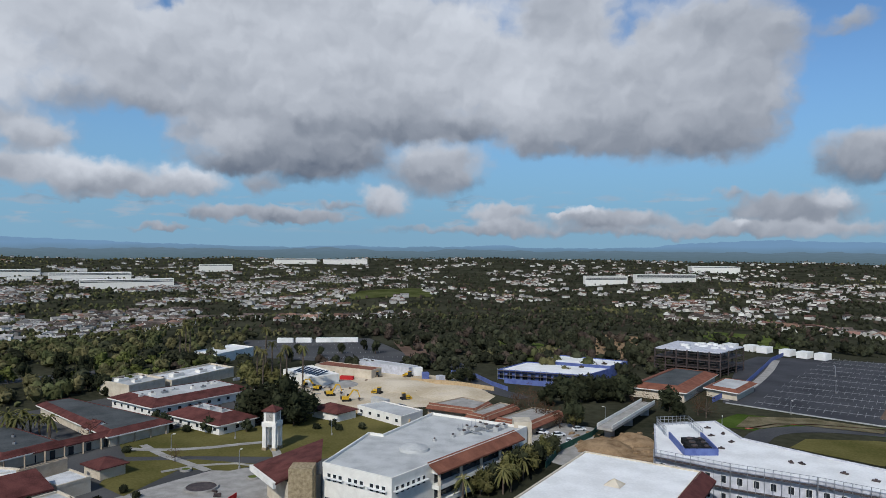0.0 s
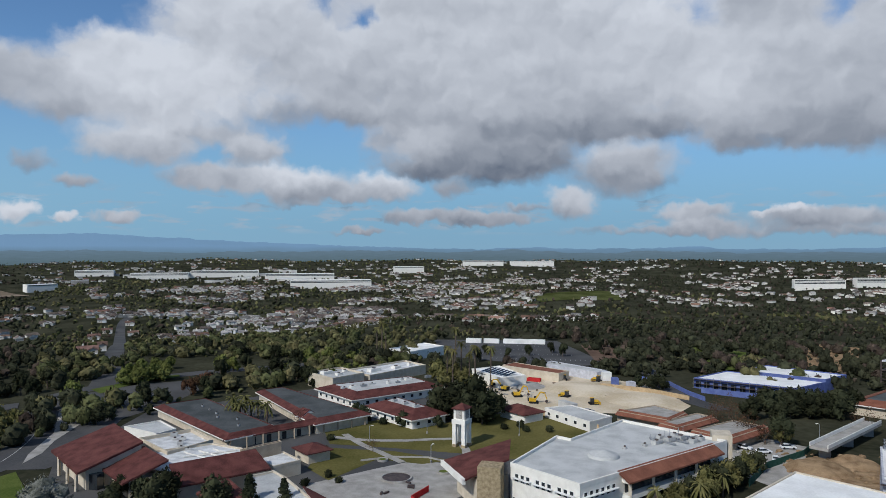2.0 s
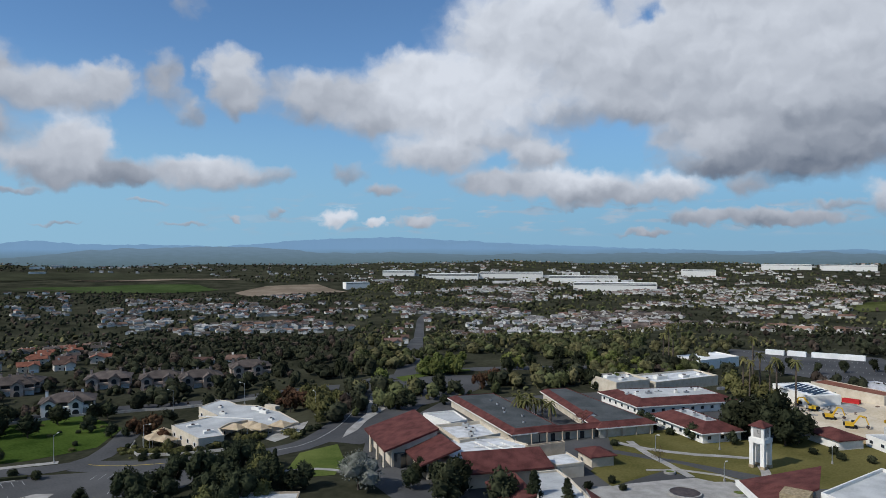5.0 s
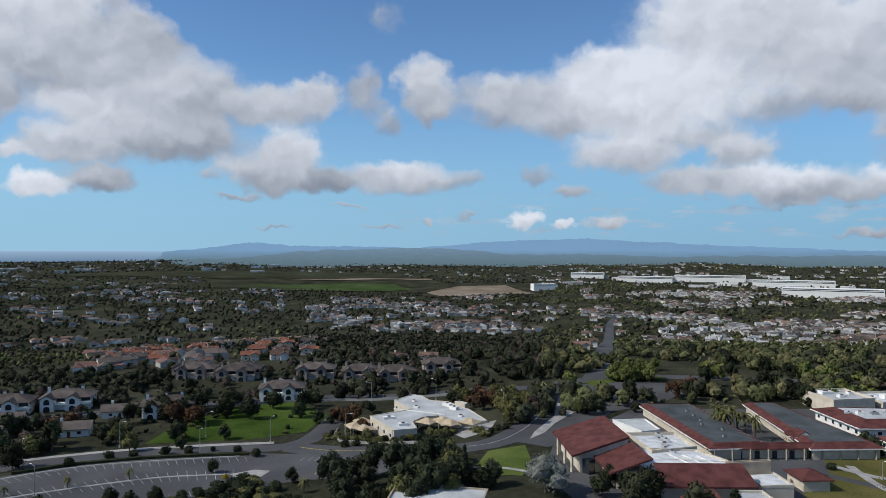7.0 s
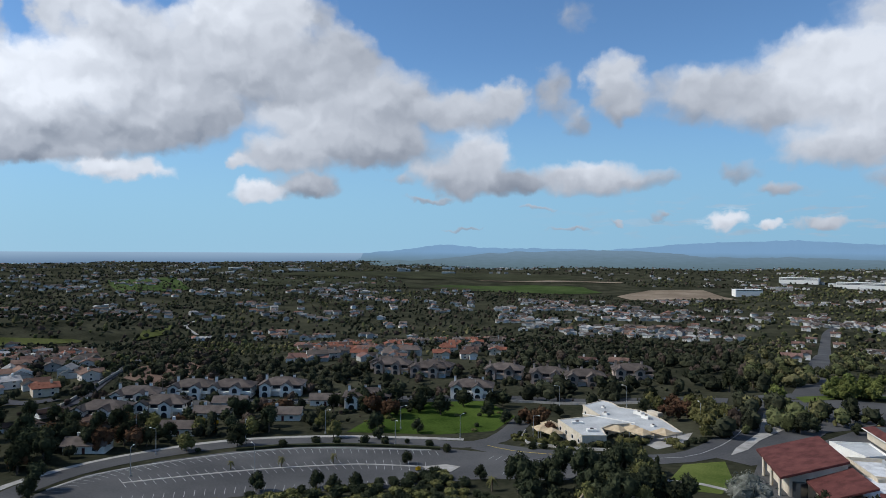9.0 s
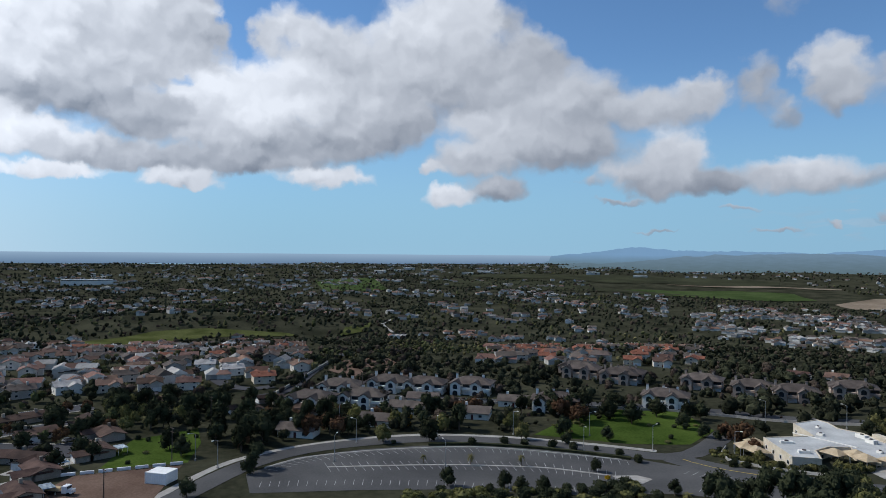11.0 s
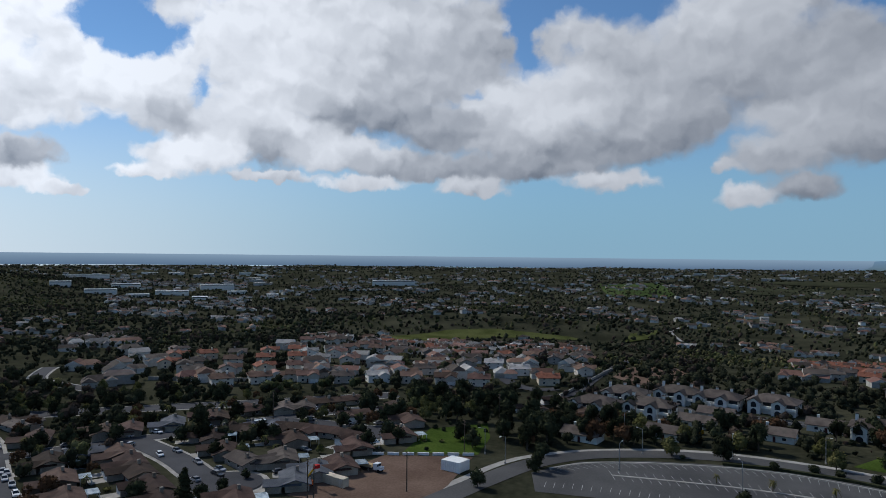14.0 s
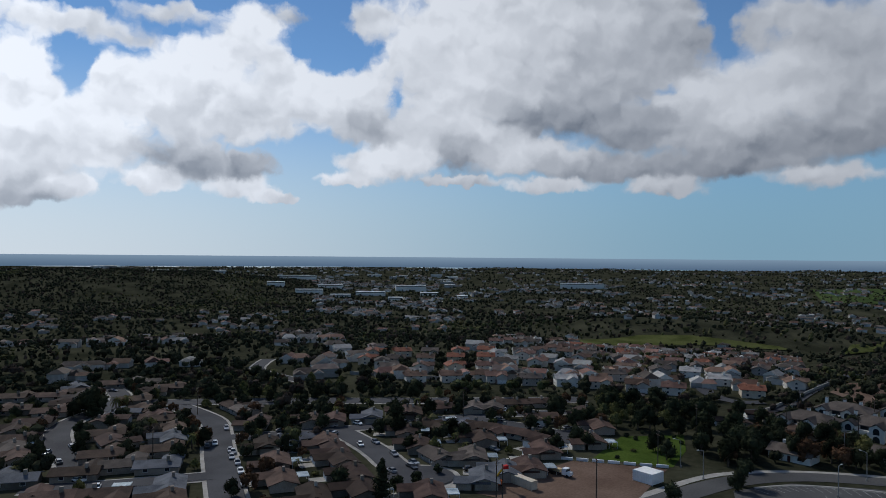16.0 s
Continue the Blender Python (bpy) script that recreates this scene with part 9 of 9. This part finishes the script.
# ---------------------------------------------------------------- fences
along("fence", "green cloth-covered site fence", "fence", [(29, 196), (36, 213), (49, 229), (54, 240)], 0.12, 2.0, TARP)
along("fence", "raw timber site fence", "fence", [(-36, 263), (-24, 252), (-11, 243)], 0.15, 2.0, WOOD)
along("fence", "timber fence at the site edge", "fence", [(-14, 318), (6, 312), (22, 300)], 0.15, 2.0, WOOD)
along("fence", "blue cloth-covered site fence", "fence", [(108, 281), (130, 306), (155, 345), (181, 386), (196, 404)], 0.15, 2.2, BLUE_WRAP)
along("fence", "blue cloth fence along the access road", "fence", [(4, 340), (16, 330), (22, 312), (28, 300)], 0.15, 2.0, BLUE_WRAP)
along("fence", "blue cloth fence below the wrapped hall", "fence", [(28, 318), (60, 305)], 0.15, 2.2, BLUE_WRAP)
ribbon("path", "pale concrete walk beside the large car park", "path", [(114, 285), (136, 311), (162, 350), (184, 388)], 4.0, CONCRETE, 0.2)


def mound(x, y, r, h, material, label, seed):
    rng = random.Random(seed)
    bm = bmesh.new()
    bmesh.ops.create_grid(bm, x_segments=20, y_segments=20, size=r)
    for v in bm.verts:
        q = math.hypot(v.co.x, v.co.y) / r
        v.co.z = h * max(0, 1 - q * q) * (0.75 + 0.5 * noise.noise((v.co.x / r * 2 + seed, v.co.y / r * 2, seed))) - 0.25 * (q > 0.95)
        v.co.x += x
        v.co.y += y
        v.co.z += lie(v.co.x, v.co.y) + 0.05
    for f in bm.faces:
        f.smooth = True
    tagged(part("soil_mound", bm, material), label, "soil mound", "soil mounds")


mound(50, 216, 9, 3.6, DIRT_CUT, "orange-brown heap of excavated soil", 1)
mound(61, 224, 7, 2.6, DIRT_CUT, "sloping bank of orange soil", 2)
mound(-20, 312, 18, 2.2, DIRT, "broad pale mound of graded sand", 3)
mound(4, 296, 16, 2.0, DIRT, "broad pale mound of graded sand", 4)
mound(-46, 312, 9, 1.6, CONCRETE, "grey rubble heap on the site", 5)
mound(-52, 318, 7, 1.3, DIRT_BROWN, "brown rubble heap on the site", 6)


def rubble(x0, y0, x1, y1, n, low, high, material, label, seed):
    """Broken lumps lying about, joined."""
    rng = random.Random(seed)
    bm = bmesh.new()
    for _ in range(n):
        x, y, s = rng.uniform(x0, x1), rng.uniform(y0, y1), rng.uniform(low, high)
        v = bmesh.ops.create_icosphere(bm, subdivisions=1, radius=s)["verts"]
        k = rng.uniform(0.4, 0.8)
        for q in v:
            q.co *= rng.uniform(0.6, 1.15)
            q.co = Vector((q.co.x * 1.3 + x, q.co.y + y, q.co.z * k + lie(x, y) + 0.3 * s))
    tagged(part("rubble", bm, material), label, "rubble", kind="stuff")


rubble(-66, 288, -40, 322, 90, 0.3, 1.1, CONCRETE, "broken concrete rubble strewn over the site", 8)
rubble(-60, 296, -8, 334, 80, 0.25, 0.8, DIRT_BROWN, "brown clods of soil on the graded site", 9)
rubble(40, 206, 72, 234, 110, 0.3, 1.0, DIRT_CUT, "lumps of orange soil and rock beside the cut", 10)
rubble(30, 214, 46, 236, 40, 0.25, 0.7, CONCRETE, "paving debris beside the library", 12)


# ---------------------------------------------------------------- poles and lamps
def street_lamp(x, y, h, rz, arm=1.8):
    t = place(("lamp", h), lambda: lamp_kit(h, arm), x, y, rz, "")
    t.matrix_basis = pose(x, y, lie(x, y), 0, 0, rz)
    t["group"] = "street lamps"


def lamp_kit(h, arm):
    t = thing("street_lamp", "tall grey street lamp with a short arm", "street lamp")
    bm = bmesh.new()
    limb(bm, (0, 0, -1), (0, 0, h), 0.14, 0.08)
    part("pole", bm, GALV, t)
    bm = bmesh.new()
    limb(bm, (0, 0, h - 0.1), (arm, 0, h + 0.25), 0.06, 0.05)
    part("arm", bm, GALV, t)
    part("lamp_head", boxed(arm - 0.1, -0.16, h + 0.15, arm + 0.7, 0.16, h + 0.35), STUCCO, t)
    part("footing", boxed(-0.25, -0.25, -1, 0.25, 0.25, 0.7), CONCRETE, t)
    return t


for i, (x, y) in enumerate(((-263, 28), (-267, 58), (-263, 87), (-241, 103), (-237, -9), (-227, 27), (-259, -2), (-242, -55), (-233, -46), (-242, 78), (-225, 125), (-288, -43), (-284, -9), (-200, 179), (-250, 184), (-275, 166), (-309, 140), (-186, 120))):
    street_lamp(x, y, 9.0, 40 * i)
for i, (x, y) in enumerate(((-81, 210), (-56, 194), (-74, 238), (-108, 215), (-36, 229), (-66, 224), (94, 236), (45, 240), (58, 250), (130, 262), (175, 250), (168, 300), (210, 300), (190, 340))):
    street_lamp(x, y, 5.0, 70 * i, 0.6)


def utility_pole(x, y, h):
    t = place(("pole", h), lambda: pole_kit(h), x, y, 0, "")
    t.matrix_basis = pose(x, y, lie(x, y), 0, 0, 40)
    t["group"] = "utility poles"


def pole_kit(h):
    t = thing("utility_pole", "weathered wooden utility pole with crossarms", "utility pole")
    bm = bmesh.new()
    limb(bm, (0, 0, -1), (0, 0, h), 0.2, 0.13)
    part("pole", bm, BARK, t)
    for z in (h - 0.6, h - 1.8):
        part("crossarm", boxed(-1.3, -0.08, z, 1.3, 0.08, z + 0.16), BARK, t)
    return t


for x, y in ((-196, -68), (-180, -92), (-176, -88), (-240, -62), (-150, -205), (-290, -60), (-262, -150), (-312, -30), (-340, 0), (-205, -250), (-300, -5)):
    utility_pole(x, y, 12.0)


# ---------------------------------------------------------------- plaza
def round_planter(x, y, r, material, label):
    t = thing("planter", label, "planter", x, y, 0.1)
    bm = bmesh.new()
    n = 20
    ring_wall(bm, [(r * math.cos(2 * math.pi * k / n), r * math.sin(2 * math.pi * k / n)) for k in range(n)], 0.4, 0, 0.55)
    part("rim", bm, CONCRETE, t)
    bm = bmesh.new()
    prism(bm, [((r - 0.4) * math.cos(2 * math.pi * k / n), (r - 0.4) * math.sin(2 * math.pi * k / n)) for k in range(n)], 0, 0.4)
    part("soil", bm, material, t)


round_planter(-61, 178, 4.2, STEEL, "round stone-rimmed fountain basin on the plaza")
round_planter(-50, 186, 1.8, LAWN, "small round planter with grass")
round_planter(-70, 192, 1.6, LAWN, "small round planter with grass")
along("wall", "low curved concrete seat wall", "wall", [(-76, 190), (-68, 196), (-58, 198), (-50, 195)], 0.4, 0.5, CONCRETE, kind="structure")
along("wall", "red and black temporary fence at the entrance", "fence", [(-50, 171), (-52, 163), (-46, 156), (-39, 155)], 0.2, 1.6, RED, kind="structure")
for i in range(7):
    x, y = -58 + 3 * math.cos(i * 1.7), 172 + 6 * math.sin(i * 2.3)
    b = part("bench", boxed(-0.9, -0.25, 0.1, 0.9, 0.25, 0.5), STEEL)
    b.matrix_basis = pose(x, y, 0.05, 0, 0, 50 * i)
    tagged(b, "dark metal bench on the plaza", "bench", "plaza benches")

# ---------------------------------------------------------------- garden trees and shrubs between the houses and on the slopes
def scatter(kinds, x0, y0, x1, y1, n, seed, s0, s1, gap=7.0, clear=True):
    rng = random.Random(seed)
    done = []
    for _ in range(n * 6):
        if len(done) >= n:
            break
        x, y = rng.uniform(x0, x1), rng.uniform(y0, y1)
        if near_street(x, y, 1.5) or any(abs(hx - x) < gap and abs(hy - y) < gap for hx, hy in HOMES) or any(math.dist(q, (x, y)) < 3 for q in done) or (clear and taken(x, y)):
            continue
        done.append((x, y))
        SCRUBS.append((rng.choice(kinds), x, y, rng.uniform(s0, s1), rng.uniform(0, 6.28)))


def thicket():
    """All scattered garden trees and shrubs, joined."""
    V, F, MI, mats, base = [], [], [], [], 0
    for kind, x, y, s, turn in SCRUBS:
        m = Matrix.Translation((x, y, lie(x, y))) @ Matrix.Rotation(turn, 4, "Z") @ Matrix.Scale(s, 4)
        for o in PROTO[("plant", kind)].children:
            me = o.data
            mat = me.materials[0]
            if mat not in mats:
                mats.append(mat)
            co = np.empty(len(me.vertices) * 3)
            me.vertices.foreach_get("co", co)
            co = np.c_[co.reshape(-1, 3), np.ones(len(me.vertices))] @ np.array(m).T
            V.append(co[:, :3])
            for p in me.polygons:
                F.append([base + i for i in p.vertices])
                MI.append(mats.index(mat))
            base += len(me.vertices)
    me = bpy.data.meshes.new("shrubbery")
    me.from_pydata(np.concatenate(V).tolist(), [], F)
    me.polygons.foreach_set("material_index", MI)
    for m in mats:
        me.materials.append(m)
    tagged(new("shrubbery", me), "garden trees and dark shrubs between houses and on slopes", "shrubs", kind="stuff")


SCRUBS = []
row_rng = random.Random(77)
for pts, wide, kinds in ((STREETS[6][0], 12, ("dark", "dark", "brown", "dark2")), (STREETS[0][0], 10, ("dark", "olive", "brown")), (STREETS[4][0], 9, ("dark", "brown")), (STREETS[1][0], 8, ("dark", "brown", "palm_low"))):
    line = spline(pts, 13.0)
    for i, p in enumerate(line):
        d = (line[min(i + 1, len(line) - 1)] - line[max(i - 1, 0)]).normalized()
        for side in (-1, 1):
            q = p + Vector((-d.y, d.x)) * side * (wide / 2 + 3.2) + d * row_rng.uniform(-3, 3)
            if row_rng.random() < 0.62 and not any(abs(hx - q.x) < 6.5 and abs(hy - q.y) < 6.5 for hx, hy in HOMES) and not near_street(q.x, q.y, 1.4):
                SCRUBS.append((row_rng.choice(kinds), q.x, q.y, row_rng.uniform(0.4, 0.7), row_rng.uniform(0, 6.28)))
scatter(("dark", "dark", "olive", "brown", "bush", "bush_olive", "palm_low"), -300, -330, -110, -110, 200, 31, 0.35, 0.75)
scatter(("dark", "dark2", "brown", "olive"), -330, -130, -250, 40, 80, 32, 0.55, 0.95)
scatter(("bush", "bush_olive", "bush_olive", "bush"), -203, 12, -165, 82, 240, 33, 0.8, 1.5, 1, False)
scatter(("dark", "dark", "dark2", "olive"), -178, 86, -140, 128, 40, 34, 0.6, 0.95, 1)
scatter(("bush", "bush_olive", "bush_olive"), -236, 118, -196, 132, 26, 35, 0.4, 0.8, 1, False)
scatter(("bush", "bush_olive", "dark"), -110, 228, -60, 262, 24, 36, 0.4, 0.7, 1, False)
scatter(("bush", "bush_olive", "dark", "bush"), -302, 72, -250, 140, 26, 41, 0.4, 1.0, 1, False)
scatter(("bush", "bush_olive"), -284, -84, -238, -60, 12, 42, 0.4, 0.8, 1, False)
thicket()

# ---------------------------------------------------------------- streets and open ground in the hillside estates
ribbon("road", "curving asphalt street through the white-walled estate", "road", [(-340, -98), (-360, -104), (-384, -110), (-424, -122), (-470, -140)], 8, ASPHALT_DARK, 0.35)
ribbon("road", "asphalt close in the hillside estate", "road", [(-372, -46), (-366, -58), (-382, -73), (-417, -86), (-455, -98)], 8, ASPHALT_DARK, 0.35)
ribbon("road", "dark asphalt road below the scrubby hill", "road", [(-345, -50), (-361, -38), (-415, -30), (-460, -22), (-520, -8)], 8, ASPHALT_DARK, 0.4)
along("wall", "long pale estate wall running uphill", "wall", [far(*p) for p in ((-345, -43), (-395, -32), (-474, -15))], 0.4, 1.8, CONCRETE, kind="structure")
along("wall", "long pale retaining wall below the estate", "wall", [far(*p) for p in ((-325, -263), (-331, -234), (-339, -209), (-345, -190))], 0.5, 2.0, CONCRETE, kind="structure")
sheet("hillside", "bare grey-brown scrubby hillside", "ground", [(-461, -12), (-479, 15), (-404, 30), (-367, 6), (-420, -20)], DIRT_BROWN, 0.6)
ribbon("path", "pale winding track over the far hill", "path", [(-637, 27), (-690, 20), (-714, 22), (-780, 40)], 5, CONCRETE, 1.0)
sheet("meadow", "bright green grassy strip below the ridge", "grass", [(-653, -16), (-700, 8), (-640, 4), (-600, -20)], HILL_GRASS, 1.6)
